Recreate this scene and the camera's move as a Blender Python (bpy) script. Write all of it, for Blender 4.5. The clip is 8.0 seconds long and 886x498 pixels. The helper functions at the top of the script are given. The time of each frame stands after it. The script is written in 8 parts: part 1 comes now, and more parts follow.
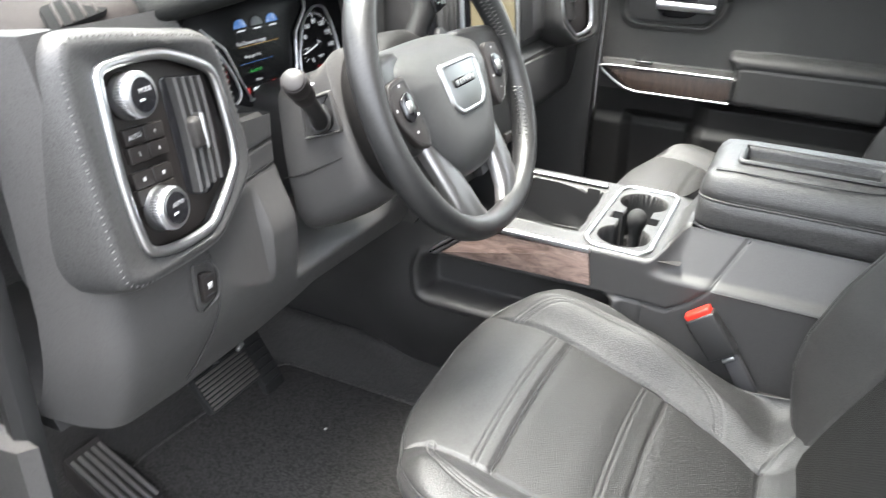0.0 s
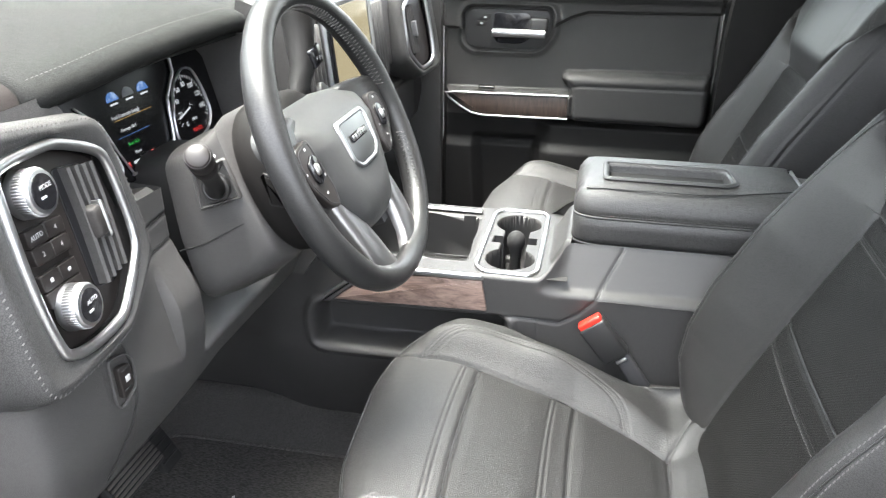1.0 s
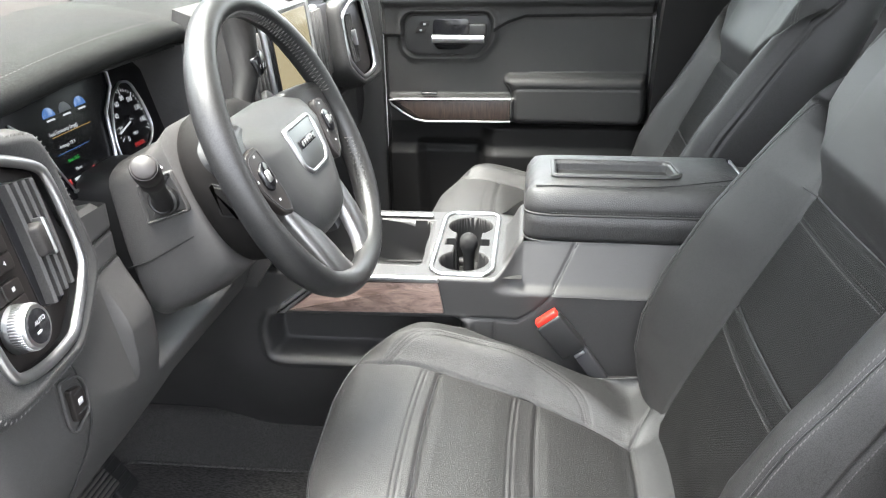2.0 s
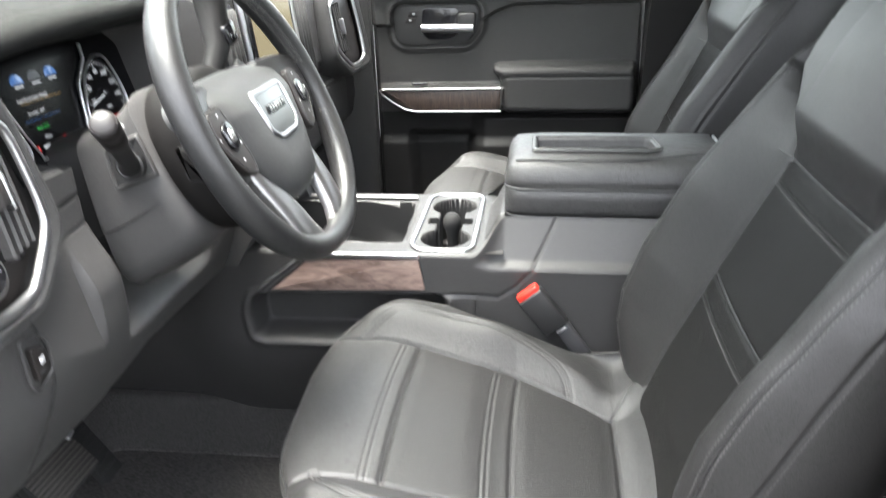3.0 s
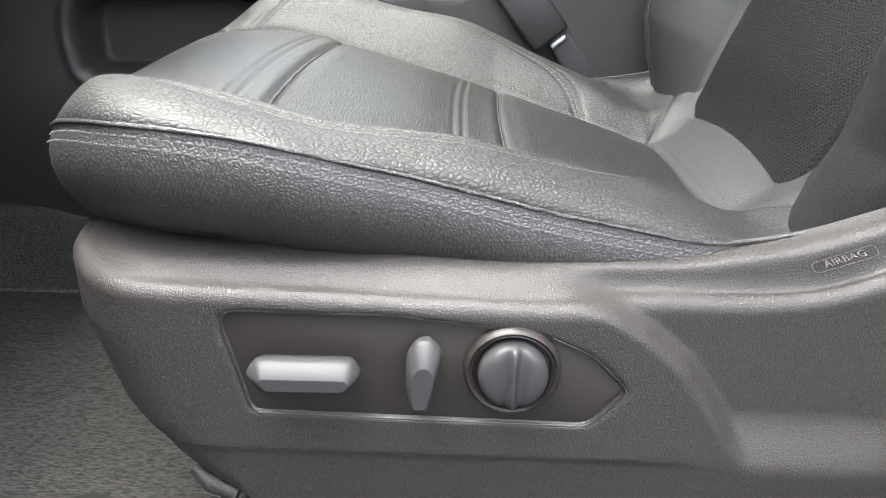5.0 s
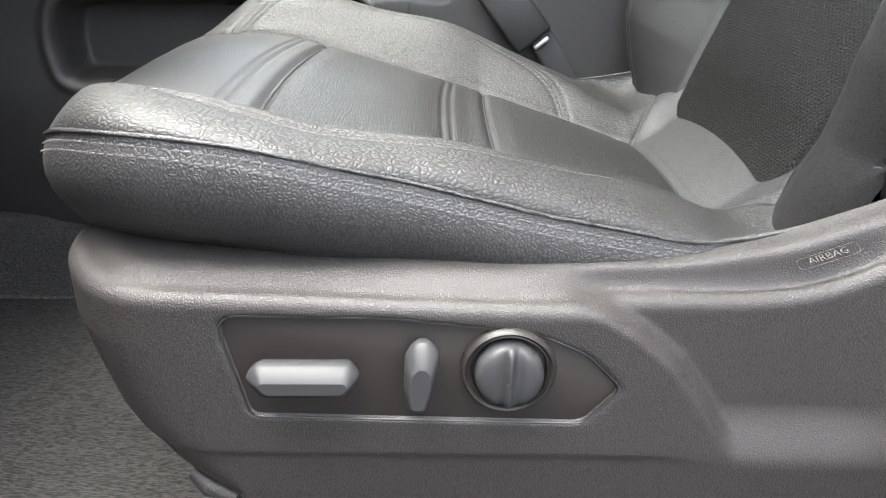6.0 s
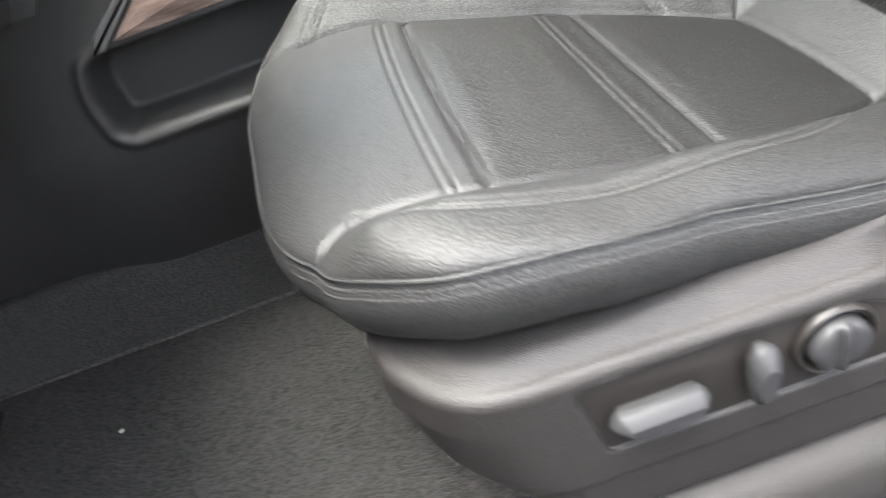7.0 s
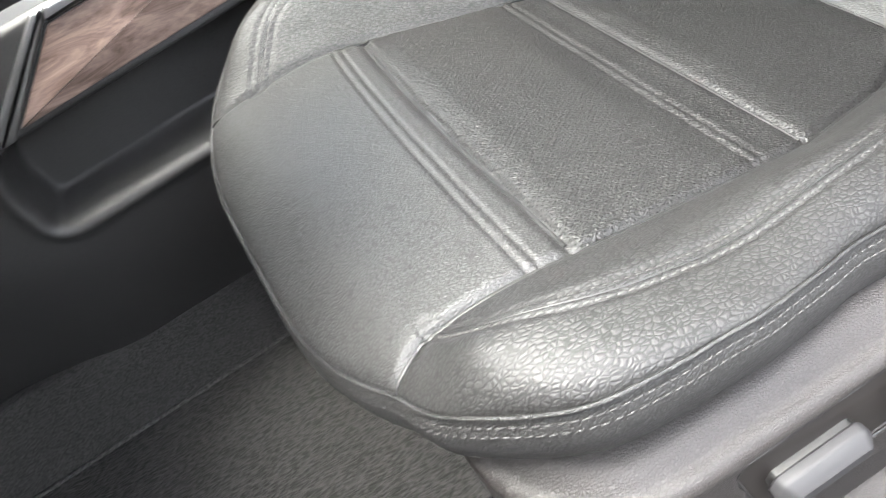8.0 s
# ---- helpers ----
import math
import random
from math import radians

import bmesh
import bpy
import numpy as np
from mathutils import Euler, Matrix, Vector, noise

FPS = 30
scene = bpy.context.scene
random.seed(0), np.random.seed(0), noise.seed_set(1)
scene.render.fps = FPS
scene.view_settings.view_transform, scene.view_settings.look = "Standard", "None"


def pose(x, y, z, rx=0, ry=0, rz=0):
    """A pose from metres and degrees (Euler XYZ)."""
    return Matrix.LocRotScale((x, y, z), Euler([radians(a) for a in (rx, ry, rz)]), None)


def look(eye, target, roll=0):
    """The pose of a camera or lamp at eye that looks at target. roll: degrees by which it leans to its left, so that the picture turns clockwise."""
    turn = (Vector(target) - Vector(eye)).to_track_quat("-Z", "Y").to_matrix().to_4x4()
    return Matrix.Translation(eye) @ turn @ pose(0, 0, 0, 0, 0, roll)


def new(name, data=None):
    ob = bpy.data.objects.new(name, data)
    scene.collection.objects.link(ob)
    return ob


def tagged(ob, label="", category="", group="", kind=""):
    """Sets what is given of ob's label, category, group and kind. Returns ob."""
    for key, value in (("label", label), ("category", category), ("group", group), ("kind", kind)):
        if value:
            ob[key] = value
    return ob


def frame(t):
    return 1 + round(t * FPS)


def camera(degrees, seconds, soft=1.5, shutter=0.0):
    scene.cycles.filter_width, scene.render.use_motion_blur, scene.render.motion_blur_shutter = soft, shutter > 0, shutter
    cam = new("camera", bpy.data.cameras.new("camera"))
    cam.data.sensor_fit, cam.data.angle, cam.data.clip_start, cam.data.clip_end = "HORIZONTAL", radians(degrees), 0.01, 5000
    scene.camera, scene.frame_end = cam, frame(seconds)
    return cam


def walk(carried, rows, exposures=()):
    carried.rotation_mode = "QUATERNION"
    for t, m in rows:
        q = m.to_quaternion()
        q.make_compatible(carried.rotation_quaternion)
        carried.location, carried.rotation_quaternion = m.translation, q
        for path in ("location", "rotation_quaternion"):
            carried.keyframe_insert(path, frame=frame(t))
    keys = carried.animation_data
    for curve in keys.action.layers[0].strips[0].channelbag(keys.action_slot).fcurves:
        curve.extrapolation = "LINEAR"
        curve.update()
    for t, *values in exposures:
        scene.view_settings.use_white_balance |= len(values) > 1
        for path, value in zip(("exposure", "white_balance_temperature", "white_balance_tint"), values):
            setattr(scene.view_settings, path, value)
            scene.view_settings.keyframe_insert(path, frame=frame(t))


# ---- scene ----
cam = camera(62.5, 8.0, soft=1.15, shutter=0.4)
PATH = [
    (0, (0.305, -0.477, 0.964), (-0.47, 1.13, 0.06), 1.9),
    (0.5, (0.26, -0.489, 0.99), (-0.285, 1.228, 0.12), 0.9),
    (1, (0.225, -0.508, 1.0), (-0.15, 1.264, 0.152), 0.2),
    (1.5, (0.219, -0.517, 1.0), (-0.066, 1.275, 0.159), -0.2),
    (1.7, (0.216, -0.516, 0.995), (-0.038, 1.284, 0.16), -0.5),
    (2.8, (0.234, -0.511, 0.98), (-0.003, 1.307, 0.181), -1.7),
    (3, (0.261, -0.524, 0.937), (0.002, 1.292, 0.138), -1.9),
    (3.2, (0.279, -0.523, 0.86), (0.029, 1.287, 0.046), -1.7),
    (3.5, (0.334, -0.509, 0.705), (0.045, 1.3, -0.096), -1.0),
    (3.7, (0.339, -0.481, 0.632), (0.079, 1.331, -0.172), -0.6),
    (4, (0.309, -0.418, 0.537), (0.14, 1.407, -0.263), 0.6),
    (4.5, (0.224, -0.299, 0.461), (0.171, 1.532, -0.34), 1.6),
    (4.7, (0.207, -0.284, 0.455), (0.159, 1.548, -0.347), 1.3),
    (5.8, (0.197, -0.288, 0.459), (0.184, 1.541, -0.351), 0.8),
    (6, (0.194, -0.289, 0.46), (0.208, 1.541, -0.348), 0.9),
    (6.5, (0.152, -0.284, 0.483), (0.21, 1.455, -0.502), -6.4),
    (6.8, (0.069, -0.253, 0.537), (0.168, 1.407, -0.575), -13.0),
    (7, (0.041, -0.223, 0.582), (0.077, 1.38, -0.613), -18.6),
    (7.2, (0.008, -0.185, 0.608), (0.03, 1.368, -0.653), -22.6),
    (7.5, (-0.011, -0.143, 0.625), (0.032, 1.364, -0.69), -26.5),
    (8, (0.004, -0.108, 0.614), (0.174, 1.355, -0.739), -28.0),
]
walk(cam, [(t, look(eye, target, roll)) for t, eye, target, roll in PATH],
     [(0, 4.25), (1.5, 4.18), (3, 4.10), (3.5, 4.0), (4.5, 4.0), (6, 4.02), (7, 4.14), (8, 4.30)])

# ---- world, sun, exposure ----
world = bpy.data.worlds.new("overcast_sky")
scene.world = world
world.use_nodes = True
wn = world.node_tree.nodes
wl = world.node_tree.links
sky = wn.new("ShaderNodeTexSky")
sky.sky_type = "NISHITA"
sky.sun_disc = False
sky.sun_elevation = radians(80)
sky.sun_rotation = radians(270)
sky.air_density = 1.0
sky.dust_density = 4.0
sky_grey = wn.new("ShaderNodeHueSaturation")
sky_grey.inputs["Saturation"].default_value = 0.3
wl.new(sky.outputs["Color"], sky_grey.inputs["Color"])
# an overcast dome: brighter towards the zenith
sky_way = wn.new("ShaderNodeTexCoord")
sky_up = wn.new("ShaderNodeSeparateXYZ")
wl.new(sky_way.outputs["Generated"], sky_up.inputs["Vector"])
dome = wn.new("ShaderNodeMapRange")
dome.inputs["To Min"].default_value = 0.7
dome.inputs["To Max"].default_value = 1.8
wl.new(sky_up.outputs["Z"], dome.inputs["Value"])
dome_mix = wn.new("ShaderNodeVectorMath")
dome_mix.operation = "SCALE"
wl.new(sky_grey.outputs["Color"], dome_mix.inputs[0])
wl.new(dome.outputs["Result"], dome_mix.inputs["Scale"])
wl.new(dome_mix.outputs["Vector"], wn["Background"].inputs["Color"])
wn["Background"].inputs["Strength"].default_value = 0.15

sun_data = bpy.data.lights.new("sun", "SUN")
sun_data.energy = 1.35
sun_data.angle = radians(46)
sun_data.color = (1.0, 0.95, 0.88)
sun = new("sun", sun_data)
sun.matrix_world = look((-0.33, 0.0, 1.9), (0, 0, 0))
scene.view_settings.exposure = 3.92

# ---- materials ----
def material(name, colour, rough=0.5, metal=0.0, spec=0.5):
    m = bpy.data.materials.new(name)
    m.use_nodes = True
    b = m.node_tree.nodes["Principled BSDF"]
    b.inputs["Base Color"].default_value = (*colour, 1)
    b.inputs["Roughness"].default_value = rough
    b.inputs["Metallic"].default_value = metal
    b.inputs["Specular IOR Level"].default_value = spec
    return m


def node(m, kind, **sets):
    n = m.node_tree.nodes.new(kind)
    for key, value in sets.items():
        n.inputs[key.replace("_", " ")].default_value = value
    return n


def link(m, a, b):
    m.node_tree.links.new(a, b)


def base_of(m):
    return m.node_tree.nodes["Principled BSDF"]


def add_bump(m, height, strength, distance, after=None):
    bump = node(m, "ShaderNodeBump", Strength=strength, Distance=distance)
    link(m, height, bump.inputs["Height"])
    if after is not None:
        link(m, after.outputs["Normal"], bump.inputs["Normal"])
    link(m, bump.outputs["Normal"], base_of(m).inputs["Normal"])
    return bump


def mottle(m, colour, scale=9.0, amount=0.25, rough=0.5, rough_span=0.12):
    """Slow unevenness of colour and gloss."""
    tc = node(m, "ShaderNodeTexCoord")
    n = node(m, "ShaderNodeTexNoise", Scale=scale, Detail=6.0, Roughness=0.65)
    link(m, tc.outputs["Object"], n.inputs["Vector"])
    mix = m.node_tree.nodes.new("ShaderNodeMix")
    mix.data_type = "RGBA"
    lo = [c * (1 - amount) for c in colour]
    hi = [c * (1 + amount) for c in colour]
    mix.inputs["A"].default_value = (*lo, 1)
    mix.inputs["B"].default_value = (*hi, 1)
    link(m, n.outputs["Fac"], mix.inputs["Factor"])
    link(m, mix.outputs["Result"], base_of(m).inputs["Base Color"])
    r = node(m, "ShaderNodeMapRange")
    r.inputs["To Min"].default_value = rough - rough_span
    r.inputs["To Max"].default_value = rough + rough_span
    link(m, n.outputs["Fac"], r.inputs["Value"])
    link(m, r.outputs["Result"], base_of(m).inputs["Roughness"])
    return tc, mix


def grain(m, tc, scale, strength, distance, stretch=(1, 1, 1), detail_scale=None):
    """Pebbled skin: rounded cells with creases between."""
    mp = node(m, "ShaderNodeMapping")
    mp.inputs["Scale"].default_value = stretch
    link(m, tc.outputs["Object"], mp.inputs["Vector"])
    warp = node(m, "ShaderNodeTexNoise", Scale=scale * 0.35, Detail=2.0)
    link(m, mp.outputs["Vector"], warp.inputs["Vector"])
    add = m.node_tree.nodes.new("ShaderNodeVectorMath")
    add.operation = "MULTIPLY_ADD"
    add.inputs[1].default_value = (1.6 / scale,) * 3
    link(m, warp.outputs["Color"], add.inputs[0])
    link(m, mp.outputs["Vector"], add.inputs[2])
    v = node(m, "ShaderNodeTexVoronoi", Scale=scale)
    v.feature = "DISTANCE_TO_EDGE"
    link(m, add.outputs["Vector"], v.inputs["Vector"])
    ramp = node(m, "ShaderNodeMapRange")
    ramp.inputs["From Max"].default_value = 0.34
    ramp.interpolation_type = "SMOOTHSTEP"
    link(m, v.outputs["Distance"], ramp.inputs["Value"])
    return add_bump(m, ramp.outputs["Result"], strength, distance)


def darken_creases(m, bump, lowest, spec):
    """Puts the shade of a skin's creases into its colour: darker along cell edges."""
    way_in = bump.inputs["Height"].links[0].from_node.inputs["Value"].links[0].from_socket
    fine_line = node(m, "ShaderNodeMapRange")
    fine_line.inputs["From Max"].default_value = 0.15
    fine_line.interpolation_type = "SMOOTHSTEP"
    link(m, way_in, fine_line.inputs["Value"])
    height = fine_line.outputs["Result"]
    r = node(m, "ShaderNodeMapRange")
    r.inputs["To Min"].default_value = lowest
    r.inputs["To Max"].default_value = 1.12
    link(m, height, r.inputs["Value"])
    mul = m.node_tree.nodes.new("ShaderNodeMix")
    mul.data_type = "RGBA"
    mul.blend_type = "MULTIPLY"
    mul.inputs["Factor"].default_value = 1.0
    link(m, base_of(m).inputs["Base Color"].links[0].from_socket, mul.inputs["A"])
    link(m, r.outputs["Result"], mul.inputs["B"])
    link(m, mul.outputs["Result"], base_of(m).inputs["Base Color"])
    # gloss drops in the creases too, to darken them; the tops keep the sheen
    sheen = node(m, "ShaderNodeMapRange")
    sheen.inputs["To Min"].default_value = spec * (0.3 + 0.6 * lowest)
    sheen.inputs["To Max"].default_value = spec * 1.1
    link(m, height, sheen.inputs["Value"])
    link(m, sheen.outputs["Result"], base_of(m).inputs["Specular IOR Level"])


def leather(name, colour, rough=0.42, cell=330.0, strength=0.45, spec=0.36, stretch=(1, 1, 1), crease=0.5, wrinkle=0.10):
    m = material(name, colour, rough, 0.0, spec)
    tc, _ = mottle(m, colour, 14, 0.16, rough, 0.06)
    b = grain(m, tc, cell, strength, 0.0006, stretch)
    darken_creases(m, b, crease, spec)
    n = node(m, "ShaderNodeTexNoise", Scale=55.0, Detail=3.0)
    link(m, tc.outputs["Object"], n.inputs["Vector"])
    add_bump(m, n.outputs["Fac"], wrinkle, 0.003, b)
    return m


def perforated(name, colour, pitch=0.0042, rough=0.45, size=0.25, spec=0.34):
    """Leather with rows of small punched holes, laid out on the panel's own metres."""
    m = material(name, colour, rough, 0.0, spec)
    tc, mix = mottle(m, colour, 14, 0.16, rough, 0.06)
    b = grain(m, tc, 420.0, 0.6, 0.0006)
    sc = m.node_tree.nodes.new("ShaderNodeVectorMath")
    sc.operation = "SCALE"
    sc.inputs["Scale"].default_value = 1 / pitch
    link(m, tc.outputs["UV"], sc.inputs[0])
    rot = node(m, "ShaderNodeMapping")
    rot.inputs["Rotation"].default_value = (0, 0, radians(45))
    link(m, sc.outputs["Vector"], rot.inputs["Vector"])
    fr = m.node_tree.nodes.new("ShaderNodeVectorMath")
    fr.operation = "FRACTION"
    link(m, rot.outputs["Vector"], fr.inputs[0])
    sub = m.node_tree.nodes.new("ShaderNodeVectorMath")
    sub.operation = "SUBTRACT"
    sub.inputs[1].default_value = (0.5, 0.5, 0)
    link(m, fr.outputs["Vector"], sub.inputs[0])
    ln = m.node_tree.nodes.new("ShaderNodeVectorMath")
    ln.operation = "LENGTH"
    link(m, sub.outputs["Vector"], ln.inputs[0])
    hole = node(m, "ShaderNodeMapRange")
    hole.inputs["From Min"].default_value = size
    hole.inputs["From Max"].default_value = size + 0.10
    link(m, ln.outputs["Value"], hole.inputs["Value"])
    dark = m.node_tree.nodes.new("ShaderNodeMix")
    dark.data_type = "RGBA"
    dark.inputs["A"].default_value = (0.004, 0.004, 0.004, 1)
    dull = node(m, "ShaderNodeMapRange")
    dull.inputs["To Min"].default_value = 0.02
    dull.inputs["To Max"].default_value = spec
    link(m, hole.outputs["Result"], dull.inputs["Value"])
    link(m, dull.outputs["Result"], base_of(m).inputs["Specular IOR Level"])
    link(m, hole.outputs["Result"], dark.inputs["Factor"])
    link(m, mix.outputs["Result"], dark.inputs["B"])
    link(m, dark.outputs["Result"], base_of(m).inputs["Base Color"])
    add_bump(m, hole.outputs["Result"], 0.6, 0.0007, b)
    return m


def plastic(name, colour, rough=0.5, cell=900.0, strength=0.25, amount=0.12, spec=0.30):
    m = material(name, colour, rough, 0.0, spec)
    tc, _ = mottle(m, colour, 7, amount, rough, 0.05)
    b = grain(m, tc, cell, strength, 0.0002)
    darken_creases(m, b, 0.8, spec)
    return m


def smooth_plastic(name, colour, rough=0.4):
    m = material(name, colour, rough)
    tc, _ = mottle(m, colour, 30, 0.08, rough, 0.05)
    return m


def metal(name, colour, rough=0.2):
    m = material(name, colour, rough, 1.0)
    tc = node(m, "ShaderNodeTexCoord")
    n = node(m, "ShaderNodeTexNoise", Scale=60.0, Detail=4.0)
    link(m, tc.outputs["Object"], n.inputs["Vector"])
    r = node(m, "ShaderNodeMapRange")
    r.inputs["To Min"].default_value = rough * 0.9
    r.inputs["To Max"].default_value = rough * 1.12
    link(m, n.outputs["Fac"], r.inputs["Value"])
    link(m, r.outputs["Result"], base_of(m).inputs["Roughness"])
    return m


def wood(name, dark, light, stretch, scale=42.0):
    m = material(name, dark, 0.38)
    tc = node(m, "ShaderNodeTexCoord")
    mp = node(m, "ShaderNodeMapping")
    mp.inputs["Scale"].default_value = stretch
    link(m, tc.outputs["Object"], mp.inputs["Vector"])
    n = node(m, "ShaderNodeTexNoise", Scale=scale, Detail=9.0, Roughness=0.75, Distortion=1.2)
    link(m, mp.outputs["Vector"], n.inputs["Vector"])
    ramp = m.node_tree.nodes.new("ShaderNodeValToRGB")
    ramp.color_ramp.elements[0].position = 0.36
    ramp.color_ramp.elements[0].color = (*dark, 1)
    ramp.color_ramp.elements[1].position = 0.66
    ramp.color_ramp.elements[1].color = (*light, 1)
    link(m, n.outputs["Fac"], ramp.inputs["Fac"])
    link(m, ramp.outputs["Color"], base_of(m).inputs["Base Color"])
    add_bump(m, n.outputs["Fac"], 0.25, 0.0008)
    return m


def carpet(name, colour, scale=260.0, strength=1.0):
    m = material(name, colour, 0.95, 0.0, 0.15)
    tc, mix = mottle(m, colour, 5, 0.2, 0.95, 0.02)
    mp = node(m, "ShaderNodeMapping")
    mp.inputs["Scale"].default_value = (0.55, 1, 1)
    mp.inputs["Rotation"].default_value = (0, 0, radians(38))
    link(m, tc.outputs["Object"], mp.inputs["Vector"])
    n = node(m, "ShaderNodeTexNoise", Scale=scale, Detail=3.0, Roughness=0.7)
    link(m, mp.outputs["Vector"], n.inputs["Vector"])
    # low spots get a darker colour, for the shade down in the pile
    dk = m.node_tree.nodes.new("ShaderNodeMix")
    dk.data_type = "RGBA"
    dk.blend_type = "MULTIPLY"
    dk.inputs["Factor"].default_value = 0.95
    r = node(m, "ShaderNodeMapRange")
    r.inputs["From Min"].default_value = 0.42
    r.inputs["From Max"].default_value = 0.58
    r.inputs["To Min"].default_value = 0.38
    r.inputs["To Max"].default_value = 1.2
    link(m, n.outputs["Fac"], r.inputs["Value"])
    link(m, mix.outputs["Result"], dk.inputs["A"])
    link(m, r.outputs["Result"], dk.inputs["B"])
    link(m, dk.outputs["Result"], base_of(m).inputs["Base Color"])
    add_bump(m, n.outputs["Fac"], strength, 0.006)
    return m


def woven_pile(name, colour, period=0.0085):
    """Cut pile in short crossing rows, like coarse tweed."""
    m = material(name, colour, 0.95, 0.0, 0.12)
    tc, mix = mottle(m, colour, 6, 0.22, 0.95, 0.02)
    rows = []
    for turn in (38, 27):
        mp = node(m, "ShaderNodeMapping")
        mp.inputs["Rotation"].default_value = (0, 0, radians(turn))
        mp.inputs["Scale"].default_value = (1 / (2.6 * period), 4.2 / (2.6 * period), 60)
        link(m, tc.outputs["Object"], mp.inputs["Vector"])
        w = node(m, "ShaderNodeTexNoise", Scale=2.9, Detail=1.5, Roughness=0.4)
        link(m, mp.outputs["Vector"], w.inputs["Vector"])
        rows.append(w.outputs["Fac"])
    weave = m.node_tree.nodes.new("ShaderNodeMath")
    weave.operation = "MAXIMUM"
    link(m, rows[0], weave.inputs[0])
    link(m, rows[1], weave.inputs[1])
    tuft = node(m, "ShaderNodeTexNoise", Scale=650.0, Detail=2.0)
    link(m, tc.outputs["Object"], tuft.inputs["Vector"])
    high = m.node_tree.nodes.new("ShaderNodeMath")
    high.operation = "MULTIPLY_ADD"
    high.inputs[1].default_value = 0.16
    link(m, tuft.outputs["Fac"], high.inputs[0])
    link(m, weave.outputs["Value"], high.inputs[2])
    # shade between the rows of pile is put into the colour by height
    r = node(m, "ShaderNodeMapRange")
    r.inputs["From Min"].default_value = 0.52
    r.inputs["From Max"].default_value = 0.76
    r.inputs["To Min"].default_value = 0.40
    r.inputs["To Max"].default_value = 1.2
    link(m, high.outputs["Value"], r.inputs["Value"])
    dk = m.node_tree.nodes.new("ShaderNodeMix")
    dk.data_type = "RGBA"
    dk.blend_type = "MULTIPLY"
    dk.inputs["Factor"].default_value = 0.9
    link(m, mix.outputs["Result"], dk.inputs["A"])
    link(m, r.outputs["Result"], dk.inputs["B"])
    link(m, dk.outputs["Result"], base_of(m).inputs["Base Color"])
    add_bump(m, high.outputs["Value"], 0.9, 0.004)
    return m


def glow(name, colour, strength):
    m = material(name, (0.01, 0.01, 0.01), 0.2)
    base_of(m).inputs["Emission Color"].default_value = (*colour, 1)
    base_of(m).inputs["Emission Strength"].default_value = strength
    return m


def tinted_glass(name, tint):
    m = bpy.data.materials.new(name)
    m.use_nodes = True
    m.node_tree.nodes.remove(m.node_tree.nodes["Principled BSDF"])
    clear = node(m, "ShaderNodeBsdfTransparent")
    clear.inputs["Color"].default_value = (*tint, 1)
    gloss = node(m, "ShaderNodeBsdfGlossy", Roughness=0.02)
    fres = node(m, "ShaderNodeFresnel", IOR=1.5)
    mix = node(m, "ShaderNodeMixShader")
    link(m, fres.outputs["Fac"], mix.inputs["Fac"])
    link(m, clear.outputs["BSDF"], mix.inputs[1])
    link(m, gloss.outputs["BSDF"], mix.inputs[2])
    link(m, mix.outputs["Shader"], m.node_tree.nodes["Material Output"].inputs["Surface"])
    return m


GLASS = tinted_glass("green_tinted_glass", (0.89, 0.92, 0.895))
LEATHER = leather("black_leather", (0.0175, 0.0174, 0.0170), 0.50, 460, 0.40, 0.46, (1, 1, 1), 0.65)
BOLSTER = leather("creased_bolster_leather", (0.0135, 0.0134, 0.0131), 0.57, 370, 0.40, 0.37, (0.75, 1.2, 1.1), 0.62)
PERF = perforated("perforated_leather", (0.0090, 0.0089, 0.0086), 0.0030, 0.48, 0.10, 0.38)
BACK_PERF = perforated("perforated_back_leather", (0.0080, 0.0078, 0.0075), 0.0031, 0.58, 0.18, 0.12)
LID_LEATHER = leather("armrest_leather", (0.026, 0.0257, 0.025), 0.46, 420, 0.4, 0.48)
BACK_LEATHER = leather("soft_black_leather", (0.0108, 0.0106, 0.0104), 0.48, 520, 0.12, 0.30, (1, 1, 1), 0.8, 0.05)
SHIELD = plastic("grained_grey_plastic", (0.0158, 0.0143, 0.0137), 0.50, 640, 0.7)
SWITCH_BASE = smooth_plastic("dark_switch_plastic", (0.0120, 0.0103, 0.0095), 0.45)
base_of(SWITCH_BASE).inputs["Specular IOR Level"].default_value = 0.3
SWITCH = smooth_plastic("grey_switch_plastic", (0.020, 0.020, 0.0210), 0.5)
base_of(SWITCH).inputs["Specular IOR Level"].default_value = 0.22
DASH = plastic("dash_vinyl", (0.037, 0.0361, 0.0350), 0.48, 600, 0.5, 0.12, 0.38)
DOOR_SKIN = plastic("door_panel_vinyl", (0.029, 0.0285, 0.0276), 0.52, 600, 0.4, 0.12, 0.24)
DASH_LEATHER = leather("dash_leather", (0.030, 0.0298, 0.0291), 0.50, 460, 0.2, 0.36, (1, 1, 1), 0.7, 0.03)
CONSOLE = plastic("console_plastic", (0.023, 0.0225, 0.0220), 0.52, 900, 0.25, 0.12, 0.36)
DASH_TOP = leather("dash_top_leather", (0.0092, 0.0096, 0.0092), 0.75, 420, 0.4, 0.10, (1, 1, 1), 0.7, 0.04)
PAD_TOP = plastic("dash_pad_vinyl", (0.017, 0.0145, 0.0138), 0.75, 700, 0.5, 0.12, 0.10)
TRIM = plastic("pillar_plastic", (0.0085, 0.0083, 0.0080), 0.5, 700, 0.4, 0.12, 0.15)
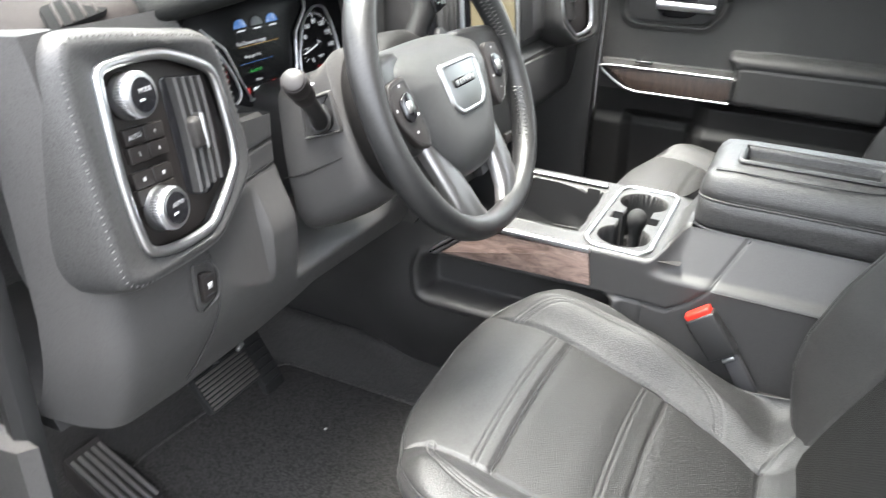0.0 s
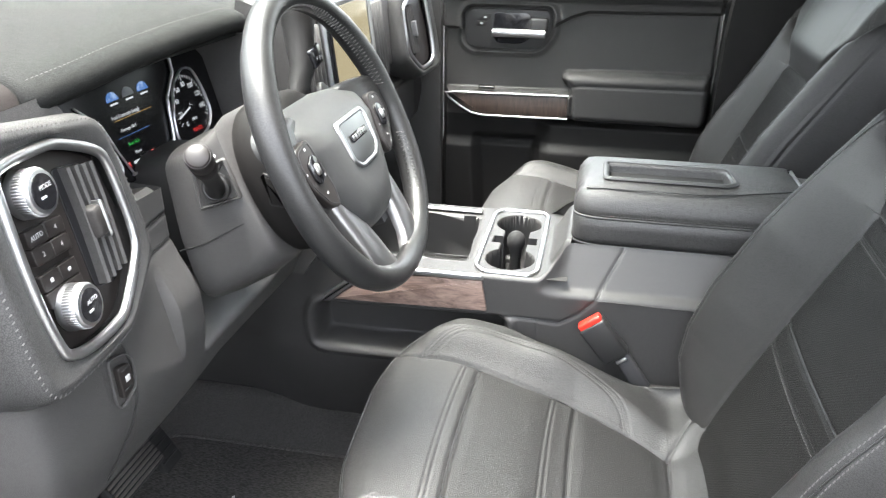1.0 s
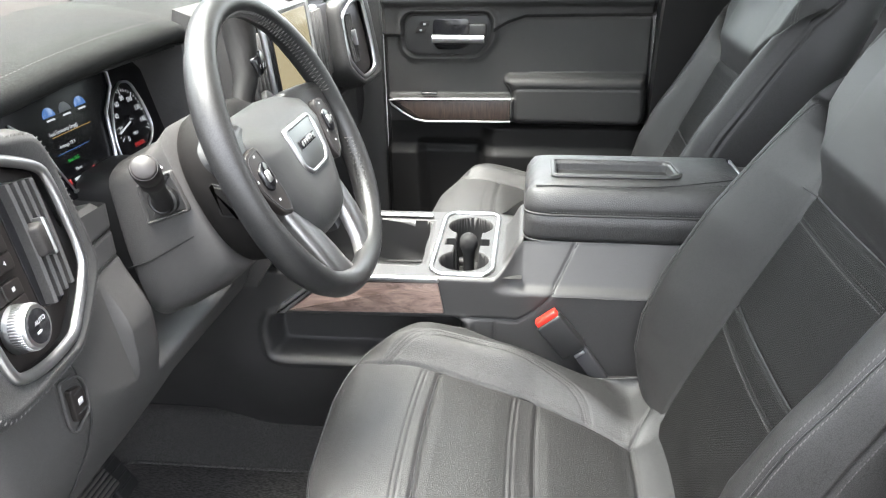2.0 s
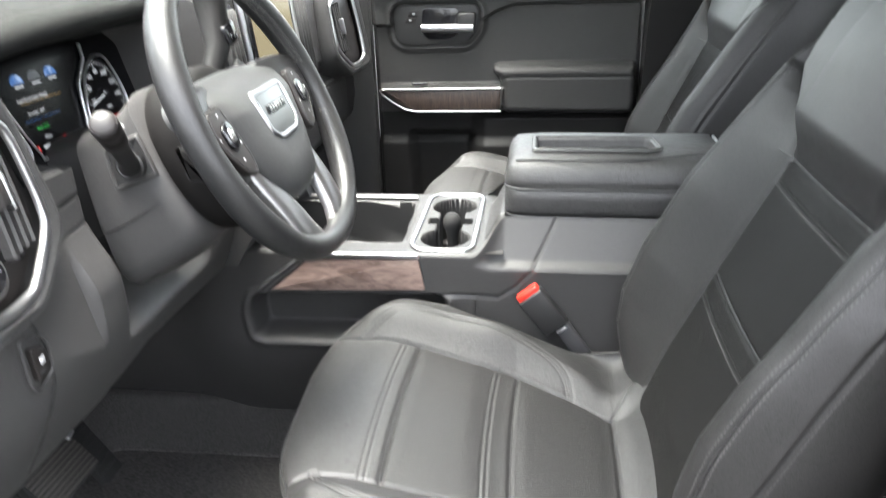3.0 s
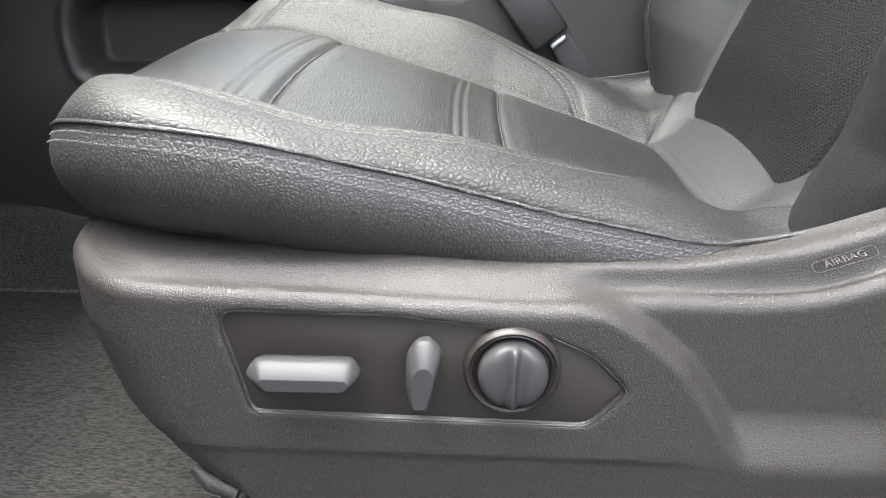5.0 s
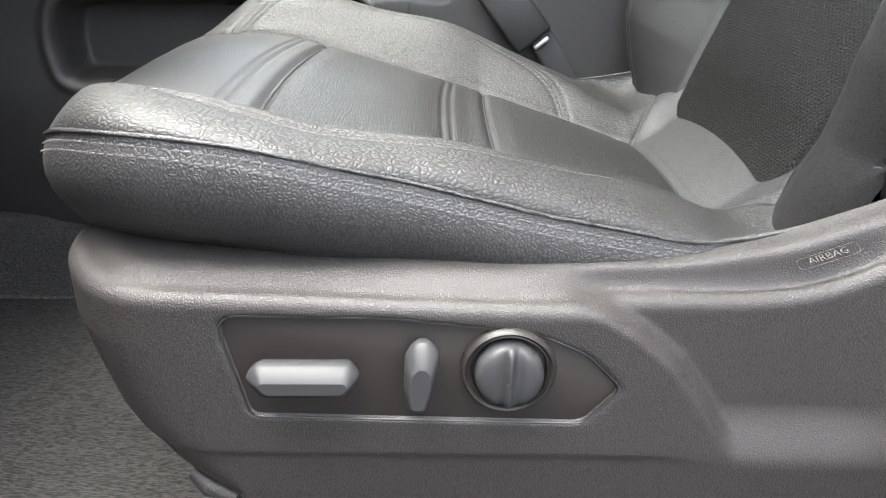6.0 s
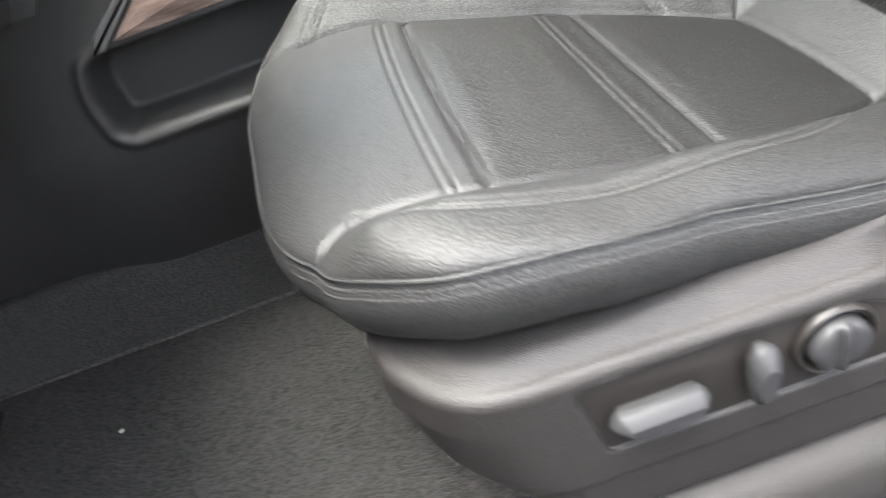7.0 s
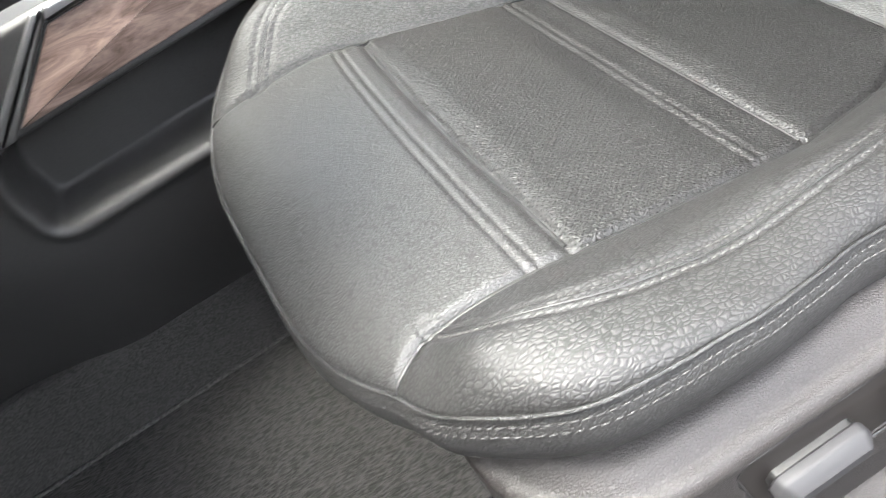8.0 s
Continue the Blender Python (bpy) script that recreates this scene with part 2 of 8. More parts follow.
# darker door skin: the shade low on the door is in its colour
LOWER_SKIN = plastic("shaded_lower_door_plastic", (0.0085, 0.0083, 0.0080), 0.55, 700, 0.4, 0.12, 0.15)
BELL = plastic("bell_plastic", (0.0065, 0.0061, 0.0058), 0.6, 900, 0.2, 0.12, 0.10)
DARK = smooth_plastic("black_plastic", (0.008, 0.008, 0.008), 0.5)
DISPLAY = material("display_glass", (0.004, 0.004, 0.0045), 0.25, 0.0, 0.12)
GLOSS = smooth_plastic("gloss_black", (0.008, 0.008, 0.009), 0.12)
RUBBER = smooth_plastic("black_rubber", (0.012, 0.012, 0.012), 0.8)
base_of(RUBBER).inputs["Specular IOR Level"].default_value = 0.2
CHROME = metal("satin_chrome", (0.46, 0.465, 0.47), 0.33)
SATIN = metal("satin_silver", (0.42, 0.415, 0.40), 0.36)
WOOD = wood("open_pore_wood", (0.052, 0.033, 0.026), (0.225, 0.163, 0.138), (0.35, 1.0, 1.6))
DOOR_WOOD = wood("dark_striped_wood", (0.005, 0.004, 0.0035), (0.05, 0.034, 0.026), (4.0, 1.0, 0.35))
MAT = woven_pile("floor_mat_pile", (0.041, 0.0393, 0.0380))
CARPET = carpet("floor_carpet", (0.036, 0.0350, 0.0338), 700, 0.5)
THREAD = material("grey_thread", (0.056, 0.0555, 0.0542), 0.75, 0.0, 0.2)
DARK_THREAD = material("dark_thread", (0.036, 0.0356, 0.0349), 0.75, 0.0, 0.2)
WHITE_MARK = material("white_print", (0.36, 0.36, 0.36), 0.5)
RED = material("red_plastic", (0.42, 0.018, 0.010), 0.35)
HEM = carpet("black_hem_cloth", (0.0035, 0.0035, 0.0035), 900, 0.3)
BELT = smooth_plastic("belt_webbing", (0.013, 0.013, 0.014), 0.75)
STEEL = metal("steel_strip", (0.42, 0.43, 0.44), 0.4)
RAIL = plastic("grey_rail_cover", (0.024, 0.0225, 0.0215), 0.55, 700, 0.3, 0.12, 0.16)
HEADLINER = carpet("headliner_cloth", (0.42, 0.41, 0.39), 500, 0.2)
PAINT = smooth_plastic("white_body_paint", (0.6, 0.6, 0.6), 0.25)
ASPHALT = carpet("asphalt", (0.05, 0.0495, 0.048), 120, 0.6)

# ---- shape helpers ----
def mesh_of(name, verts, faces, mats=(), uvs=None, smooth=True):
    me = bpy.data.meshes.new(name)
    me.from_pydata([tuple(map(float, v)) for v in verts], [], [tuple(map(int, f)) for f in faces])
    for m in mats:
        me.materials.append(m)
    if smooth:
        me.polygons.foreach_set("use_smooth", [True] * len(me.polygons))
    if uvs is not None:
        layer = me.uv_layers.new(name="UVMap")
        idx = np.empty(len(me.loops), dtype=np.int32)
        me.loops.foreach_get("vertex_index", idx)
        layer.data.foreach_set("uv", np.asarray(uvs, dtype=np.float32)[idx].ravel())
    me.update()
    return me


def empty(name, at=(0, 0, 0), label="", category="", group="", kind=""):
    ob = new(name)
    ob.empty_display_size = 0.05
    ob.location = at
    return tagged(ob, label, category, group, kind)


def world_of(ob):
    return ob.matrix_basis.copy() if ob.parent is None else world_of(ob.parent) @ ob.matrix_parent_inverse @ ob.matrix_basis


def child(ob, parent, label=""):
    """Puts ob under parent without moving it."""
    if parent is not None:
        ob.parent = parent
        ob.matrix_parent_inverse = world_of(parent).inverted()
    return tagged(ob, label)


def part(name, bm, mat, parent, label="", smooth=True):
    """Links a bmesh, or a mesh, as one mesh object under a thing or a part."""
    if isinstance(bm, bmesh.types.BMesh):
        me = bpy.data.meshes.new(name)
        bm.normal_update()
        bm.to_mesh(me)
        bm.free()
        if smooth:
            me.shade_smooth()
    else:
        me = bm
    if mat is not None and not me.materials:
        me.materials.append(mat)
    ob = child(new(name, me), parent, label)
    return tagged(ob, kind="stuff") if "stitching" in name else ob


def thing(name, bm, mat, label="", category="", kind="", smooth=True):
    ob = part(name, bm, mat, None, "", smooth)
    return tagged(ob, label, category, "", kind)


def sharp(me, angle=35):
    """Smooth shading with crisp edges past that angle."""
    bm = bmesh.new()
    bm.from_mesh(me)
    bm.normal_update()
    for e in bm.edges:
        e.smooth = len(e.link_faces) == 2 and e.calc_face_angle(0) < radians(angle)
    bm.to_mesh(me)
    bm.free()
    return me


def grid_faces(ni, nj, close_j=False, flip=False):
    fs = []
    for i in range(ni - 1):
        for j in range(nj if close_j else nj - 1):
            a, b = i * nj + j, i * nj + (j + 1) % nj
            f = (a, b, b + nj, a + nj)
            fs.append(f[::-1] if flip else f)
    return fs


def loft(name, loops, mat, close=True, caps=True, flip=False, angle=40):
    """A skin over loops of equally many points."""
    ni, nj = len(loops), len(loops[0])
    verts = [p for lp in loops for p in lp]
    faces = grid_faces(ni, nj, close, flip)
    if caps and close:
        faces.append(tuple(range(nj)) if flip else tuple(range(nj))[::-1])
        last = tuple((ni - 1) * nj + j for j in range(nj))
        faces.append(last[::-1] if flip else last)
    me = mesh_of(name, verts, faces, [mat])
    bm = bmesh.new()
    bm.from_mesh(me)
    bmesh.ops.recalc_face_normals(bm, faces=bm.faces)
    bm.to_mesh(me)
    bm.free()
    return sharp(me, angle)


def rbox(size, at, bevel=0.004, segments=2, turn=None):
    """A box with rounded edges."""
    bm = bmesh.new()
    bmesh.ops.create_cube(bm, size=1.0, matrix=Matrix.Diagonal((*size, 1)))
    if bevel > 0:
        bmesh.ops.bevel(bm, geom=bm.edges[:], offset=min(bevel, min(size) * 0.49), segments=segments, profile=0.5, affect="EDGES")
    m = Matrix.Translation(at)
    if turn is not None:
        m = m @ Euler([radians(a) for a in turn]).to_matrix().to_4x4()
    bmesh.ops.transform(bm, matrix=m, verts=bm.verts)
    return bm


def smooth_poly(pts, r=0.01, n=5):
    """The polygon with rounded corners."""
    out = []
    k = len(pts)
    for i in range(k):
        p, a, b = (Vector(pts[j % k]) for j in (i, i - 1, i + 1))
        u, v = a - p, b - p
        rr = min(r, u.length * 0.45, v.length * 0.45)
        s, e = p + u.normalized() * rr, p + v.normalized() * rr
        for q in range(n + 1):
            t = q / n
            out.append(tuple((1 - t) ** 2 * s + 2 * t * (1 - t) * p + t * t * e))
    return out


def inset_poly(pts, d):
    """Moves each corner of a polygon inward by about d (outward for minus)."""
    k = len(pts)
    area = sum(pts[i][0] * pts[(i + 1) % k][1] - pts[(i + 1) % k][0] * pts[i][1] for i in range(k))
    sgn = 1 if area > 0 else -1
    out = []
    for i in range(k):
        p, a, b = Vector(pts[i]), Vector(pts[i - 1]), Vector(pts[(i + 1) % k])
        t1, t2 = (p - a), (b - p)
        if t1.length < 1e-9 or t2.length < 1e-9:
            out.append(tuple(p))
            continue
        t1, t2 = t1.normalized(), t2.normalized()
        n1, n2 = Vector((-t1.y, t1.x)) * sgn, Vector((-t2.y, t2.x)) * sgn
        nn = n1 + n2
        if nn.length < 1e-6:
            nn = n1
        nn.normalize()
        out.append(tuple(p + nn * d / max(nn.dot(n1), 0.5)))
    return out


def plate(name, outline, put, depth, mat, bevel=0.002, hollow=None, angle=50):
    """A plate with a rounded rim: outline in its own plane, put(u, v, h) gives the place; h runs from 0 to depth (its face)."""
    loops = [[put(u, v, 0) for u, v in outline]]
    for q in range(4):
        a = q / 3 * math.pi / 2
        o = inset_poly(outline, bevel * (1 - math.cos(a)))
        loops.append([put(u, v, depth - bevel * (1 - math.sin(a))) for u, v in o])
    return loft(name, loops, mat, angle=angle)


def ring_plate(name, outer, inner, put, depth, mat, bevel=0.003):
    """A rounded frame between two outlines of equally many points."""
    n = len(outer)
    mid = [((outer[i][0] + inner[i][0]) / 2, (outer[i][1] + inner[i][1]) / 2) for i in range(n)]
    loops = []
    k = 9
    for q in range(k):
        a = math.pi * q / (k - 1)
        w = math.cos(a)
        lp = []
        for i in range(n):
            c, o = Vector(mid[i]), Vector(outer[i])
            p = c + (o - c) * w
            lp.append(put(p.x, p.y, depth * math.sin(a) ** 0.7))
        loops.append(lp)
    return loft(name, loops, mat, caps=False, angle=60)


def tube(name, pts, radius, mat, n=10, closed=False, caps=True, squash=1.0):
    """A round bar along points; radius is one number or one for each point."""
    pts = [Vector(p) for p in pts]
    k = len(pts)
    rads = radius if isinstance(radius, (list, tuple)) else [radius] * k
    loops = []
    ref = None
    for i in range(k):
        a = pts[i - 1] if (closed or i > 0) else pts[i]
        b = pts[(i + 1) % k] if (closed or i < k - 1) else pts[i]
        t = (b - a).normalized()
        if ref is None:
            ref = Vector((0, 0, 1)) if abs(t.z) < 0.9 else Vector((1, 0, 0))
        u = (ref - t * ref.dot(t)).normalized()
        ref = u
        w = t.cross(u)
        loops.append([tuple(pts[i] + (u * math.cos(2 * math.pi * j / n) * squash + w * math.sin(2 * math.pi * j / n)) * rads[i]) for j in range(n)])
    if closed:
        loops.append(loops[0])
    return loft(name, loops, mat, caps=caps and not closed, angle=60)


def lathe(profile, put, n=32):
    """A turned body: profile of (radius, height); put(x, y, h) gives the place."""
    bm = bmesh.new()
    rings = []
    for r, h in profile:
        rings.append([bm.verts.new(put(r * math.cos(2 * math.pi * j / n), r * math.sin(2 * math.pi * j / n), h)) for j in range(n)])
    for a, b in zip(rings, rings[1:]):
        for j in range(n):
            bm.faces.new((a[j], a[(j + 1) % n], b[(j + 1) % n], b[j]))
    if profile[-1][0] > 1e-6:
        bm.faces.new(rings[-1])
    if profile[0][0] > 1e-6:
        bm.faces.new(rings[0][::-1])
    bmesh.ops.recalc_face_normals(bm, faces=bm.faces)
    for e in bm.edges:
        e.smooth = len(e.link_faces) == 2 and e.calc_face_angle(0) < radians(40)
    for f in bm.faces:
        f.smooth = True
    return bm


def resample(pts, step):
    """Even points along a polyline, with the way at each."""
    pts = [Vector(p) for p in pts]
    out, carry = [], 0.0
    for a, b in zip(pts, pts[1:]):
        d = (b - a).length
        if d < 1e-9:
            continue
        t = carry
        while t < d:
            out.append((a + (b - a) * (t / d), (b - a) / d))
            t += step
        carry = t - d
    return out


def curve(pts, n=8):
    """A smooth line through points (Catmull-Rom)."""
    P = [Vector(p) for p in pts]
    out = []
    for i in range(len(P) - 1):
        p0, p1, p2, p3 = P[max(i - 1, 0)], P[i], P[i + 1], P[min(i + 2, len(P) - 1)]
        for q in range(n):
            t = q / n
            out.append(0.5 * ((2 * p1) + (p2 - p0) * t + (2 * p0 - 5 * p1 + 4 * p2 - p3) * t * t + (3 * p1 - p0 - 3 * p2 + p3) * t ** 3))
    out.append(P[-1])
    return out


def closed_curve(pts, n=6):
    """A smooth closed outline through points (u, v)."""
    c = curve([(a, b, 0) for a, b in pts[-2:] + pts + pts[:3]], n)
    return [(p.x, p.y) for p in c[2 * n:(2 + len(pts)) * n]]


def resampled(outline, n):
    """The same closed outline with n points at even steps."""
    pts = [Vector((a, b)) for a, b in outline + outline[:1]]
    run = np.concatenate([[0], np.cumsum([(q - p).length for p, q in zip(pts, pts[1:])])])
    at = np.linspace(0, run[-1], n, endpoint=False)
    return list(zip(np.interp(at, run, [p.x for p in pts]).tolist(), np.interp(at, run, [p.y for p in pts]).tolist()))


def stitches(name, line, lift, mat, length=0.0042, gap=0.0016, r=0.00045):
    """Sewn thread: short rounded dashes along a line; lift(p) gives the surface's place and way out."""
    verts, faces = [], []
    for p, way in resample(line, length + gap):
        c, up = lift(p)
        c, up = Vector(c), Vector(up).normalized()
        t = way - up * way.dot(up)
        if t.length < 1e-6:
            continue
        t = (t.normalized() + up.cross(t.normalized()) * 0.12).normalized()
        s = up.cross(t)
        k = len(verts)
        for f, w, h in ((-0.5, 0.35, -0.2), (-0.3, 1, 0.75), (0.3, 1, 0.75), (0.5, 0.35, -0.2)):
            for a, b in ((-1, 0), (0, 1), (1, 0)):
                verts.append(c + t * (f * length) + s * (a * r * w) + up * (r * (h * (0.45 + 0.75 * b))))
        for i in range(3):
            for j in range(2):
                a = k + i * 3 + j
                faces.append((a, a + 1, a + 4, a + 3))
    return mesh_of(name, verts, faces, [mat])


def seg_dist(px, py, line):
    """Distance of many points to a polyline in a plane, and how far along it."""
    line = np.asarray(line, float)
    best = np.full(px.shape, 1e9)
    at = np.zeros(px.shape)
    for k in range(len(line) - 1):
        ax, ay = line[k]
        bx, by = line[k + 1]
        dx, dy = bx - ax, by - ay
        u = np.clip(((px - ax) * dx + (py - ay) * dy) / max(dx * dx + dy * dy, 1e-12), 0, 1)
        d = np.hypot(px - ax - u * dx, py - ay - u * dy)
        hit = d < best
        best = np.where(hit, d, best)
        at = np.where(hit, k + u, at)
    return best, at


def step01(v):
    v = np.clip(v, 0, 1)
    return v * v * (3 - 2 * v)


def inside(px, py, poly):
    """Which points lie in a polygon."""
    poly = np.asarray(poly, float)
    res = np.zeros(px.shape, bool)
    k = len(poly)
    for i in range(k):
        x1, y1 = poly[i]
        x2, y2 = poly[(i + 1) % k]
        cond = (y1 > py) != (y2 > py)
        xs = (x2 - x1) * (py - y1) / (y2 - y1 if y2 != y1 else 1e-12) + x1
        res ^= cond & (px < xs)
    return res


def text_mesh(body, size, put, mat, align="CENTER", name="lettering", thick=0.0001):
    """Flat raised lettering laid on a surface."""
    cu = bpy.data.curves.new(name, "FONT")
    cu.body, cu.size, cu.align_x, cu.align_y, cu.extrude, cu.resolution_u = body, size, align, "CENTER", thick, 2
    ob = bpy.data.objects.new(name, cu)
    scene.collection.objects.link(ob)
    bpy.context.view_layer.update()
    me = bpy.data.meshes.new_from_object(ob.evaluated_get(bpy.context.evaluated_depsgraph_get()))
    bpy.data.objects.remove(ob)
    for v in me.vertices:
        v.co = Vector(put(v.co.x, v.co.y, v.co.z + thick))
    me.materials.clear()
    me.materials.append(mat)
    return me


def rbox_on(put, size, at):
    """A small block laid on a surface through put(u, v, h)."""
    bm = rbox(size, at, min(size) * 0.3, 1)
    for v in bm.verts:
        v.co = Vector(put(v.co.x, v.co.y, v.co.z))
    return bm


# ---- ground and cab shell ----
MID = 0.677          # middle line of the cab
ground = thing("ground", rbox((160, 160, 0.1), (0, 0, -0.72), 0), ASPHALT, "grey asphalt yard around the parked truck", "ground", "structure", False)

# floor pan, with the raised tunnel under the console and the toe board ahead
FLOOR = [(-1.0, 0.36), (-0.86, 0.26), (-0.70, 0.03), (-0.62, -0.006), (0.9, -0.006), (1.6, 0.02)]


def floor_z(y, z):
    k = abs(y - MID)
    rise = 0.115 * float(step01(np.array((0.112 - k) / 0.035)))
    return z + rise


ys = [-0.16, -0.1, 0.0, 0.2, 0.45, 0.53, 0.56, 0.565, 0.572, 0.58, 0.587, 0.594, 0.6, 0.61, 0.677, 0.745, 0.754, 0.76, 0.767, 0.775, 0.782, 0.79, 0.8, 0.9, 1.2, 1.46, 1.52]
fl_pts = []
for i, (x, z) in enumerate(FLOOR):
    fl_pts.append([(x, y, floor_z(y, z)) for y in ys])
floor = thing("floor", mesh_of("floor", [p for r in fl_pts for p in r], grid_faces(len(fl_pts), len(ys), flip=True), [CARPET]), CARPET,
              "black carpeted cab floor with a raised tunnel", "floor", "structure")
solid = floor.modifiers.new("thickness", "SOLIDIFY")
solid.thickness = 0.03
solid.offset = -1

# roof, rear wall, windscreen header and pillars close the cab
ceiling = thing("ceiling", rbox((1.66, 1.58, 0.05), (0.905, MID, 1.325), 0.02), HEADLINER, "light grey cloth headliner under the roof", "ceiling", "structure")
wall_rear = thing("wall_rear", rbox((0.06, 1.66, 0.95), (1.66, MID, 0.42), 0.02), DASH, "dark rear wall of the cab", "wall", "structure")
header = thing("trim_rear_header", rbox((0.06, 1.66, 0.19), (1.66, MID, 1.22), 0.02), HEADLINER, "grey trim above the rear window", "trim", "structure")
for sx, name in ((-0.09, "trim_pillar_driver"), (1.475, "trim_pillar_passenger")):
    lean = tube(name, [(-0.62, sx, 0.86), (-0.27, sx, 1.11), (0.11, sx, 1.335)], 0.035, HEADLINER, 10)
    thing(name, lean, HEADLINER, "light grey windscreen pillar trim", "trim", "structure")
for y, name in ((1.47, "trim_b_pillar_passenger"),):
    lower = loft(name, [[(0.66 + dx + 0.18 * h, y + dy, z) for dx, dy in (((-0.07, -0.05), (0.07, -0.05), (0.07, 0.04), (-0.05, 0.05)) if y < 0 else ((-0.155, -0.02), (0.14, -0.02), (0.14, 0.06), (-0.155, 0.06)))]
                        for z, h in ((-0.02, 0), (0.3, 0.05), (0.7, 0.1), (0.8, 0.14), (1.31, 0.22))], TRIM)
    thing(name, lower, TRIM, "dark grey plastic pillar trim behind the front door", "trim", "structure")
# the driver's side pillar: flared foot, a ridge along its front edge and the rubber seal outside it
B_FRONT = ((-0.02, 0.500), (0.12, 0.508), (0.20, 0.515), (0.28, 0.525), (0.36, 0.532), (0.46, 0.538), (0.55, 0.545), (0.75, 0.565), (1.22, 0.62), (1.31, 0.635))
section = ((0.14, 0.015), (0.045, 0.008), (0.004, -0.030), (0.0, -0.052), (0.003, -0.066), (0.008, -0.072), (0.012, -0.0725), (0.014, -0.079), (0.020, -0.090), (0.028, -0.100), (0.034, -0.106), (0.14, -0.115))
b_pillar = thing("trim_b_pillar_driver", loft("trim_b_pillar_driver", [[(x + dx, y, z) for dx, y in section] for z, x in B_FRONT], TRIM, angle=50), TRIM,
                 "grey plastic pillar trim with a raised ridge beside the driver's seat", "trim", "structure")
seal_b = tube("trim_pillar_seal", [(x + 0.043, -0.118, z) for z, x in B_FRONT], 0.014, RUBBER, 10)
thing("trim_pillar_seal", seal_b, RUBBER, "black rubber door seal along the pillar", "door seal", "structure")
def pane(name, corners, label):
    ob = thing(name, loft(name, [corners, [tuple(Vector(c) + Vector((0.003, 0.0, 0.003))) for c in corners]], GLASS), GLASS, label, "window", "structure")
    ob.visible_shadow = False
    return ob


pane("window_1", [(-0.90, -0.06, 0.925), (-0.90, 1.41, 0.925), (0.085, 1.41, 1.318), (0.085, -0.06, 1.318)], "large green-tinted windscreen above the dashboard")
pane("window_2", [(-0.12, 1.50, 0.80), (0.62, 1.50, 0.80), (0.72, 1.47, 1.305), (0.17, 1.47, 1.305)], "tinted side window of the passenger door")
pane("window_3", [(1.66, 0.0, 0.89), (1.66, 1.36, 0.89), (1.66, 1.36, 1.13), (1.66, 0.0, 1.13)], "tinted rear window of the cab")
for y, name in ((-0.12, "wall_rear_door_driver"), (1.49, "wall_rear_door_passenger")):
    thing(name, rbox((0.95, 0.06, 0.84), (1.2, y, 0.38), 0.02), DASH, "dark inner panel of the closed rear door", "wall", "structure")

# sill plate under the open driver's door
sill = loft("sill_plate", [[(x, -0.075, -0.01), (x, -0.08, 0.035), (x, -0.10, 0.048), (x, -0.17, 0.040), (x, -0.20, 0.01), (x, -0.20, -0.1), (x, -0.08, -0.1)] for x in (-0.62, 0.0, 0.6, 1.6)], TRIM)
thing("trim_sill", sill, TRIM, "dark plastic sill plate along the door opening", "sill trim", "structure")
body = loft("rocker", [[(x, -0.20, -0.01), (x, -0.23, -0.03), (x, -0.24, -0.2), (x, -0.12, -0.24), (x, -0.12, -0.1)] for x in (-0.62, 1.6)], PAINT)
thing("wall_rocker", body, PAINT, "painted rocker panel below the door opening", "body panel", "structure")
wheelwell = thing("wall_front", rbox((0.06, 1.66, 1.0), (-1.03, MID, 0.36), 0.02), DARK, "dark bulkhead ahead of the footwell", "wall", "structure")
bonnet = thing("bonnet", rbox((1.3, 1.75, 0.12), (-1.5, MID, 0.82), 0.05), PAINT, "white painted bonnet ahead of the windscreen", "bonnet", "structure")

# ---- front seats ----
YC = 0.272           # middle of the driver's seat
# front boundary of the cushion's upper seam, by distance from the seat's middle, and its height
EDGE_D = [0.0, 0.06, 0.09, 0.12, 0.147, 0.162, 0.178, 0.189, 0.2025, 0.2165, 0.23, 0.2365, 0.239]
EDGE_X = [-0.057, -0.0545, -0.051, -0.0425, -0.030, -0.0215, -0.0155, -0.0100, 0.0005, 0.0152, 0.034, 0.052, 0.078]
SIDE_X = [-0.1, 0.078, 0.119, 0.1545, 0.178, 0.25, 0.33, 0.46]
SIDE_W = [0.239, 0.239, 0.238, 0.231, 0.2255, 0.221, 0.217, 0.208]
MID_X = [-0.09, -0.066, -0.05, -0.03, 0.0, 0.03, 0.06, 0.083, 0.14, 0.2, 0.3, 0.367, 0.385, 0.405, 0.425, 0.46]
MID_Z = [0.352, 0.354, 0.356, 0.360, 0.3645, 0.3655, 0.3625, 0.357, 0.342, 0.326, 0.297, 0.279, 0.284, 0.300, 0.321, 0.355]
LOW_X = [-0.057, -0.0425, -0.030, -0.0205, -0.0105, 0.0, 0.0147, 0.034, 0.054, 0.066, 0.092, 0.119, 0.1545, 0.178, 0.25, 0.33, 0.37, 0.41, 0.46]
LOW_Z = [0.339, 0.342, 0.346, 0.351, 0.359, 0.364, 0.368, 0.371, 0.3715, 0.371, 0.368, 0.3635, 0.353, 0.347, 0.328, 0.312, 0.318, 0.326, 0.33]


def soft_interp(x, xs, zs):
    """Interpolation through knots with rounded bends."""
    x = np.asarray(x, float)
    return sum(np.interp(x + o, xs, zs) for o in (-0.012, -0.006, 0, 0.006, 0.012)) / 5


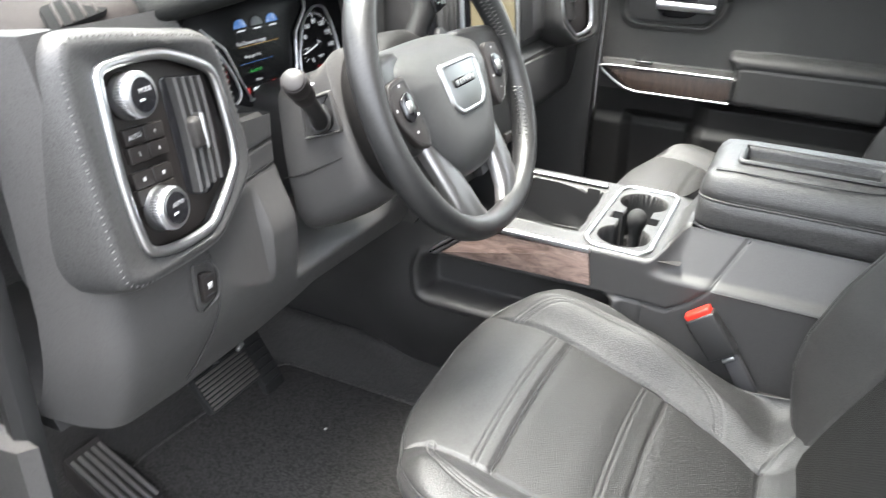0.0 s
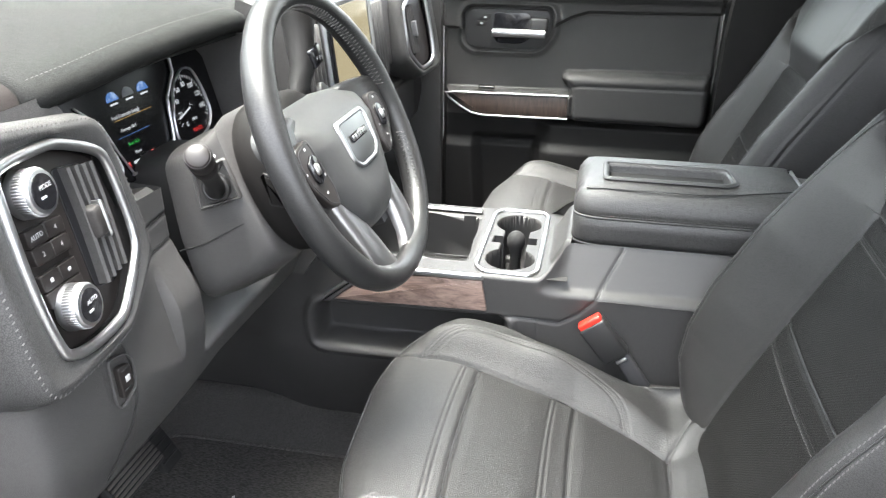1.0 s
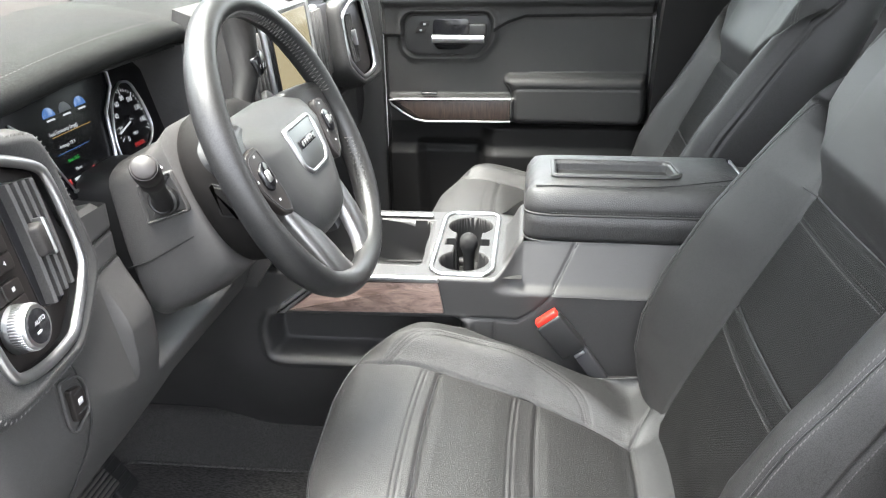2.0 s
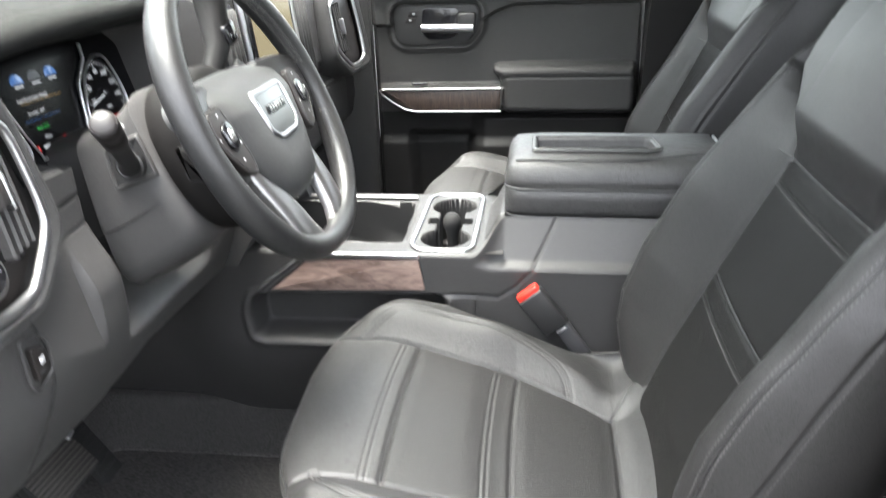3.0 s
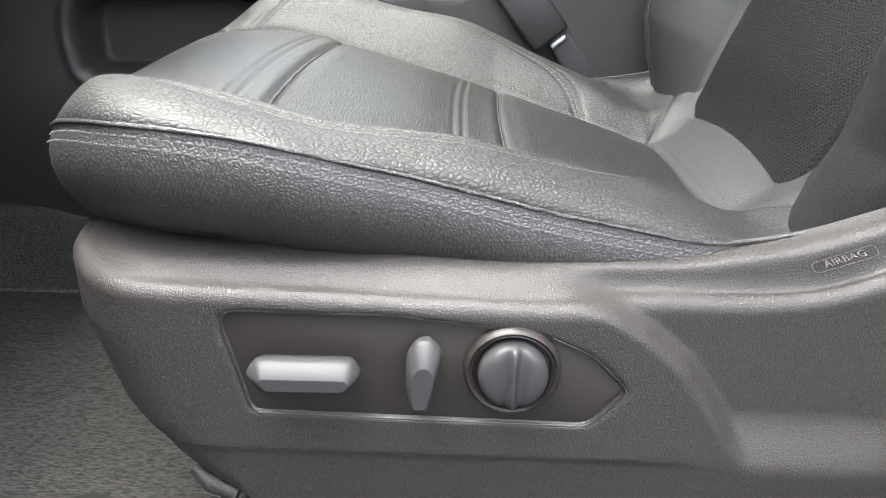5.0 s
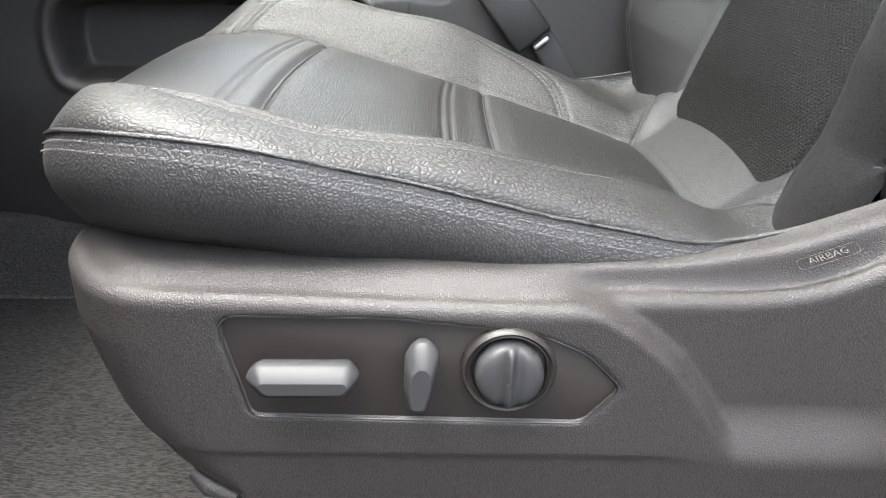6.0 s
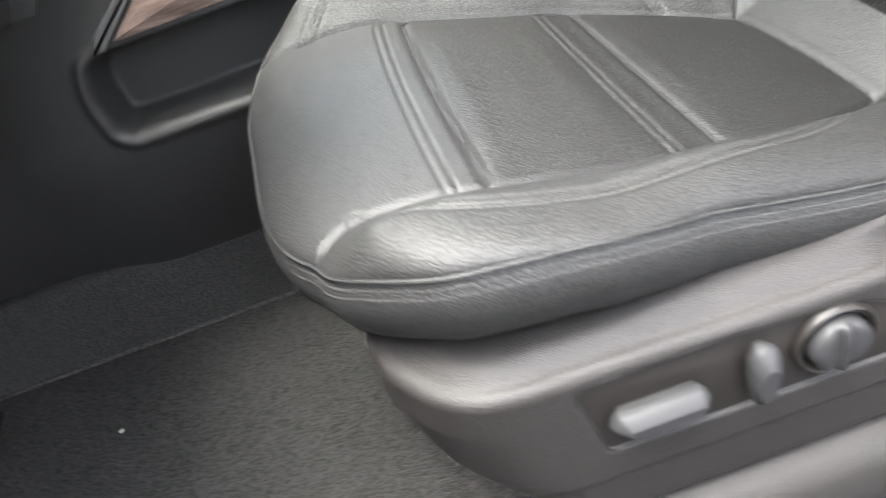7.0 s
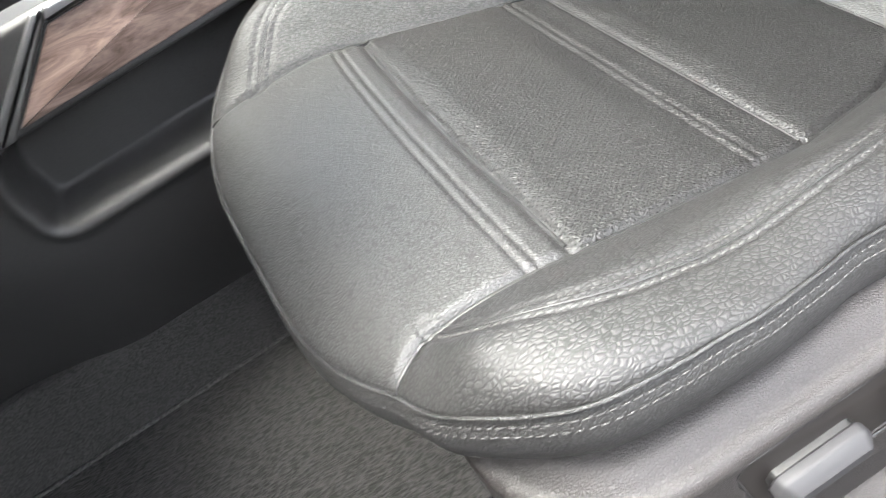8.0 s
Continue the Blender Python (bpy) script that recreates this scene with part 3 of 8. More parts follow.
def outline_xy():
    """The cushion's upper edge seam in plan, as (x, distance from the middle), from the rear to the front middle."""
    pts = [(x, float(np.interp(x, SIDE_X, SIDE_W))) for x in np.linspace(0.46, 0.10, 20)]
    pts += [(x, d) for x, d in zip(EDGE_X[::-1], EDGE_D[::-1])]
    return [(p[0], p[1]) for p in (Vector(q) for q in pts)]


HALF = [tuple(p) for p in curve([(x, d, 0) for x, d in outline_xy()], 4)]
HALF = [(p[0], p[1]) for p in HALF]
# the same rounded outline as tables: distance to x along the front, x to distance along the sides
apex = max(range(len(HALF)), key=lambda i: HALF[i][1])
EDGE_D = [p[1] for p in HALF[apex:]][::-1]
EDGE_X = [p[0] for p in HALF[apex:]][::-1]
SIDE_X = [-0.1] + [p[0] for p in HALF[:apex + 1]][::-1]
SIDE_W = [HALF[apex][1]] + [p[1] for p in HALF[:apex + 1]][::-1]
TOP_SEAM = [(p.x, p.y) for p in curve([(0.008, 0.150, 0), (0.015, 0.163, 0), (0.024, 0.1745, 0), (0.035, 0.184, 0), (0.057, 0.195, 0), (0.081, 0.201, 0), (0.108, 0.203, 0), (0.137, 0.203, 0),
                                       (0.17, 0.199, 0), (0.21, 0.193, 0), (0.25, 0.183, 0), (0.285, 0.167, 0), (0.306, 0.145, 0), (0.313, 0.122, 0)], 8)]
INSERT = [(-0.0225, 0.163), (-0.007, 0.156), (0.008, 0.1525), (0.053, 0.1515), (0.084, 0.1510), (0.13, 0.1485), (0.18, 0.1455), (0.232, 0.141), (0.313, 0.118), (0.371, 0.091)]
CROSS = ((0.0560, 0.0016, 0.0014), (0.0630, 0.0016, 0.0014), (0.070, 0.0006, 0.007), (0.081, 0.0046, 0.004), (0.1955, 0.0016, 0.0014), (0.2025, 0.0016, 0.0014), (0.215, 0.0006, 0.008), (0.2315, 0.0032, 0.003))


def cushion_top(x, d):
    """Height of the seat cushion at x, d from its middle; the inboard bolster (d > 0) stands higher."""
    x, d = np.asarray(x, float), np.asarray(d, float)
    lift = 0.017 * step01((d - 0.14) / 0.06) * step01((x + 0.025) / 0.07) * (1 - step01((x - 0.17) / 0.16))
    d = np.abs(d)
    z = soft_interp(x, MID_X, MID_Z)
    ins = np.interp(x, [p[0] for p in INSERT], [p[1] for p in INSERT])
    z = z + 0.004 * np.clip(1 - (d / ins) ** 2, 0, 1) * step01((x + 0.04) / 0.06)
    rear = 1 - step01((x - 0.30) / 0.12)
    rise = 0.022 * step01((d - ins + 0.004) / 0.05) * (0.35 + 0.65 * rear)
    grow = 1 + 0.5 * step01((x - 0.12) / 0.1)
    z = z + rise * grow * step01((x + 0.03) / 0.05) 
    e, _ = seg_dist(x, d, HALF)
    front = step01((0.03 - x) / 0.06)
    R = 0.030 + 0.032 * front
    low = soft_interp(x, LOW_X, LOW_Z)
    sunk = 0.25 + 0.75 * step01(e / 0.016)
    k = np.clip(e / R, 0, 1)
    z = low + (z - low) * np.sqrt(np.clip(1 - (1 - k) ** 2, 0, 1))
    # seams: cross seams of the insert, its edges, and the sewn line on the bolster
    in_ins = step01((ins - d + 0.002) / 0.006)
    for at, depth, w in CROSS:
        bow = at + 0.004 * (d / 0.14) ** 2
        z = z - depth * np.exp(-((x - bow) / w) ** 2) * in_ins
    puff = step01((x - 0.083) / 0.02) * step01((0.2 - x) / 0.03) + step01((x - 0.233) / 0.02) * step01((0.371 - x) / 0.03)
    z = z + 0.003 * puff * in_ins * np.clip(1 - (d / 0.14) ** 4, 0, 1)
    edge = [(a, b) for a, b in INSERT]
    de, _ = seg_dist(x, d, edge)
    z = z - 0.0045 * np.exp(-(de / 0.0028) ** 2) * step01((x + 0.032) / 0.015) * sunk
    dr, _ = seg_dist(x, d, [(0.371, 0.0), (0.371, 0.091)])
    z = z - 0.003 * np.exp(-(dr / 0.003) ** 2)
    dc, _ = seg_dist(x, d, [(0.371, 0.091), (0.412, 0.162)])
    z = z - 0.002 * np.exp(-(dc / 0.0025) ** 2)
    ds, _ = seg_dist(x, d, TOP_SEAM)
    z = z - 0.0015 * (np.exp(-((ds - 0.0046) / 0.0017) ** 2) + np.exp(-(ds / 0.0014) ** 2))
    return z + lift


def bulk_points(pts):
    """Places and ways out for many (x, d) at once."""
    a = np.array(pts, float)
    h = 0.002
    z = cushion_top(a[:, 0], a[:, 1])
    zx = (cushion_top(a[:, 0] + h, a[:, 1]) - cushion_top(a[:, 0] - h, a[:, 1])) / (2 * h)
    zd = (cushion_top(a[:, 0], a[:, 1] + h) - cushion_top(a[:, 0], a[:, 1] - h)) / (2 * h)
    return {(round(p[0], 6), round(p[1], 6)): ((p[0], p[1], zz), (-x_, -d_, 1.0)) for p, zz, x_, d_ in zip(a.tolist(), z, zx, zd)}


# backrest: own frame, s up along it, d across, h out of its face
B0 = Vector((0.408, 0, 0.302))
B_UP = Vector((math.sin(radians(24)), 0, math.cos(radians(24))))
B_OUT = Vector((-math.cos(radians(24)), 0, math.sin(radians(24))))
B_LEN = 0.66


INS_S = [0, 0.1, 0.25, 0.36, 0.395, 0.43, 0.465, 0.50, 0.66]
INS_D = [0.115, 0.130, 0.134, 0.128, 0.130, 0.145, 0.172, 0.215, 0.235]


WIDE_S = [-0.05, 0.0, 0.1, 0.2, 0.35, 0.5, 0.62, 0.7]
WIDE_IN = [0.212, 0.225, 0.247, 0.254, 0.250, 0.238, 0.215, 0.19]
WIDE_DOOR = [0.212, 0.218, 0.230, 0.233, 0.232, 0.224, 0.204, 0.18]
CREST_S = [-0.05, 0.0, 0.03, 0.05, 0.062, 0.075, 0.09, 0.11, 0.13, 0.16, 0.23, 0.26, 0.29, 0.35, 0.45, 0.55, 0.66]
CREST_H = [0.012, 0.020, 0.027, 0.030, 0.034, 0.038, 0.044, 0.049, 0.053, 0.058, 0.057, 0.054, 0.049, 0.043, 0.033, 0.02, 0.012]
FALL_S = [-0.05, 0.05, 0.07, 0.08, 0.095, 0.115, 0.14, 0.26, 0.33, 0.365, 0.5, 0.66]
FALL_H = [-0.06, -0.045, -0.010, 0.003, 0.009, 0.013, 0.015, 0.018, 0.016, 0.011, 0.0, -0.012]
SEWN = 0.213         # the sewn edge of the door side bolster


def back_h(s, d):
    """How far the backrest's face stands out at height s, d from its middle."""
    s, d = np.asarray(s, float), np.asarray(d, float)
    door_side = d < 0
    d = np.abs(d)
    ins = np.interp(s, INS_S, INS_D)
    wide = np.interp(s, WIDE_S, WIDE_IN)
    tall = np.interp(s, [-0.05, 0.0, 0.03, 0.06, 0.11, 0.18, 0.3, 0.42, 0.52, 0.6, 0.66], [0.0, 0.012, 0.034, 0.052, 0.066, 0.071, 0.066, 0.048, 0.03, 0.018, 0.012])
    h_in = tall * 1.04 * step01((d - ins + 0.006) / np.maximum(wide - 0.02 - ins + 0.006, 0.018))
    over = np.clip((d - (wide - 0.022)) / 0.022, 0, 1)
    h_in = h_in - 0.03 * (1 - np.sqrt(np.clip(1 - over ** 2, 0, 1)))
    h_in = h_in - 0.0012 * np.exp(-((d - wide + 0.026) / 0.002) ** 2)
    # door side: up to a crest, over the sewn edge, down to the side seam
    edge_d = np.interp(s, WIDE_S, WIDE_DOOR)
    v = np.clip((d - ins + 0.006) / np.maximum(edge_d - ins + 0.006, 0.012), 0, 1)
    crest, fall = np.interp(s, CREST_S, CREST_H), np.interp(s, FALL_S, FALL_H)
    h_door = np.where(v < 0.62, crest * step01(v / 0.62), crest - (crest - fall) * np.clip((v - 0.62) / 0.38, 0, 1) ** 2.3)
    h_door = h_door - 0.0016 * np.exp(-((d - SEWN) / 0.0022) ** 2)
    h = np.where(door_side, h_door, h_in)
    top = np.clip((s - (B_LEN - 0.05)) / 0.05, 0, 1)
    h = h - 0.05 * (1 - np.sqrt(np.clip(1 - top ** 2, 0, 1)))
    in_ins = step01((ins - d + 0.002) / 0.006)
    for at, depth, w in ((0.190, 0.0022, 0.0022), (0.222, 0.0045, 0.003), (0.366, 0.0022, 0.0022), (0.398, 0.005, 0.004)):
        h = h - depth * np.exp(-((s - at) / w) ** 2) * in_ins
    h = h + 0.006 * in_ins * (np.clip(1 - (d / 0.13) ** 2, 0, 1)) * step01((s - 0.02) / 0.05)
    h = h + 0.026 * step01((s - 0.396) / 0.06) * (1 - 0.5 * step01((s - 0.52) / 0.12)) * step01((ins + 0.004 - d) / 0.03)
    h = h - 0.005 * np.exp(-((d - ins) / 0.0035) ** 2)
    return h


def trim_low(x, d, z):
    """The sides of the backrest end above the seat hinge."""
    k = step01((-d - 0.194) / 0.016)
    low = np.interp(x, [0.395, 0.418, 0.438, 0.465, 0.56], [0.344, 0.351, 0.364, 0.369, 0.374])
    return np.where(z < low, z + (low - z) * k, z)


def back_place(s, d, h):
    p = B0 + B_UP * s + B_OUT * h
    return (p.x, d, p.z)


def seat_zone_mesh(name, P, D, keep, mats, uv):
    """The part of a grid of places that keep marks, as its own mesh."""
    ni, nj = keep.shape[0] + 1, keep.shape[1] + 1
    used, verts, uvs, faces = {}, [], [], []
    for i in range(ni - 1):
        for j in range(nj - 1):
            if not keep[i, j]:
                continue
            f = []
            for a, b in ((i, j), (i + 1, j), (i + 1, j + 1), (i, j + 1)):
                k = used.get((a, b))
                if k is None:
                    k = used[(a, b)] = len(verts)
                    verts.append(P[a, b])
                    uvs.append(uv[a, b])
                f.append(k)
            faces.append(tuple(f))
    return mesh_of(name, verts, faces, mats, uvs)


def build_seat(name, mid, flip, fine, label):
    """A power front seat. mid: the y of its middle; flip: -1 turns its outer side towards the other door."""
    seat = empty(name, (0.25, mid, 0.0), label, "car seat")

    def piece(nm, verts_mesh, mat, parent, lab=""):
        me = verts_mesh
        co = np.empty(len(me.vertices) * 3, dtype=np.float32)
        me.vertices.foreach_get("co", co)
        co = co.reshape(-1, 3)
        ahead = np.interp(co[:, 1], [-0.12, 0.0, 0.05, 0.10, 0.16, 0.26], [0.0, -0.003, -0.008, -0.014, -0.027, -0.027])
        co[:, 0] += ahead * (1 - step01((co[:, 0] + 0.03) / 0.07))
        co[:, 1] = mid + flip * co[:, 1]
        me.vertices.foreach_set("co", co.ravel())
        if flip < 0:
            me.flip_normals()
        me.update()
        return part(nm, me, mat, parent, lab)

    # cushion: one skin, cut into its sewn panels
    nu, nv = (330, 300) if fine else (120, 110)
    u = np.linspace(0, 1, nu) ** 1.25
    s = np.sin(np.linspace(-1, 1, nv) * math.pi / 2 * 0.92) / math.sin(math.pi / 2 * 0.92)
    dd = s * HALF[apex][1]
    xf = np.interp(np.abs(dd), EDGE_D, EDGE_X)
    X = xf[None, :] + u[:, None] * (0.46 - xf[None, :])
    D = s[None, :] * np.interp(X, SIDE_X, SIDE_W)
    Z = cushion_top(X, D)
    P = np.stack([X, D, Z], axis=-1)
    UV = np.stack([X, D], axis=-1)
    cx, cd = (X[:-1, :-1] + X[1:, 1:]) / 2, (D[:-1, :-1] + D[1:, 1:]) / 2
    ins = np.interp(cx, [p[0] for p in INSERT], [p[1] for p in INSERT])
    inner = np.abs(cd) < ins
    rear = (cx > 0.371) & (np.abs(cd) < 0.091 + (cx - 0.371) * 1.7)
    z_front = inner & (cx <= 0.083 + 0.004 * (cd / 0.14) ** 2)
    z_ins = inner & ~z_front & (cx < 0.371)
    z_rear = rear & ~z_ins & ~z_front
    rest = ~(z_front | z_ins | z_rear)
    piece("cushion_front", seat_zone_mesh("cushion_front", P, D, z_front, [LEATHER], UV), LEATHER, seat, "smooth pebbled leather front panel")
    piece("cushion_insert", seat_zone_mesh("cushion_insert", P, D, z_ins, [PERF], UV), PERF, seat, "perforated leather centre panel with cross seams")
    piece("cushion_rear", seat_zone_mesh("cushion_rear", P, D, z_rear, [LEATHER], UV), LEATHER, seat)
    piece("cushion_bolster", seat_zone_mesh("cushion_bolster", P, D, rest & (cd < 0), [BOLSTER], UV), BOLSTER, seat, "raised leather side bolster")
    piece("cushion_bolster", seat_zone_mesh("cushion_bolster", P, D, rest & (cd > 0), [BOLSTER], UV), BOLSTER, seat, "raised leather side bolster")

    # dark joints where the panels are sewn together
    def joint(line, lift=0.0002, r=0.0008):
        zz = cushion_top(np.array([p[0] for p in line]), np.array([p[1] for p in line]))
        piece("seam", tube("seam", [(p[0], p[1], float(z) + lift) for p, z in zip(line, zz)], r, DARK, 6), DARK, seat)
    joint([(0.081 + 0.004 * (d / 0.14) ** 2, d) for d in np.linspace(-0.143, 0.143, 60)], 0.0003, 0.0013)
    joint([(0.2315 + 0.004 * (d / 0.14) ** 2, d) for d in np.linspace(-0.135, 0.135, 60)])
    joint([(0.371, d) for d in np.linspace(-0.091, 0.091, 40)])
    for sd in (1, -1):
        joint([(p.x, sd * p.y) for p in curve([(a, b, 0) for a, b in INSERT], 16)], 0.0006, 0.0011)
        joint([(a, sd * b) for a, b in TOP_SEAM], 0.0, 0.0006)
        joint([(p.x, sd * p.y) for p in curve([(0.371, 0.091, 0), (0.392, 0.128, 0), (0.412, 0.162, 0)], 10)], 0.0, 0.0007)

    # side panel below the edge seam, all round the front
    st = 3 if fine else 2
    rim_idx = [(i, 0) for i in range(nu - 1, 0, -st)] + [(0, j) for j in range(0, nv, st)] + [(0, nv - 1)] + [(i, nv - 1) for i in range(1, nu, st)]
    ring = [(float(P[i, j, 0]), float(P[i, j, 1])) for i, j in rim_idx]
    zs = [float(P[i, j, 2]) for i, j in rim_idx]
    loops = []
    nrm = []
    for i in range(len(ring)):
        a, b = Vector(ring[max(i - 1, 0)]), Vector(ring[min(i + 1, len(ring) - 1)])
        t = (b - a).normalized()
        nrm.append(Vector((-t.y, t.x)) * -1)
    cen = Vector((0.2, 0))
    for i in range(len(ring)):
        if (Vector(ring[i]) - cen).dot(nrm[i]) < 0:
            nrm[i] = -nrm[i]
    prof = ((0.0, 0.0), (0.0010, -0.0012), (0.0012, -0.003), (0.0028, -0.006), (0.0045, -0.012), (0.0050, -0.020), (0.0030, -0.030), (-0.0020, -0.040), (-0.0095, -0.050), (-0.021, -0.060), (-0.04, -0.070))
    for o, dz in prof:
        loops.append([(ring[i][0] + nrm[i].x * o, ring[i][1] + nrm[i].y * o, zs[i] + dz) for i in range(len(ring))])
    side = mesh_of("cushion_side", [p for lp in loops for p in lp], grid_faces(len(loops), len(ring), flip=False), [LEATHER])
    bmq = bmesh.new()
    bmq.from_mesh(side)
    bmesh.ops.recalc_face_normals(bmq, faces=bmq.faces)
    bmq.to_mesh(side)
    bmq.free()
    piece("cushion_side", side, LEATHER, seat, "plain leather side panel")
    # welt along the edge seam
    welt = tube("welt", [(x + n.x * 0.001, d + n.y * 0.001, z + 0.0006) for (x, d), n, z in zip(ring, nrm, zs)], 0.0011, LEATHER, 6)
    piece("welt", welt, LEATHER, seat)

    # thread
    def sew(nm, line, mat=THREAD, length=0.0036, gap=0.0012, r=0.00050):
        samples = [(p.x, p.y) for p, _ in resample([(a, b, 0) for a, b in line], length + gap)]
        table = bulk_points(samples)
        me = stitches(nm, [(a, b, 0) for a, b in line], lambda p: table[(round(p.x, 6), round(p.y, 6))], mat, length, gap, r)
        return piece(nm, me, mat, seat)

    def offset(line, o):
        out = []
        for i in range(len(line)):
            a, b = Vector(line[max(i - 1, 0)]), Vector(line[min(i + 1, len(line) - 1)])
            t = (b - a).normalized()
            out.append((line[i][0] - t.y * o, line[i][1] + t.x * o))
        return out

    for sd in (1, -1):
        base = [(x, d * sd) for x, d in TOP_SEAM]
        sew("stitching", offset(base, 0.0034))
        sew("stitching", offset(base, -0.0034))
    for at in (0.0562, 0.0628, 0.1957, 0.2023):
        w = 0.135 if at < 0.1 else 0.13
        sew("stitching", [(at + 0.004 * (d / 0.14) ** 2, d) for d in np.linspace(-w, w, 24)], THREAD, 0.0036, 0.0014, 0.0004)
    for o, dz in ((0.0027, -0.0042), (0.0046, -0.0085)):
        line = [(ring[i][0] + nrm[i].x * o, ring[i][1] + nrm[i].y * o, zs[i] + dz) for i in range(0, len(ring)) if abs(ring[i][1]) > 0.13]
        for sd in (1, -1):
            ln = [p for p in line if p[1] * sd > 0]
            def out_of(p, sd=sd):
                e = min(range(len(ring)), key=lambda i: (ring[i][0] - p.x) ** 2 + (ring[i][1] - p.y) ** 2)
                return p, (nrm[e].x, nrm[e].y, 0.25)
            piece("stitching", stitches("stitching", ln, out_of, THREAD, 0.0040, 0.0012, 0.00048), THREAD, seat)

    # backrest skin
    ns, nd = (230, 240) if fine else (110, 120)
    S = np.linspace(-0.03, B_LEN, ns)
    q = np.linspace(-1, 1, nd)
    wide, wide_door = np.interp(S, WIDE_S, WIDE_IN), np.interp(S, WIDE_S, WIDE_DOOR)
    Dm = np.where(q[None, :] < 0, q[None, :] * wide_door[:, None], q[None, :] * wide[:, None])
    Sm = np.repeat(S[:, None], nd, axis=1)
    Hm = back_h(Sm, Dm)
    Pm = np.stack([B0.x + B_UP.x * Sm + B_OUT.x * Hm, Dm, B0.z + B_UP.z * Sm + B_OUT.z * Hm], axis=-1)
    Pm[..., 2] = trim_low(Pm[..., 0], Pm[..., 1], Pm[..., 2])
    UVm = np.stack([Sm, Dm], axis=-1)
    cs, cdm = (Sm[:-1, :-1] + Sm[1:, 1:]) / 2, (Dm[:-1, :-1] + Dm[1:, 1:]) / 2
    insm = np.interp(cs, INS_S, INS_D)
    core = np.abs(cdm) < insm
    perf = core & (cs < 0.398)
    piece("back_insert", seat_zone_mesh("back_insert", Pm, Dm, perf, [BACK_PERF], UVm), BACK_PERF, seat, "perforated leather backrest panel")
    piece("back_upper", seat_zone_mesh("back_upper", Pm, Dm, core & ~perf, [BACK_LEATHER], UVm), BACK_LEATHER, seat, "smooth leather shoulder panel")
    piece("back_bolster", seat_zone_mesh("back_bolster", Pm, Dm, ~core & (cdm < 0), [BACK_LEATHER], UVm), BACK_LEATHER, seat, "deep leather side bolster")
    piece("back_bolster", seat_zone_mesh("back_bolster", Pm, Dm, ~core & (cdm > 0), [BACK_LEATHER], UVm), BACK_LEATHER, seat, "deep leather side bolster")
    # sides and rear of the backrest
    rim = [(S[i], -wide_door[i], float(Hm[i, 0])) for i in range(0, ns, 4)] + [(S[-1], float(Dm[-1, j]), float(Hm[-1, j])) for j in range(0, nd, 4)] + [(S[i], wide[i], float(Hm[i, -1])) for i in range(ns - 1, -1, -4)]
    loops = []
    for back, grow, seam_in in ((0.0, 0.0, 0), (0.004, 0.003, 0), (0.0075, 0.0045, 0), (0.0092, 0.0018, 0), (0.0110, 0.0048, 0), (0.016, 0.0062, 0), (0.030, 0.0072, 0), (0.055, 0.0080, 0), (0.075, 0.004, 0), (0.095, -0.004, 0), (0.118, -0.03, 0), (0.125, -0.08, 0)):
        lp = []
        for sv, dv, hv in rim:
            k = 1 + grow / 0.24
            h0 = hv * max(0.0, 1 - back / 0.11)
            q3 = back_place(sv + (grow if sv > 0.6 else 0), dv * k, h0 - back - seam_in)
            lp.append((q3[0], q3[1], float(trim_low(np.array(q3[0]), np.array(q3[1]), np.array(q3[2])))))
        loops.append(lp)
    shell = mesh_of("back_side", [p for lp in loops for p in lp], grid_faces(len(loops), len(rim)), [BACK_LEATHER])
    bmq = bmesh.new()
    bmq.from_mesh(shell)
    rear_loop = [v for v in bmq.verts if v.index >= (len(loops) - 1) * len(rim)]
    bmesh.ops.contextual_create(bmq, geom=rear_loop)
    bmesh.ops.recalc_face_normals(bmq, faces=bmq.faces)
    bmq.to_mesh(shell)
    bmq.free()
    piece("back_side", shell, BACK_LEATHER, seat, "leather side and rear of the backrest")
    # thread on the backrest
    def back_sew(nm, line, mat=THREAD, length=0.0042, gap=0.0014, r=0.0005):
        def lift(p):
            h = 0.003
            z0 = float(back_h(p.x, p.y)) + 0.0006
            gs = (float(back_h(p.x + h, p.y)) - float(back_h(p.x - h, p.y))) / (2 * h)
            gd = (float(back_h(p.x, p.y + h)) - float(back_h(p.x, p.y - h))) / (2 * h)
            return Vector((p.x, p.y, z0)), Vector((-gs, -gd, 1))
        me = stitches(nm, [(a, b, 0) for a, b in line], lift, mat, length, gap, r)
        co = np.empty(len(me.vertices) * 3, dtype=np.float32)
        me.vertices.foreach_get("co", co)
        co = co.reshape(-1, 3)
        w = np.stack([B0.x + B_UP.x * co[:, 0] + B_OUT.x * co[:, 2], co[:, 1], B0.z + B_UP.z * co[:, 0] + B_OUT.z * co[:, 2]], axis=-1)
        me.vertices.foreach_set("co", w.astype(np.float32).ravel())
        me.update()
        return piece(nm, me, mat, seat)
    for sd in (1, -1):
        wl = lambda sv: float(np.interp(sv, WIDE_S, WIDE_IN))
        sewn_at = lambda sv: SEWN - 0.09 * max(0.0, sv - 0.42)
        for o in (-0.0035, 0.0035):
            back_sew("stitching", [(sv, wl(sv) - 0.026 + o if sd > 0 else -sewn_at(sv) + o) for sv in np.linspace(0.0 if sd > 0 else 0.052, 0.56, 70)], THREAD)
        if sd < 0:
            back_sew("stitching", [(sv, -float(np.interp(sv, INS_S, INS_D)) - 0.018) for sv in np.linspace(0.20, 0.44, 40)], DARK_THREAD)
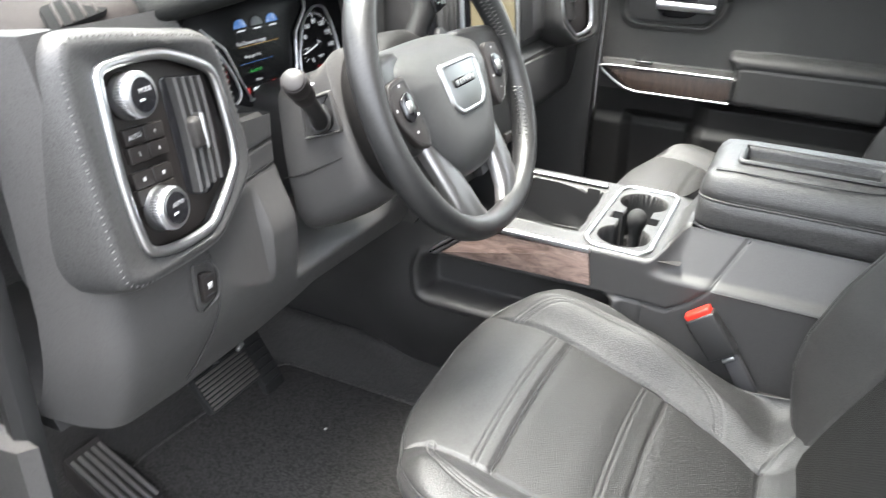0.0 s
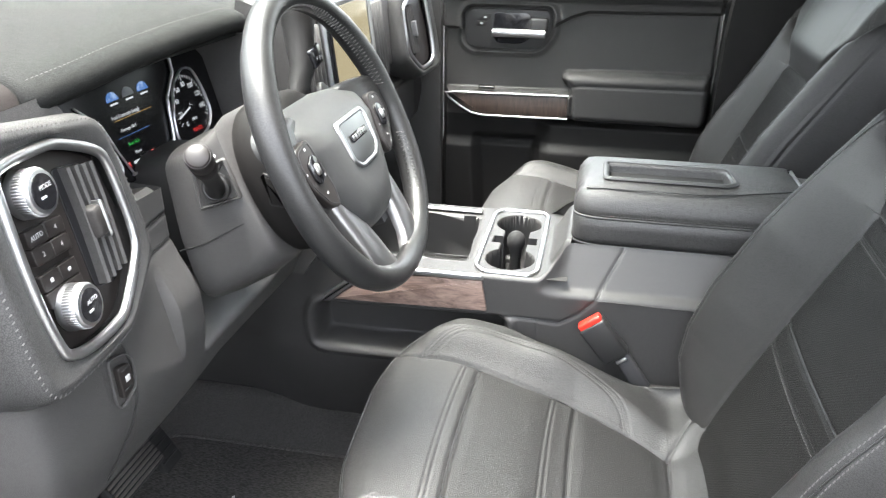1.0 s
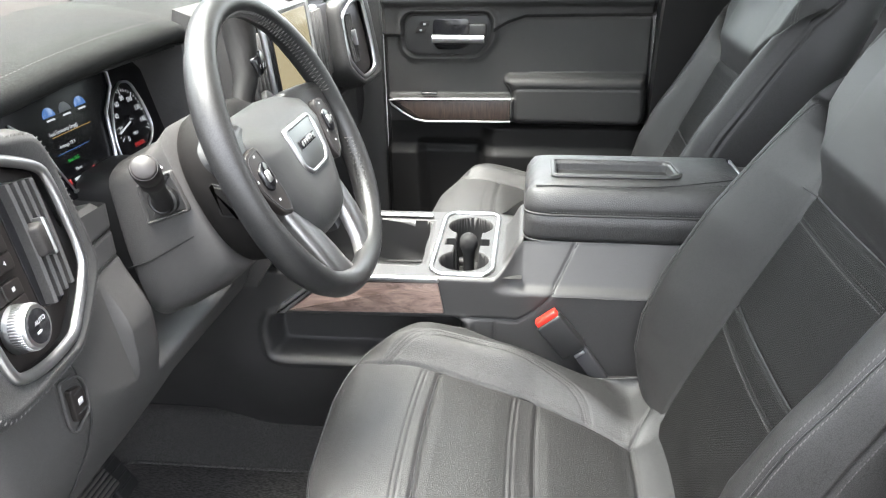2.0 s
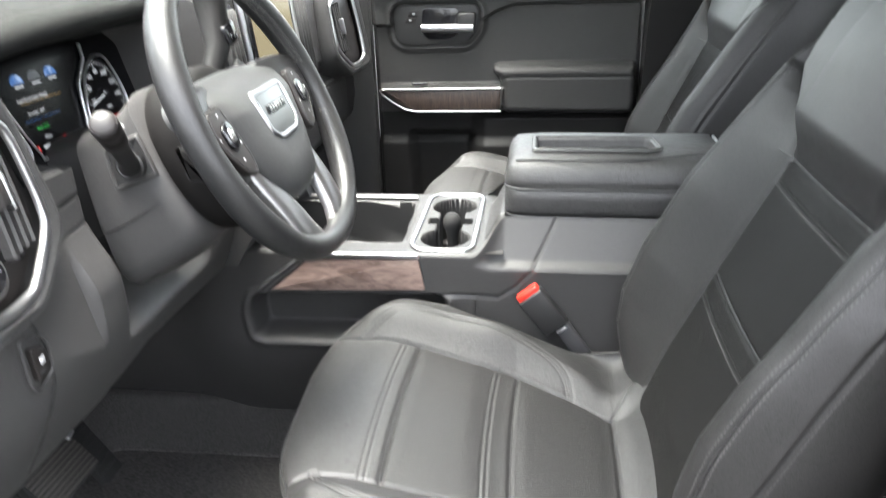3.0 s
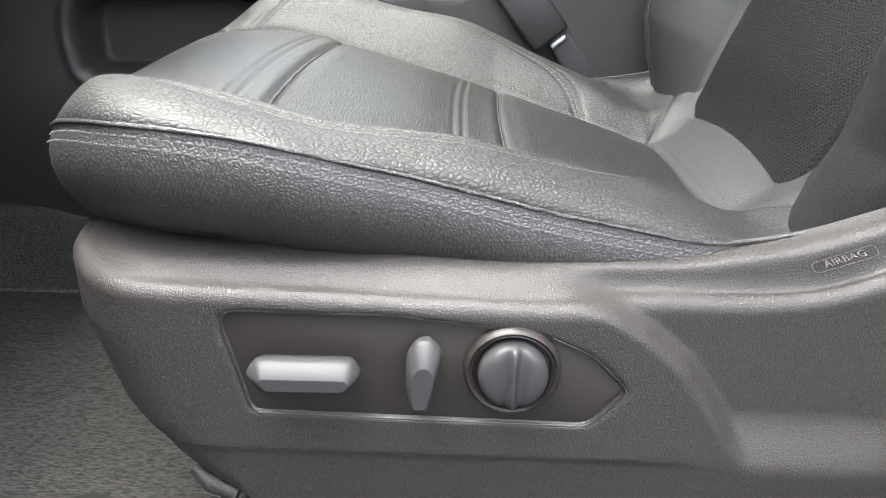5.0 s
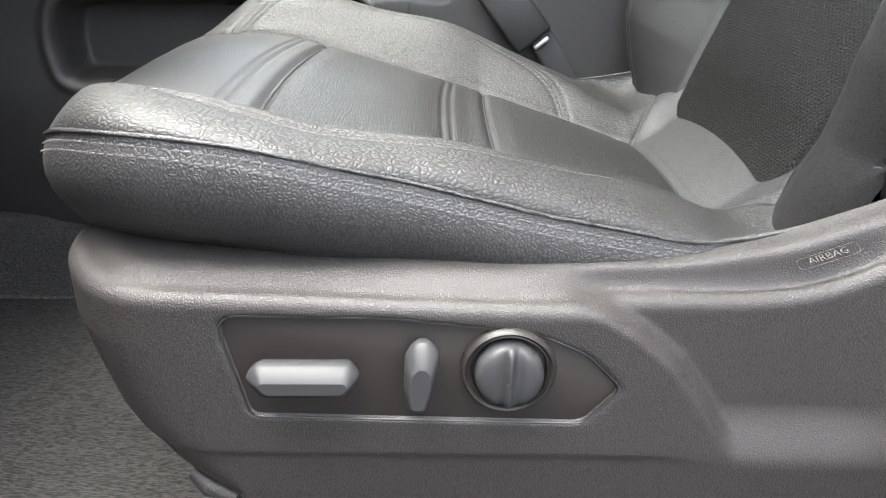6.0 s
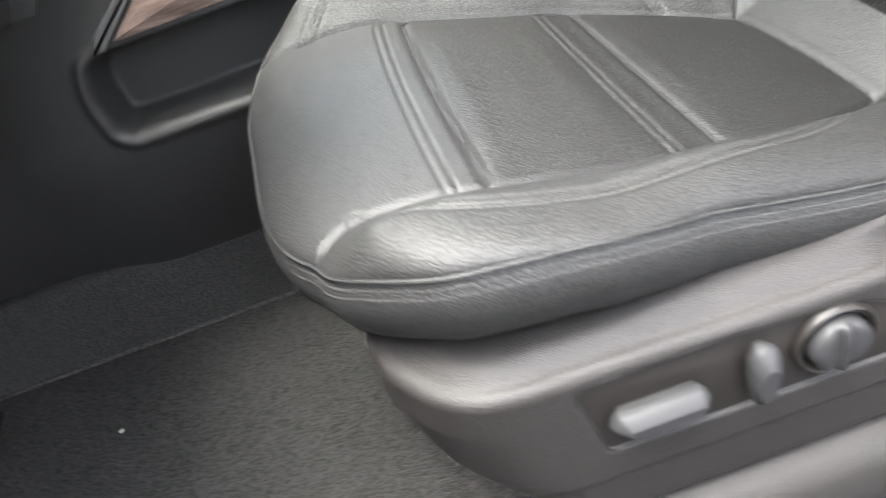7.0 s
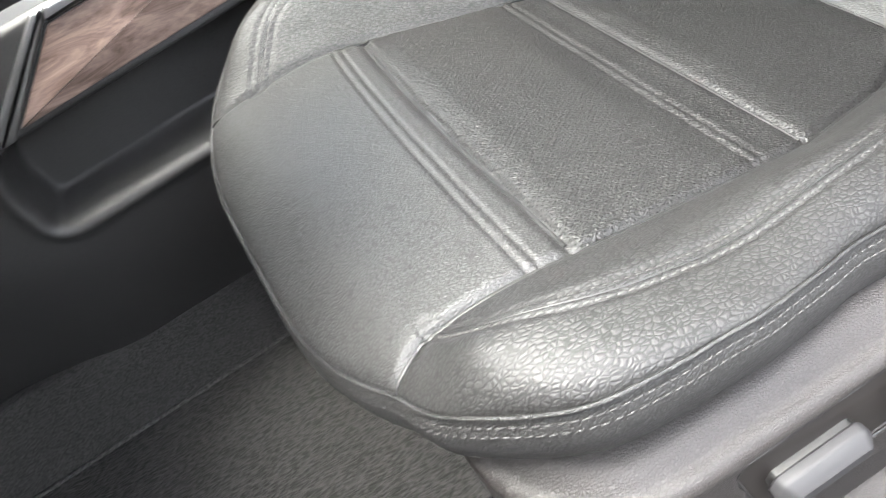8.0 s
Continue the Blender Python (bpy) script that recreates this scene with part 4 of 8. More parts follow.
    def back_joint(line, r=0.0015):
        hh = back_h(np.array([p[0] for p in line]), np.array([p[1] for p in line]))
        piece("seam", tube("seam", [back_place(p[0], p[1], float(h) + 0.0008) for p, h in zip(line, hh)], r, DARK, 6), DARK, seat)
    for at in (0.222, 0.398):
        w = 0.13 if at < 0.3 else 0.15
        back_joint([(at, d) for d in np.linspace(-w, w, 50)])
    for sd in (1, -1):
        ins_at = lambda sv: float(np.interp(sv, INS_S, INS_D))
        back_joint([(sv, sd * ins_at(sv)) for sv in np.linspace(0.0, 0.505, 80)])
        back_joint([(sv, (wl(sv) - 0.026) if sd > 0 else -sewn_at(sv)) for sv in np.linspace(0.055, 0.56, 80)], 0.0009)
    for at in (0.1867, 0.1933, 0.3627, 0.3693):
        back_sew("stitching", [(at, d) for d in np.linspace(-0.125, 0.125, 20)], THREAD)

    # one row of thread behind the side seam
    for sd in (1, -1):
        row = [(S[i], (wide[i] if sd > 0 else -wide_door[i]) * (1 + 0.0058 / 0.24), float(Hm[i, -1 if sd > 0 else 0]) * (1 - 0.0135 / 0.11) - 0.0135) for i in range(0, ns, 4) if 0.075 < S[i] < 0.57]
        line = [back_place(*r3) for r3 in row]
        piece("stitching", stitches("stitching", line, lambda p, sd=sd: (p, (-0.25, sd, 0.1)), DARK_THREAD, 0.0042, 0.0014, 0.0005), DARK_THREAD, seat)
    row = [(x, -0.2185 - 0.9 * (x - 0.418), float(np.interp(x, [0.418, 0.438], [0.3535, 0.3665]))) for x in np.linspace(0.412, 0.438, 10)]
    piece("stitching", stitches("stitching", row, lambda p: (p, (-0.5, -0.8, 0.0)), DARK_THREAD, 0.0040, 0.0014, 0.0005), DARK_THREAD, seat)
    # dark cloth hem that closes the backrest over the hinge
    hem = loft("hem", [[(a + ahead, dv, b) for a, b in ((0.418, 0.352), (0.420, 0.337), (0.427, 0.315), (0.53, 0.330), (0.53, 0.376), (0.46, 0.370), (0.436, 0.361))] for dv, ahead in ((-0.231, 0.010), (-0.228, 0.004), (-0.205, 0.002), (-0.192, 0.012), (-0.184, 0.030))], HEM, angle=60)
    piece("hem", hem, HEM, seat, "black cloth hem below the backrest")

    # plastic side shield on the door side (d < 0): it wraps the cushion's front corner and has a ledge on top,
    # a recessed switch panel, a hollow behind it and a round hinge cover at the rear
    FACE = -0.252
    plan = curve([(-0.012, -0.160, 0), (-0.0105, -0.185, 0), (-0.004, -0.206, 0), (0.010, -0.227, 0), (0.024, -0.2405, 0), (0.040, -0.2485, 0), (0.060, -0.2515, 0), (0.085, FACE, 0)], 8)
    run = [0.085]
    for p, q in zip(plan[::-1], plan[-2::-1]):
        run.append(run[-1] - (p - q).length)
    run = np.array(run[::-1])
    plan_x, plan_d = np.array([p.x for p in plan]), np.array([p.y for p in plan])
    nd_, nx_ = np.gradient(plan_x, run), np.gradient(plan_d, run)
    IN_U = [-0.075, 0.0, 0.06, 0.17, 0.23, 0.317, 0.373, 0.40, 0.424, 0.466, 0.485, 0.505, 0.525, 0.539, 0.549, 0.554]
    IN_Z = [0.309, 0.307, 0.306, 0.305, 0.304, 0.306, 0.316, 0.326, 0.335, 0.360, 0.368, 0.371, 0.367, 0.357, 0.339, 0.322]
    ED_U = [-0.075, 0.0, 0.04, 0.107, 0.174, 0.236, 0.312, 0.354, 0.385, 0.415, 0.44, 0.46, 0.48, 0.505, 0.53, 0.545, 0.554]
    ED_Z = [0.302, 0.299, 0.298, 0.297, 0.2945, 0.293, 0.294, 0.2945, 0.299, 0.312, 0.334, 0.352, 0.362, 0.366, 0.358, 0.340, 0.318]
    BO_U = [-0.075, 0.0, 0.05, 0.09, 0.19, 0.32, 0.405, 0.47, 0.478, 0.492, 0.541, 0.551, 0.554]
    BO_Z = [0.20, 0.175, 0.160, 0.1565, 0.1555, 0.160, 0.1615, 0.166, 0.169, 0.186, 0.267, 0.300, 0.316]
    lean_z, lean_x = [0.15, 0.166, 0.189, 0.218, 0.235, 0.267, 0.30], [0.060, 0.050, 0.030, 0.013, 0.008, 0.0, 0.0]

    def on_shield(U, dep, z):
        """Place on the shield: U along its face from the front, dep inward from the face."""
        U, dep, z = (np.asarray(v, float) for v in (U, dep, z))
        px, pd = np.where(U > 0.085, U, np.interp(U, run, plan_x)), np.where(U > 0.085, FACE, np.interp(U, run, plan_d))
        ox, od = np.where(U > 0.085, 0.0, -np.interp(U, run, nx_)), np.where(U > 0.085, 1.0, np.interp(U, run, nd_))
        back = np.interp(z, lean_z, lean_x) * (1 - step01((U - 0.03) / 0.075))
        return px + ox * dep + back, pd + od * dep, z

    nx, nl, nf = (230, 26, 84) if fine else (70, 12, 30)
    us = np.concatenate([np.linspace(float(run[0]) + 0.001, 0.50, int(nx * 0.86), endpoint=False), 0.50 + 0.0538 * np.sin(np.linspace(0, math.pi / 2, nx - int(nx * 0.86)))])
    z_in, z_ed, z_bo = soft_interp(us, IN_U, IN_Z), soft_interp(us, ED_U, ED_Z), np.interp(us, BO_U, BO_Z)
    UU, DD, ZZ = [], [], []
    for u, zi, ze, zb in zip(us, z_in, z_ed, z_bo):
        ze = min(ze, zi - 0.003)
        rr = min(0.009, max(0.002, (ze - zb) * 0.4))
        far = 0.0 if u < 0.28 else min(1.0, (u - 0.28) / 0.06)
        prof = [(0.058 - 0.020 * far, zi + 0.004), (0.040 - 0.006 * far, zi + 0.002), (0.027, zi), (0.018, zi - (zi - ze) * 0.30), (rr, ze)]
        prof += [(rr * (1 - math.sin(q)), ze - rr * 0.85 * (1 - math.cos(q))) for q in np.linspace(0.15, math.pi / 2, 7)]
        prof = [(p.x, p.y) for p in curve([(c, e, 0) for c, e in prof], 4)]
        run_l = np.concatenate([[0], np.cumsum([math.hypot(prof[i + 1][0] - prof[i][0], prof[i + 1][1] - prof[i][1]) for i in range(len(prof) - 1)])])
        at = np.linspace(0, run_l[-1], nl)
        dl, zl = np.interp(at, run_l, [p[0] for p in prof]), np.interp(at, run_l, [p[1] for p in prof])
        zf = zl[-1] + (zb - zl[-1]) * (np.linspace(0, 1, nf + 1)[1:])
        UU.append(np.full(nl + nf, u))
        DD.append(np.concatenate([dl, np.zeros(nf)]))
        ZZ.append(np.concatenate([zl, zf]))
    UU, DD, ZZ = np.array(UU), np.array(DD), np.array(ZZ)

    def signed(poly):
        dist, _ = seg_dist(UU, ZZ, poly + [poly[0]])
        return np.where(inside(UU, ZZ, poly), dist, -dist)

    e_low, _ = seg_dist(UU, ZZ, list(zip(BO_U[1:], BO_Z[1:])) + [(0.554, 0.322), (0.549, 0.341), (0.539, 0.359), (0.525, 0.369)])
    tight = 0.010 + 0.016 * step01((UU - 0.47) / 0.03)
    k = np.clip(e_low / tight, 0, 1)
    DD = DD + (0.008 + 0.012 * step01((UU - 0.47) / 0.03)) * (1 - np.sqrt(np.clip(1 - (1 - k) ** 2, 0, 1)))
    cover = signed(smooth_poly([(0.468, 0.366), (0.459, 0.352), (0.459, 0.329), (0.468, 0.305), (0.482, 0.288), (0.494, 0.270), (0.53, 0.20), (0.58, 0.25), (0.58, 0.39), (0.48, 0.40)], 0.01, 4))
    DD = DD - 0.007 * step01((cover + 0.003) / 0.009) * step01((0.030 - DD) / 0.02)
    hollow = signed([(0.236, 0.3005), (0.258, 0.2965), (0.276, 0.290), (0.295, 0.2785), (0.316, 0.2605), (0.337, 0.2315), (0.352, 0.205), (0.358, 0.15), (0.455, 0.15), (0.466, 0.2225), (0.491, 0.267), (0.481, 0.290), (0.462, 0.310), (0.455, 0.40), (0.30, 0.38)])
    DD = DD + 0.011 * step01((hollow + 0.0045) / 0.010) * step01((UU - 0.225) / 0.06) * step01((ZZ - 0.196) / 0.036) * (1 - step01((DD - 0.008) / 0.02)) * (1 - 0.5 * step01((UU - 0.40) / 0.05))
    facet = signed([(0.470, 0.2215), (0.480, 0.2215), (0.503, 0.270), (0.492, 0.275)])
    DD = DD - 0.003 * step01((facet + 0.003) / 0.007)
    DD = DD + 0.08 * np.clip(0.203 - ZZ, 0, 1) + 0.0012 * step01((0.206 - ZZ) / 0.005) * step01((0.33 - UU) / 0.02)
    pocket = smooth_poly([(0.0865, 0.280), (0.092, 0.2865), (0.174, 0.2862), (0.244, 0.2785), (0.270, 0.2665), (0.2885, 0.247), (0.270, 0.2252), (0.0985, 0.2275)], 0.0055, 4)
    DD = DD + 0.004 * step01((signed(pocket) + 0.0005) / 0.0025)
    PX, PD, PZ = on_shield(UU, DD, ZZ)
    shield_me = mesh_of("side_shield", np.stack([PX, PD, PZ], axis=-1).reshape(-1, 3), grid_faces(len(us), nl + nf), [SHIELD])
    bmq = bmesh.new()
    bmq.from_mesh(shield_me)
    bmesh.ops.remove_doubles(bmq, verts=bmq.verts, dist=0.00005)
    bmesh.ops.recalc_face_normals(bmq, faces=bmq.faces)
    if sum(f.normal.y * f.calc_area() for f in bmq.faces) > 0:
        bmesh.ops.reverse_faces(bmq, faces=bmq.faces)
    bmq.to_mesh(shield_me)
    bmq.free()
    shield = piece("side_shield", shield_me, SHIELD, seat, "grained grey plastic side shield with power switches")
    core_o = [(u, float(np.interp(u, IN_U, IN_Z)) - 0.02) for u in np.linspace(0.075, 0.525, 30)] + [(u, float(np.interp(u, BO_U, BO_Z)) + 0.012) for u in np.linspace(0.525, 0.075, 30)]
    piece("shield_core", loft("shield_core", [[(a, FACE + 0.036, b) for a, b in core_o], [(a, FACE + 0.066, b) for a, b in core_o]], DARK), DARK, seat)
    piece("shield_flap", tube("shield_flap", [(0.056, FACE + 0.022, 0.1725), (0.066, FACE + 0.017, 0.167), (0.082, FACE + 0.014, 0.1615)], [0.004, 0.006, 0.0045], SHIELD, 14), SHIELD, seat, "small curved flap below the shield")

    SW_Y = FACE + 0.0045

    def at_face(u, v, h):
        return (u, SW_Y - h, v)

    sw = inset_poly(pocket, 0.0012)
    base = piece("switch_panel", plate("switch_panel", sw, at_face, 0.0022, SWITCH_BASE, 0.0006), SWITCH_BASE, shield, "dark brown-black recessed switch panel")
    groove = [at_face(a, b, 0.0036) for a, b in pocket + pocket[:1]]
    piece("panel_gap", tube("panel_gap", groove, 0.0008, DARK, 6), DARK, shield)
    if fine:
        def lever(nm, outer, face, tall, lab):
            o, f = smooth_poly(outer, 0.0028, 3), smooth_poly(face, 0.0022, 3)
            mid_o = [(p[0] * 0.86 + q[0] * 0.14, p[1] * 0.86 + q[1] * 0.14) for p, q in zip(o, f)]
            me = loft(nm, [[at_face(*p, 0.0062) for p in inset_poly(o, 0.0006)], [at_face(*p, 0.0072) for p in o], [at_face(*p, tall * 0.58) for p in o], [at_face(*p, tall * 0.70) for p in mid_o], [at_face(*p, tall * 0.97) for p in f],
                           [at_face(*p, tall) for p in inset_poly(f, 0.0008)]], SWITCH, angle=30)
            grip = piece(nm, me, SWITCH, shield, lab)
            piece("lever_stem", plate("lever_stem", inset_poly(o, 0.0022), at_face, 0.0064, DARK, 0.0004), DARK, grip)
        lever("slide_lever", [(0.0995, 0.2560), (0.1055, 0.2636), (0.1520, 0.2640), (0.1568, 0.2570), (0.1490, 0.2456), (0.1075, 0.2448)],
              [(0.1070, 0.2550), (0.1085, 0.2582), (0.1500, 0.2586), (0.1522, 0.2550), (0.1485, 0.2506), (0.1105, 0.2500)], 0.0185, "grey moulded seat slide lever")
        lever("recline_lever", [(0.1785, 0.2685), (0.1830, 0.2762), (0.1900, 0.2772), (0.1955, 0.2712), (0.1940, 0.2578), (0.1885, 0.2358), (0.1805, 0.2358), (0.1780, 0.2510)],
              [(0.1815, 0.2622), (0.1845, 0.2667), (0.1890, 0.2672), (0.1925, 0.2627), (0.1915, 0.2538), (0.1885, 0.2421), (0.1815, 0.2421), (0.1805, 0.2518)], 0.0185, "grey moulded backrest lever")
        kn = lambda x, y, h: (0.2300 + x, SW_Y - h, 0.2582 + y)
        ringb = lathe([(0.0242, 0.0), (0.0240, 0.005), (0.0232, 0.0074), (0.0222, 0.0082), (0.0212, 0.0076), (0.0206, 0.0066), (0.0200, 0.0070), (0.0192, 0.0062), (0.0186, 0.003), (0.0182, 0.0)], kn, 48)
        me = bpy.data.meshes.new("lumbar_ring")
        ringb.to_mesh(me)
        ringb.free()
        piece("lumbar_ring", me, SWITCH_BASE, shield, "stepped dark ring round the lumbar knob")
        knob = lathe([(0.0168, 0.0), (0.0171, 0.006), (0.0169, 0.0115), (0.0163, 0.0130), (0.0150, 0.0142), (0.0132, 0.0148), (0.011, 0.0152), (0.009, 0.0154), (0.007, 0.0155), (0.005, 0.0156), (0.0025, 0.0156), (0.0, 0.0156)], kn, 72)
        for v in knob.verts:
            dx = v.co.x - 0.2300
            out = SW_Y - v.co.y
            if out > 0.008:
                rib = 0.0022 * math.exp(-(dx / 0.0016) ** 4) - 0.0018 * math.exp(-((abs(dx) - 0.004) / 0.0022) ** 2)
                v.co.y -= rib * min(1.0, (out - 0.008) / 0.006)
        me = bpy.data.meshes.new("lumbar_knob")
        knob.to_mesh(me)
        knob.free()
        piece("lumbar_knob", me, SWITCH, shield, "round grey lumbar knob with a raised rib")
        # small moulded lettering on the ledge beside the hinge cover
        at0, at1, at2 = (Vector([float(c) for c in on_shield(u, dp, z)]) for u, dp, z in ((0.386, 0.0175, 0.3145), (0.398, 0.0175, 0.3193), (0.386, 0.0245, 0.3185)))
        tu, tv = (at1 - at0).normalized(), (at2 - at0)
        tv = (tv - tu * tv.dot(tu)).normalized()
        tn = tu.cross(tv)
        if tn.y > 0:
            tn = -tn
        on_tag = lambda x, y, h: tuple(at0 + tu * x + tv * y + tn * h)
        tag_o = smooth_poly([(-0.0150, -0.0034), (0.0150, -0.0034), (0.0150, 0.0034), (-0.0150, 0.0034)], 0.0028, 4)
        tag = piece("moulded_tag", ring_plate("moulded_tag", tag_o, inset_poly(tag_o, 0.0004), on_tag, 0.0002, SHIELD), SHIELD, shield, "small moulded lettering panel")
        piece("lettering", text_mesh("AIRBAG", 0.0056, lambda x, y, h: on_tag(x, y, h), SHIELD, thick=0.0003), SHIELD, tag)
    # seat frame and rails down to the floor
    for dv in (0.2,):
        rail = loft("seat_rail", [[(x, dv - 0.026, 0.112), (x, dv - 0.026, 0.146), (x, dv - 0.020, 0.154), (x, dv + 0.02, 0.154), (x, dv + 0.026, 0.146), (x, dv + 0.026, 0.112)] for x in (0.075, 0.09, 0.48, 0.51)], RAIL)
        piece("seat_rail", rail, RAIL, seat, "painted steel seat rail")
        for x in (0.11, 0.46):
            leg = loft("rail_foot", [[(x + a * 0.03, dv + b * 0.022, z) for a, b in ((-1, -1), (1, -1), (1, 1), (-1, 1))] for z in (-0.006, 0.114)], DARK)
            piece("rail_foot", leg, DARK, seat)
    riser = loft("riser_cover", [[(x, -0.185, -0.004), (x, -0.240, 0.0), (x, -0.262, 0.095 + r), (x, -0.264, 0.132 + r), (x, -0.260, 0.142 + r), (x, -0.251, 0.148 + r), (x, -0.238, 0.1505 + r), (x, -0.198, 0.1505 + r), (x, -0.185, 0.142 + r)] for x, r in ((0.082, 0.0), (0.086, 0.0), (0.20, 0.003), (0.36, 0.004), (0.505, 0.014), (0.520, 0.015))], RAIL, angle=60)
    piece("riser_cover", riser, RAIL, seat, "moulded grey cover over the seat rail")
    part_block = loft("rail_end", [[(x, -0.235, 0.158), (x, -0.235, 0.184), (x, -0.19, 0.184), (x, -0.19, 0.158)] for x in (0.47, 0.505)], RAIL)
    piece("rail_end", part_block, RAIL, seat)
    pan = loft("seat_pan", [[(x, dv, z) for dv, z in ((-0.205, 0.152), (-0.21, 0.23), (0.21, 0.23), (0.205, 0.152))] for x in (0.06, 0.45)], DARK)
    piece("seat_pan", pan, DARK, seat)
    under = loft("cushion_base", [[(x, dv, z + 0.0) for dv, z in ((-0.2, 0.225), (-0.205, zz), (0.205, zz), (0.2, 0.225))] for x, zz in ((0.06, 0.27), (0.1, 0.29), (0.45, 0.24))], DARK)
    piece("cushion_base", under, DARK, seat)
    bracket = loft("back_bracket", [[(0.43, dv, 0.2), (0.50, dv, 0.2), (0.53, dv, 0.36), (0.46, dv, 0.36)] for dv in (-0.2, 0.2)], DARK)
    piece("back_bracket", bracket, DARK, seat)
    # inner plain shield towards the console
    inner = loft("inner_shield", [[(0.06, dv, 0.16), (0.46, dv, 0.16), (0.50, dv, 0.3), (0.44, dv, 0.31), (0.05, dv, 0.29)] for dv in (0.225, 0.24)], SHIELD)
    piece("inner_shield", inner, SHIELD, seat)
    return seat


driver_seat = build_seat("driver_seat", YC, 1.0, True, "black leather power driver's seat with perforated panels")
passenger_seat = build_seat("passenger_seat", 2 * MID - YC, -1.0, False, "black leather passenger seat beside the console")
passenger_seat.location.x += 0.05
passenger_seat.location.z += 0.028

# ---- centre console ----
console = empty("center_console", (0.1, MID, 0.1), "dark grey centre console with wood trim, cup holders and padded armrest", "center console")


def console_side(sgn):
    """One side wall as a skin over (x, z): kick panel, open side bin, ridge and seams."""
    xs = np.concatenate([np.linspace(-0.70, -0.26, 30), np.linspace(-0.257, 0.32, 190), np.linspace(0.33, 0.80, 24)])
    tz = np.linspace(0, 1, 130)
    ztop = 0.4635 + 0.048 * step01((xs - 0.155) / 0.055)
    zlow = np.full_like(xs, 0.095)
    X = np.repeat(xs[:, None], len(tz), axis=1)
    Z = zlow[:, None] + (ztop - zlow)[:, None] * tz[None, :]
    off = np.zeros_like(X)
    low = np.clip((0.285 - Z) / 0.19, 0, 1)
    off += 0.066 * low ** 1.5
    # a rounded swelling around the open bin
    bin_poly = smooth_poly([(-0.214, 0.384), (-0.228, 0.345), (-0.222, 0.302), (-0.208, 0.2955), (0.10, 0.3015), (0.112, 0.32), (0.112, 0.382), (0.10, 0.390)], 0.018, 5)
    e, _ = seg_dist(X, Z, bin_poly + [bin_poly[0]])
    sd = np.where(inside(X, Z, bin_poly), e, -e)
    off -= 0.006 * np.exp(-((sd + 0.009) / 0.007) ** 2) * step01((0.40 - Z) / 0.02)
    off += 0.055 * step01((sd + 0.002) / 0.012)
    off += 0.03 * step01((-0.262 - X) / 0.16) * step01((0.40 - Z) / 0.1)
    # shoulder below the armrest
    k = step01((X - 0.150) / 0.06)
    off += k * 0.042 * np.clip((Z - 0.437) / 0.073, 0, 1)
    off += 0.008 * k * step01((Z - 0.440) / 0.01)
    # top edge
    top = np.clip((Z - (ztop[:, None] - 0.007)) / 0.007, 0, 1)
    off += 0.007 * (1 - np.sqrt(1 - top ** 2)) * (1 - k)
    for line, depth in (([(0.085, 0.391), (0.16, 0.391), (0.198, 0.389), (0.225, 0.408), (0.252, 0.437), (0.292, 0.515)], 0.0035), ([(0.16, 0.391), (0.16, 0.2)], 0.002)):
        de, _ = seg_dist(X, Z, line)
        off += depth * np.exp(-(de / 0.0018) ** 2)
    Y = MID - sgn * (0.147 - off)
    if sgn > 0:
        for line in ([(0.198, 0.389), (0.225, 0.408), (0.252, 0.437), (0.292, 0.510)], [(0.252, 0.437), (0.34, 0.4365), (0.50, 0.436)], [(0.12, 0.391), (0.16, 0.391), (0.198, 0.389)], [(0.16, 0.391), (0.16, 0.25)]):
            pts = []
            for p in curve([(a, b, 0) for a, b in line], 12):
                i = int(np.abs(xs - p.x).argmin())
                j = int(np.abs(Z[i] - p.y).argmin())
                pts.append((p.x, float(Y[i, j]) - 0.0001, p.y))
            part("panel_gap", tube("panel_gap", pts, 0.0011, DARK, 6), DARK, console)
    me = mesh_of("console_side", np.stack([X, Y, Z], axis=-1).reshape(-1, 3), grid_faces(len(xs), len(tz), flip=sgn < 0), [CONSOLE])
    return me


body = part("console_body", console_side(1), CONSOLE, console, "moulded grey side wall with an open storage bin")
part("console_body", console_side(-1), CONSOLE, console)
core = loft("console_core", [[(x, MID - w, 0.09), (x, MID + w, 0.09), (x, MID + w, z), (x, MID - w, z)] for x, w, z in ((-0.68, 0.06, 0.33), (-0.24, 0.06, 0.36), (0.17, 0.075, 0.365), (0.21, 0.07, 0.49), (0.80, 0.07, 0.49))], DARK)
part("console_core", core, DARK, console)


def on_side(u, v, h):
    return (u, MID - 0.1475 - h, v)


wood_out = smooth_poly([(-0.184, 0.392), (-0.112, 0.4505), (0.070, 0.4545), (0.0795, 0.400)], 0.003, 3)
part("wood_panel", plate("wood_panel", wood_out, on_side, 0.0035, WOOD, 0.0012), WOOD, console, "brown open-pore wood panel")
strip_out = smooth_poly([(-0.113, 0.4525), (-0.106, 0.4635), (0.070, 0.4655), (0.073, 0.456)], 0.0025, 3)
part("chrome_strip", plate("chrome_strip", strip_out, on_side, 0.006, CHROME, 0.003), CHROME, console, "bright satin chrome strip")
tip_out = smooth_poly([(-0.207, 0.386), (-0.198, 0.402), (-0.118, 0.4635), (-0.107, 0.4635), (-0.115, 0.4525), (-0.186, 0.3925), (-0.193, 0.386)], 0.002, 3)
part("chrome_end", plate("chrome_end", tip_out, on_side, 0.005, CHROME, 0.003), CHROME, console, "satin metal trim end")

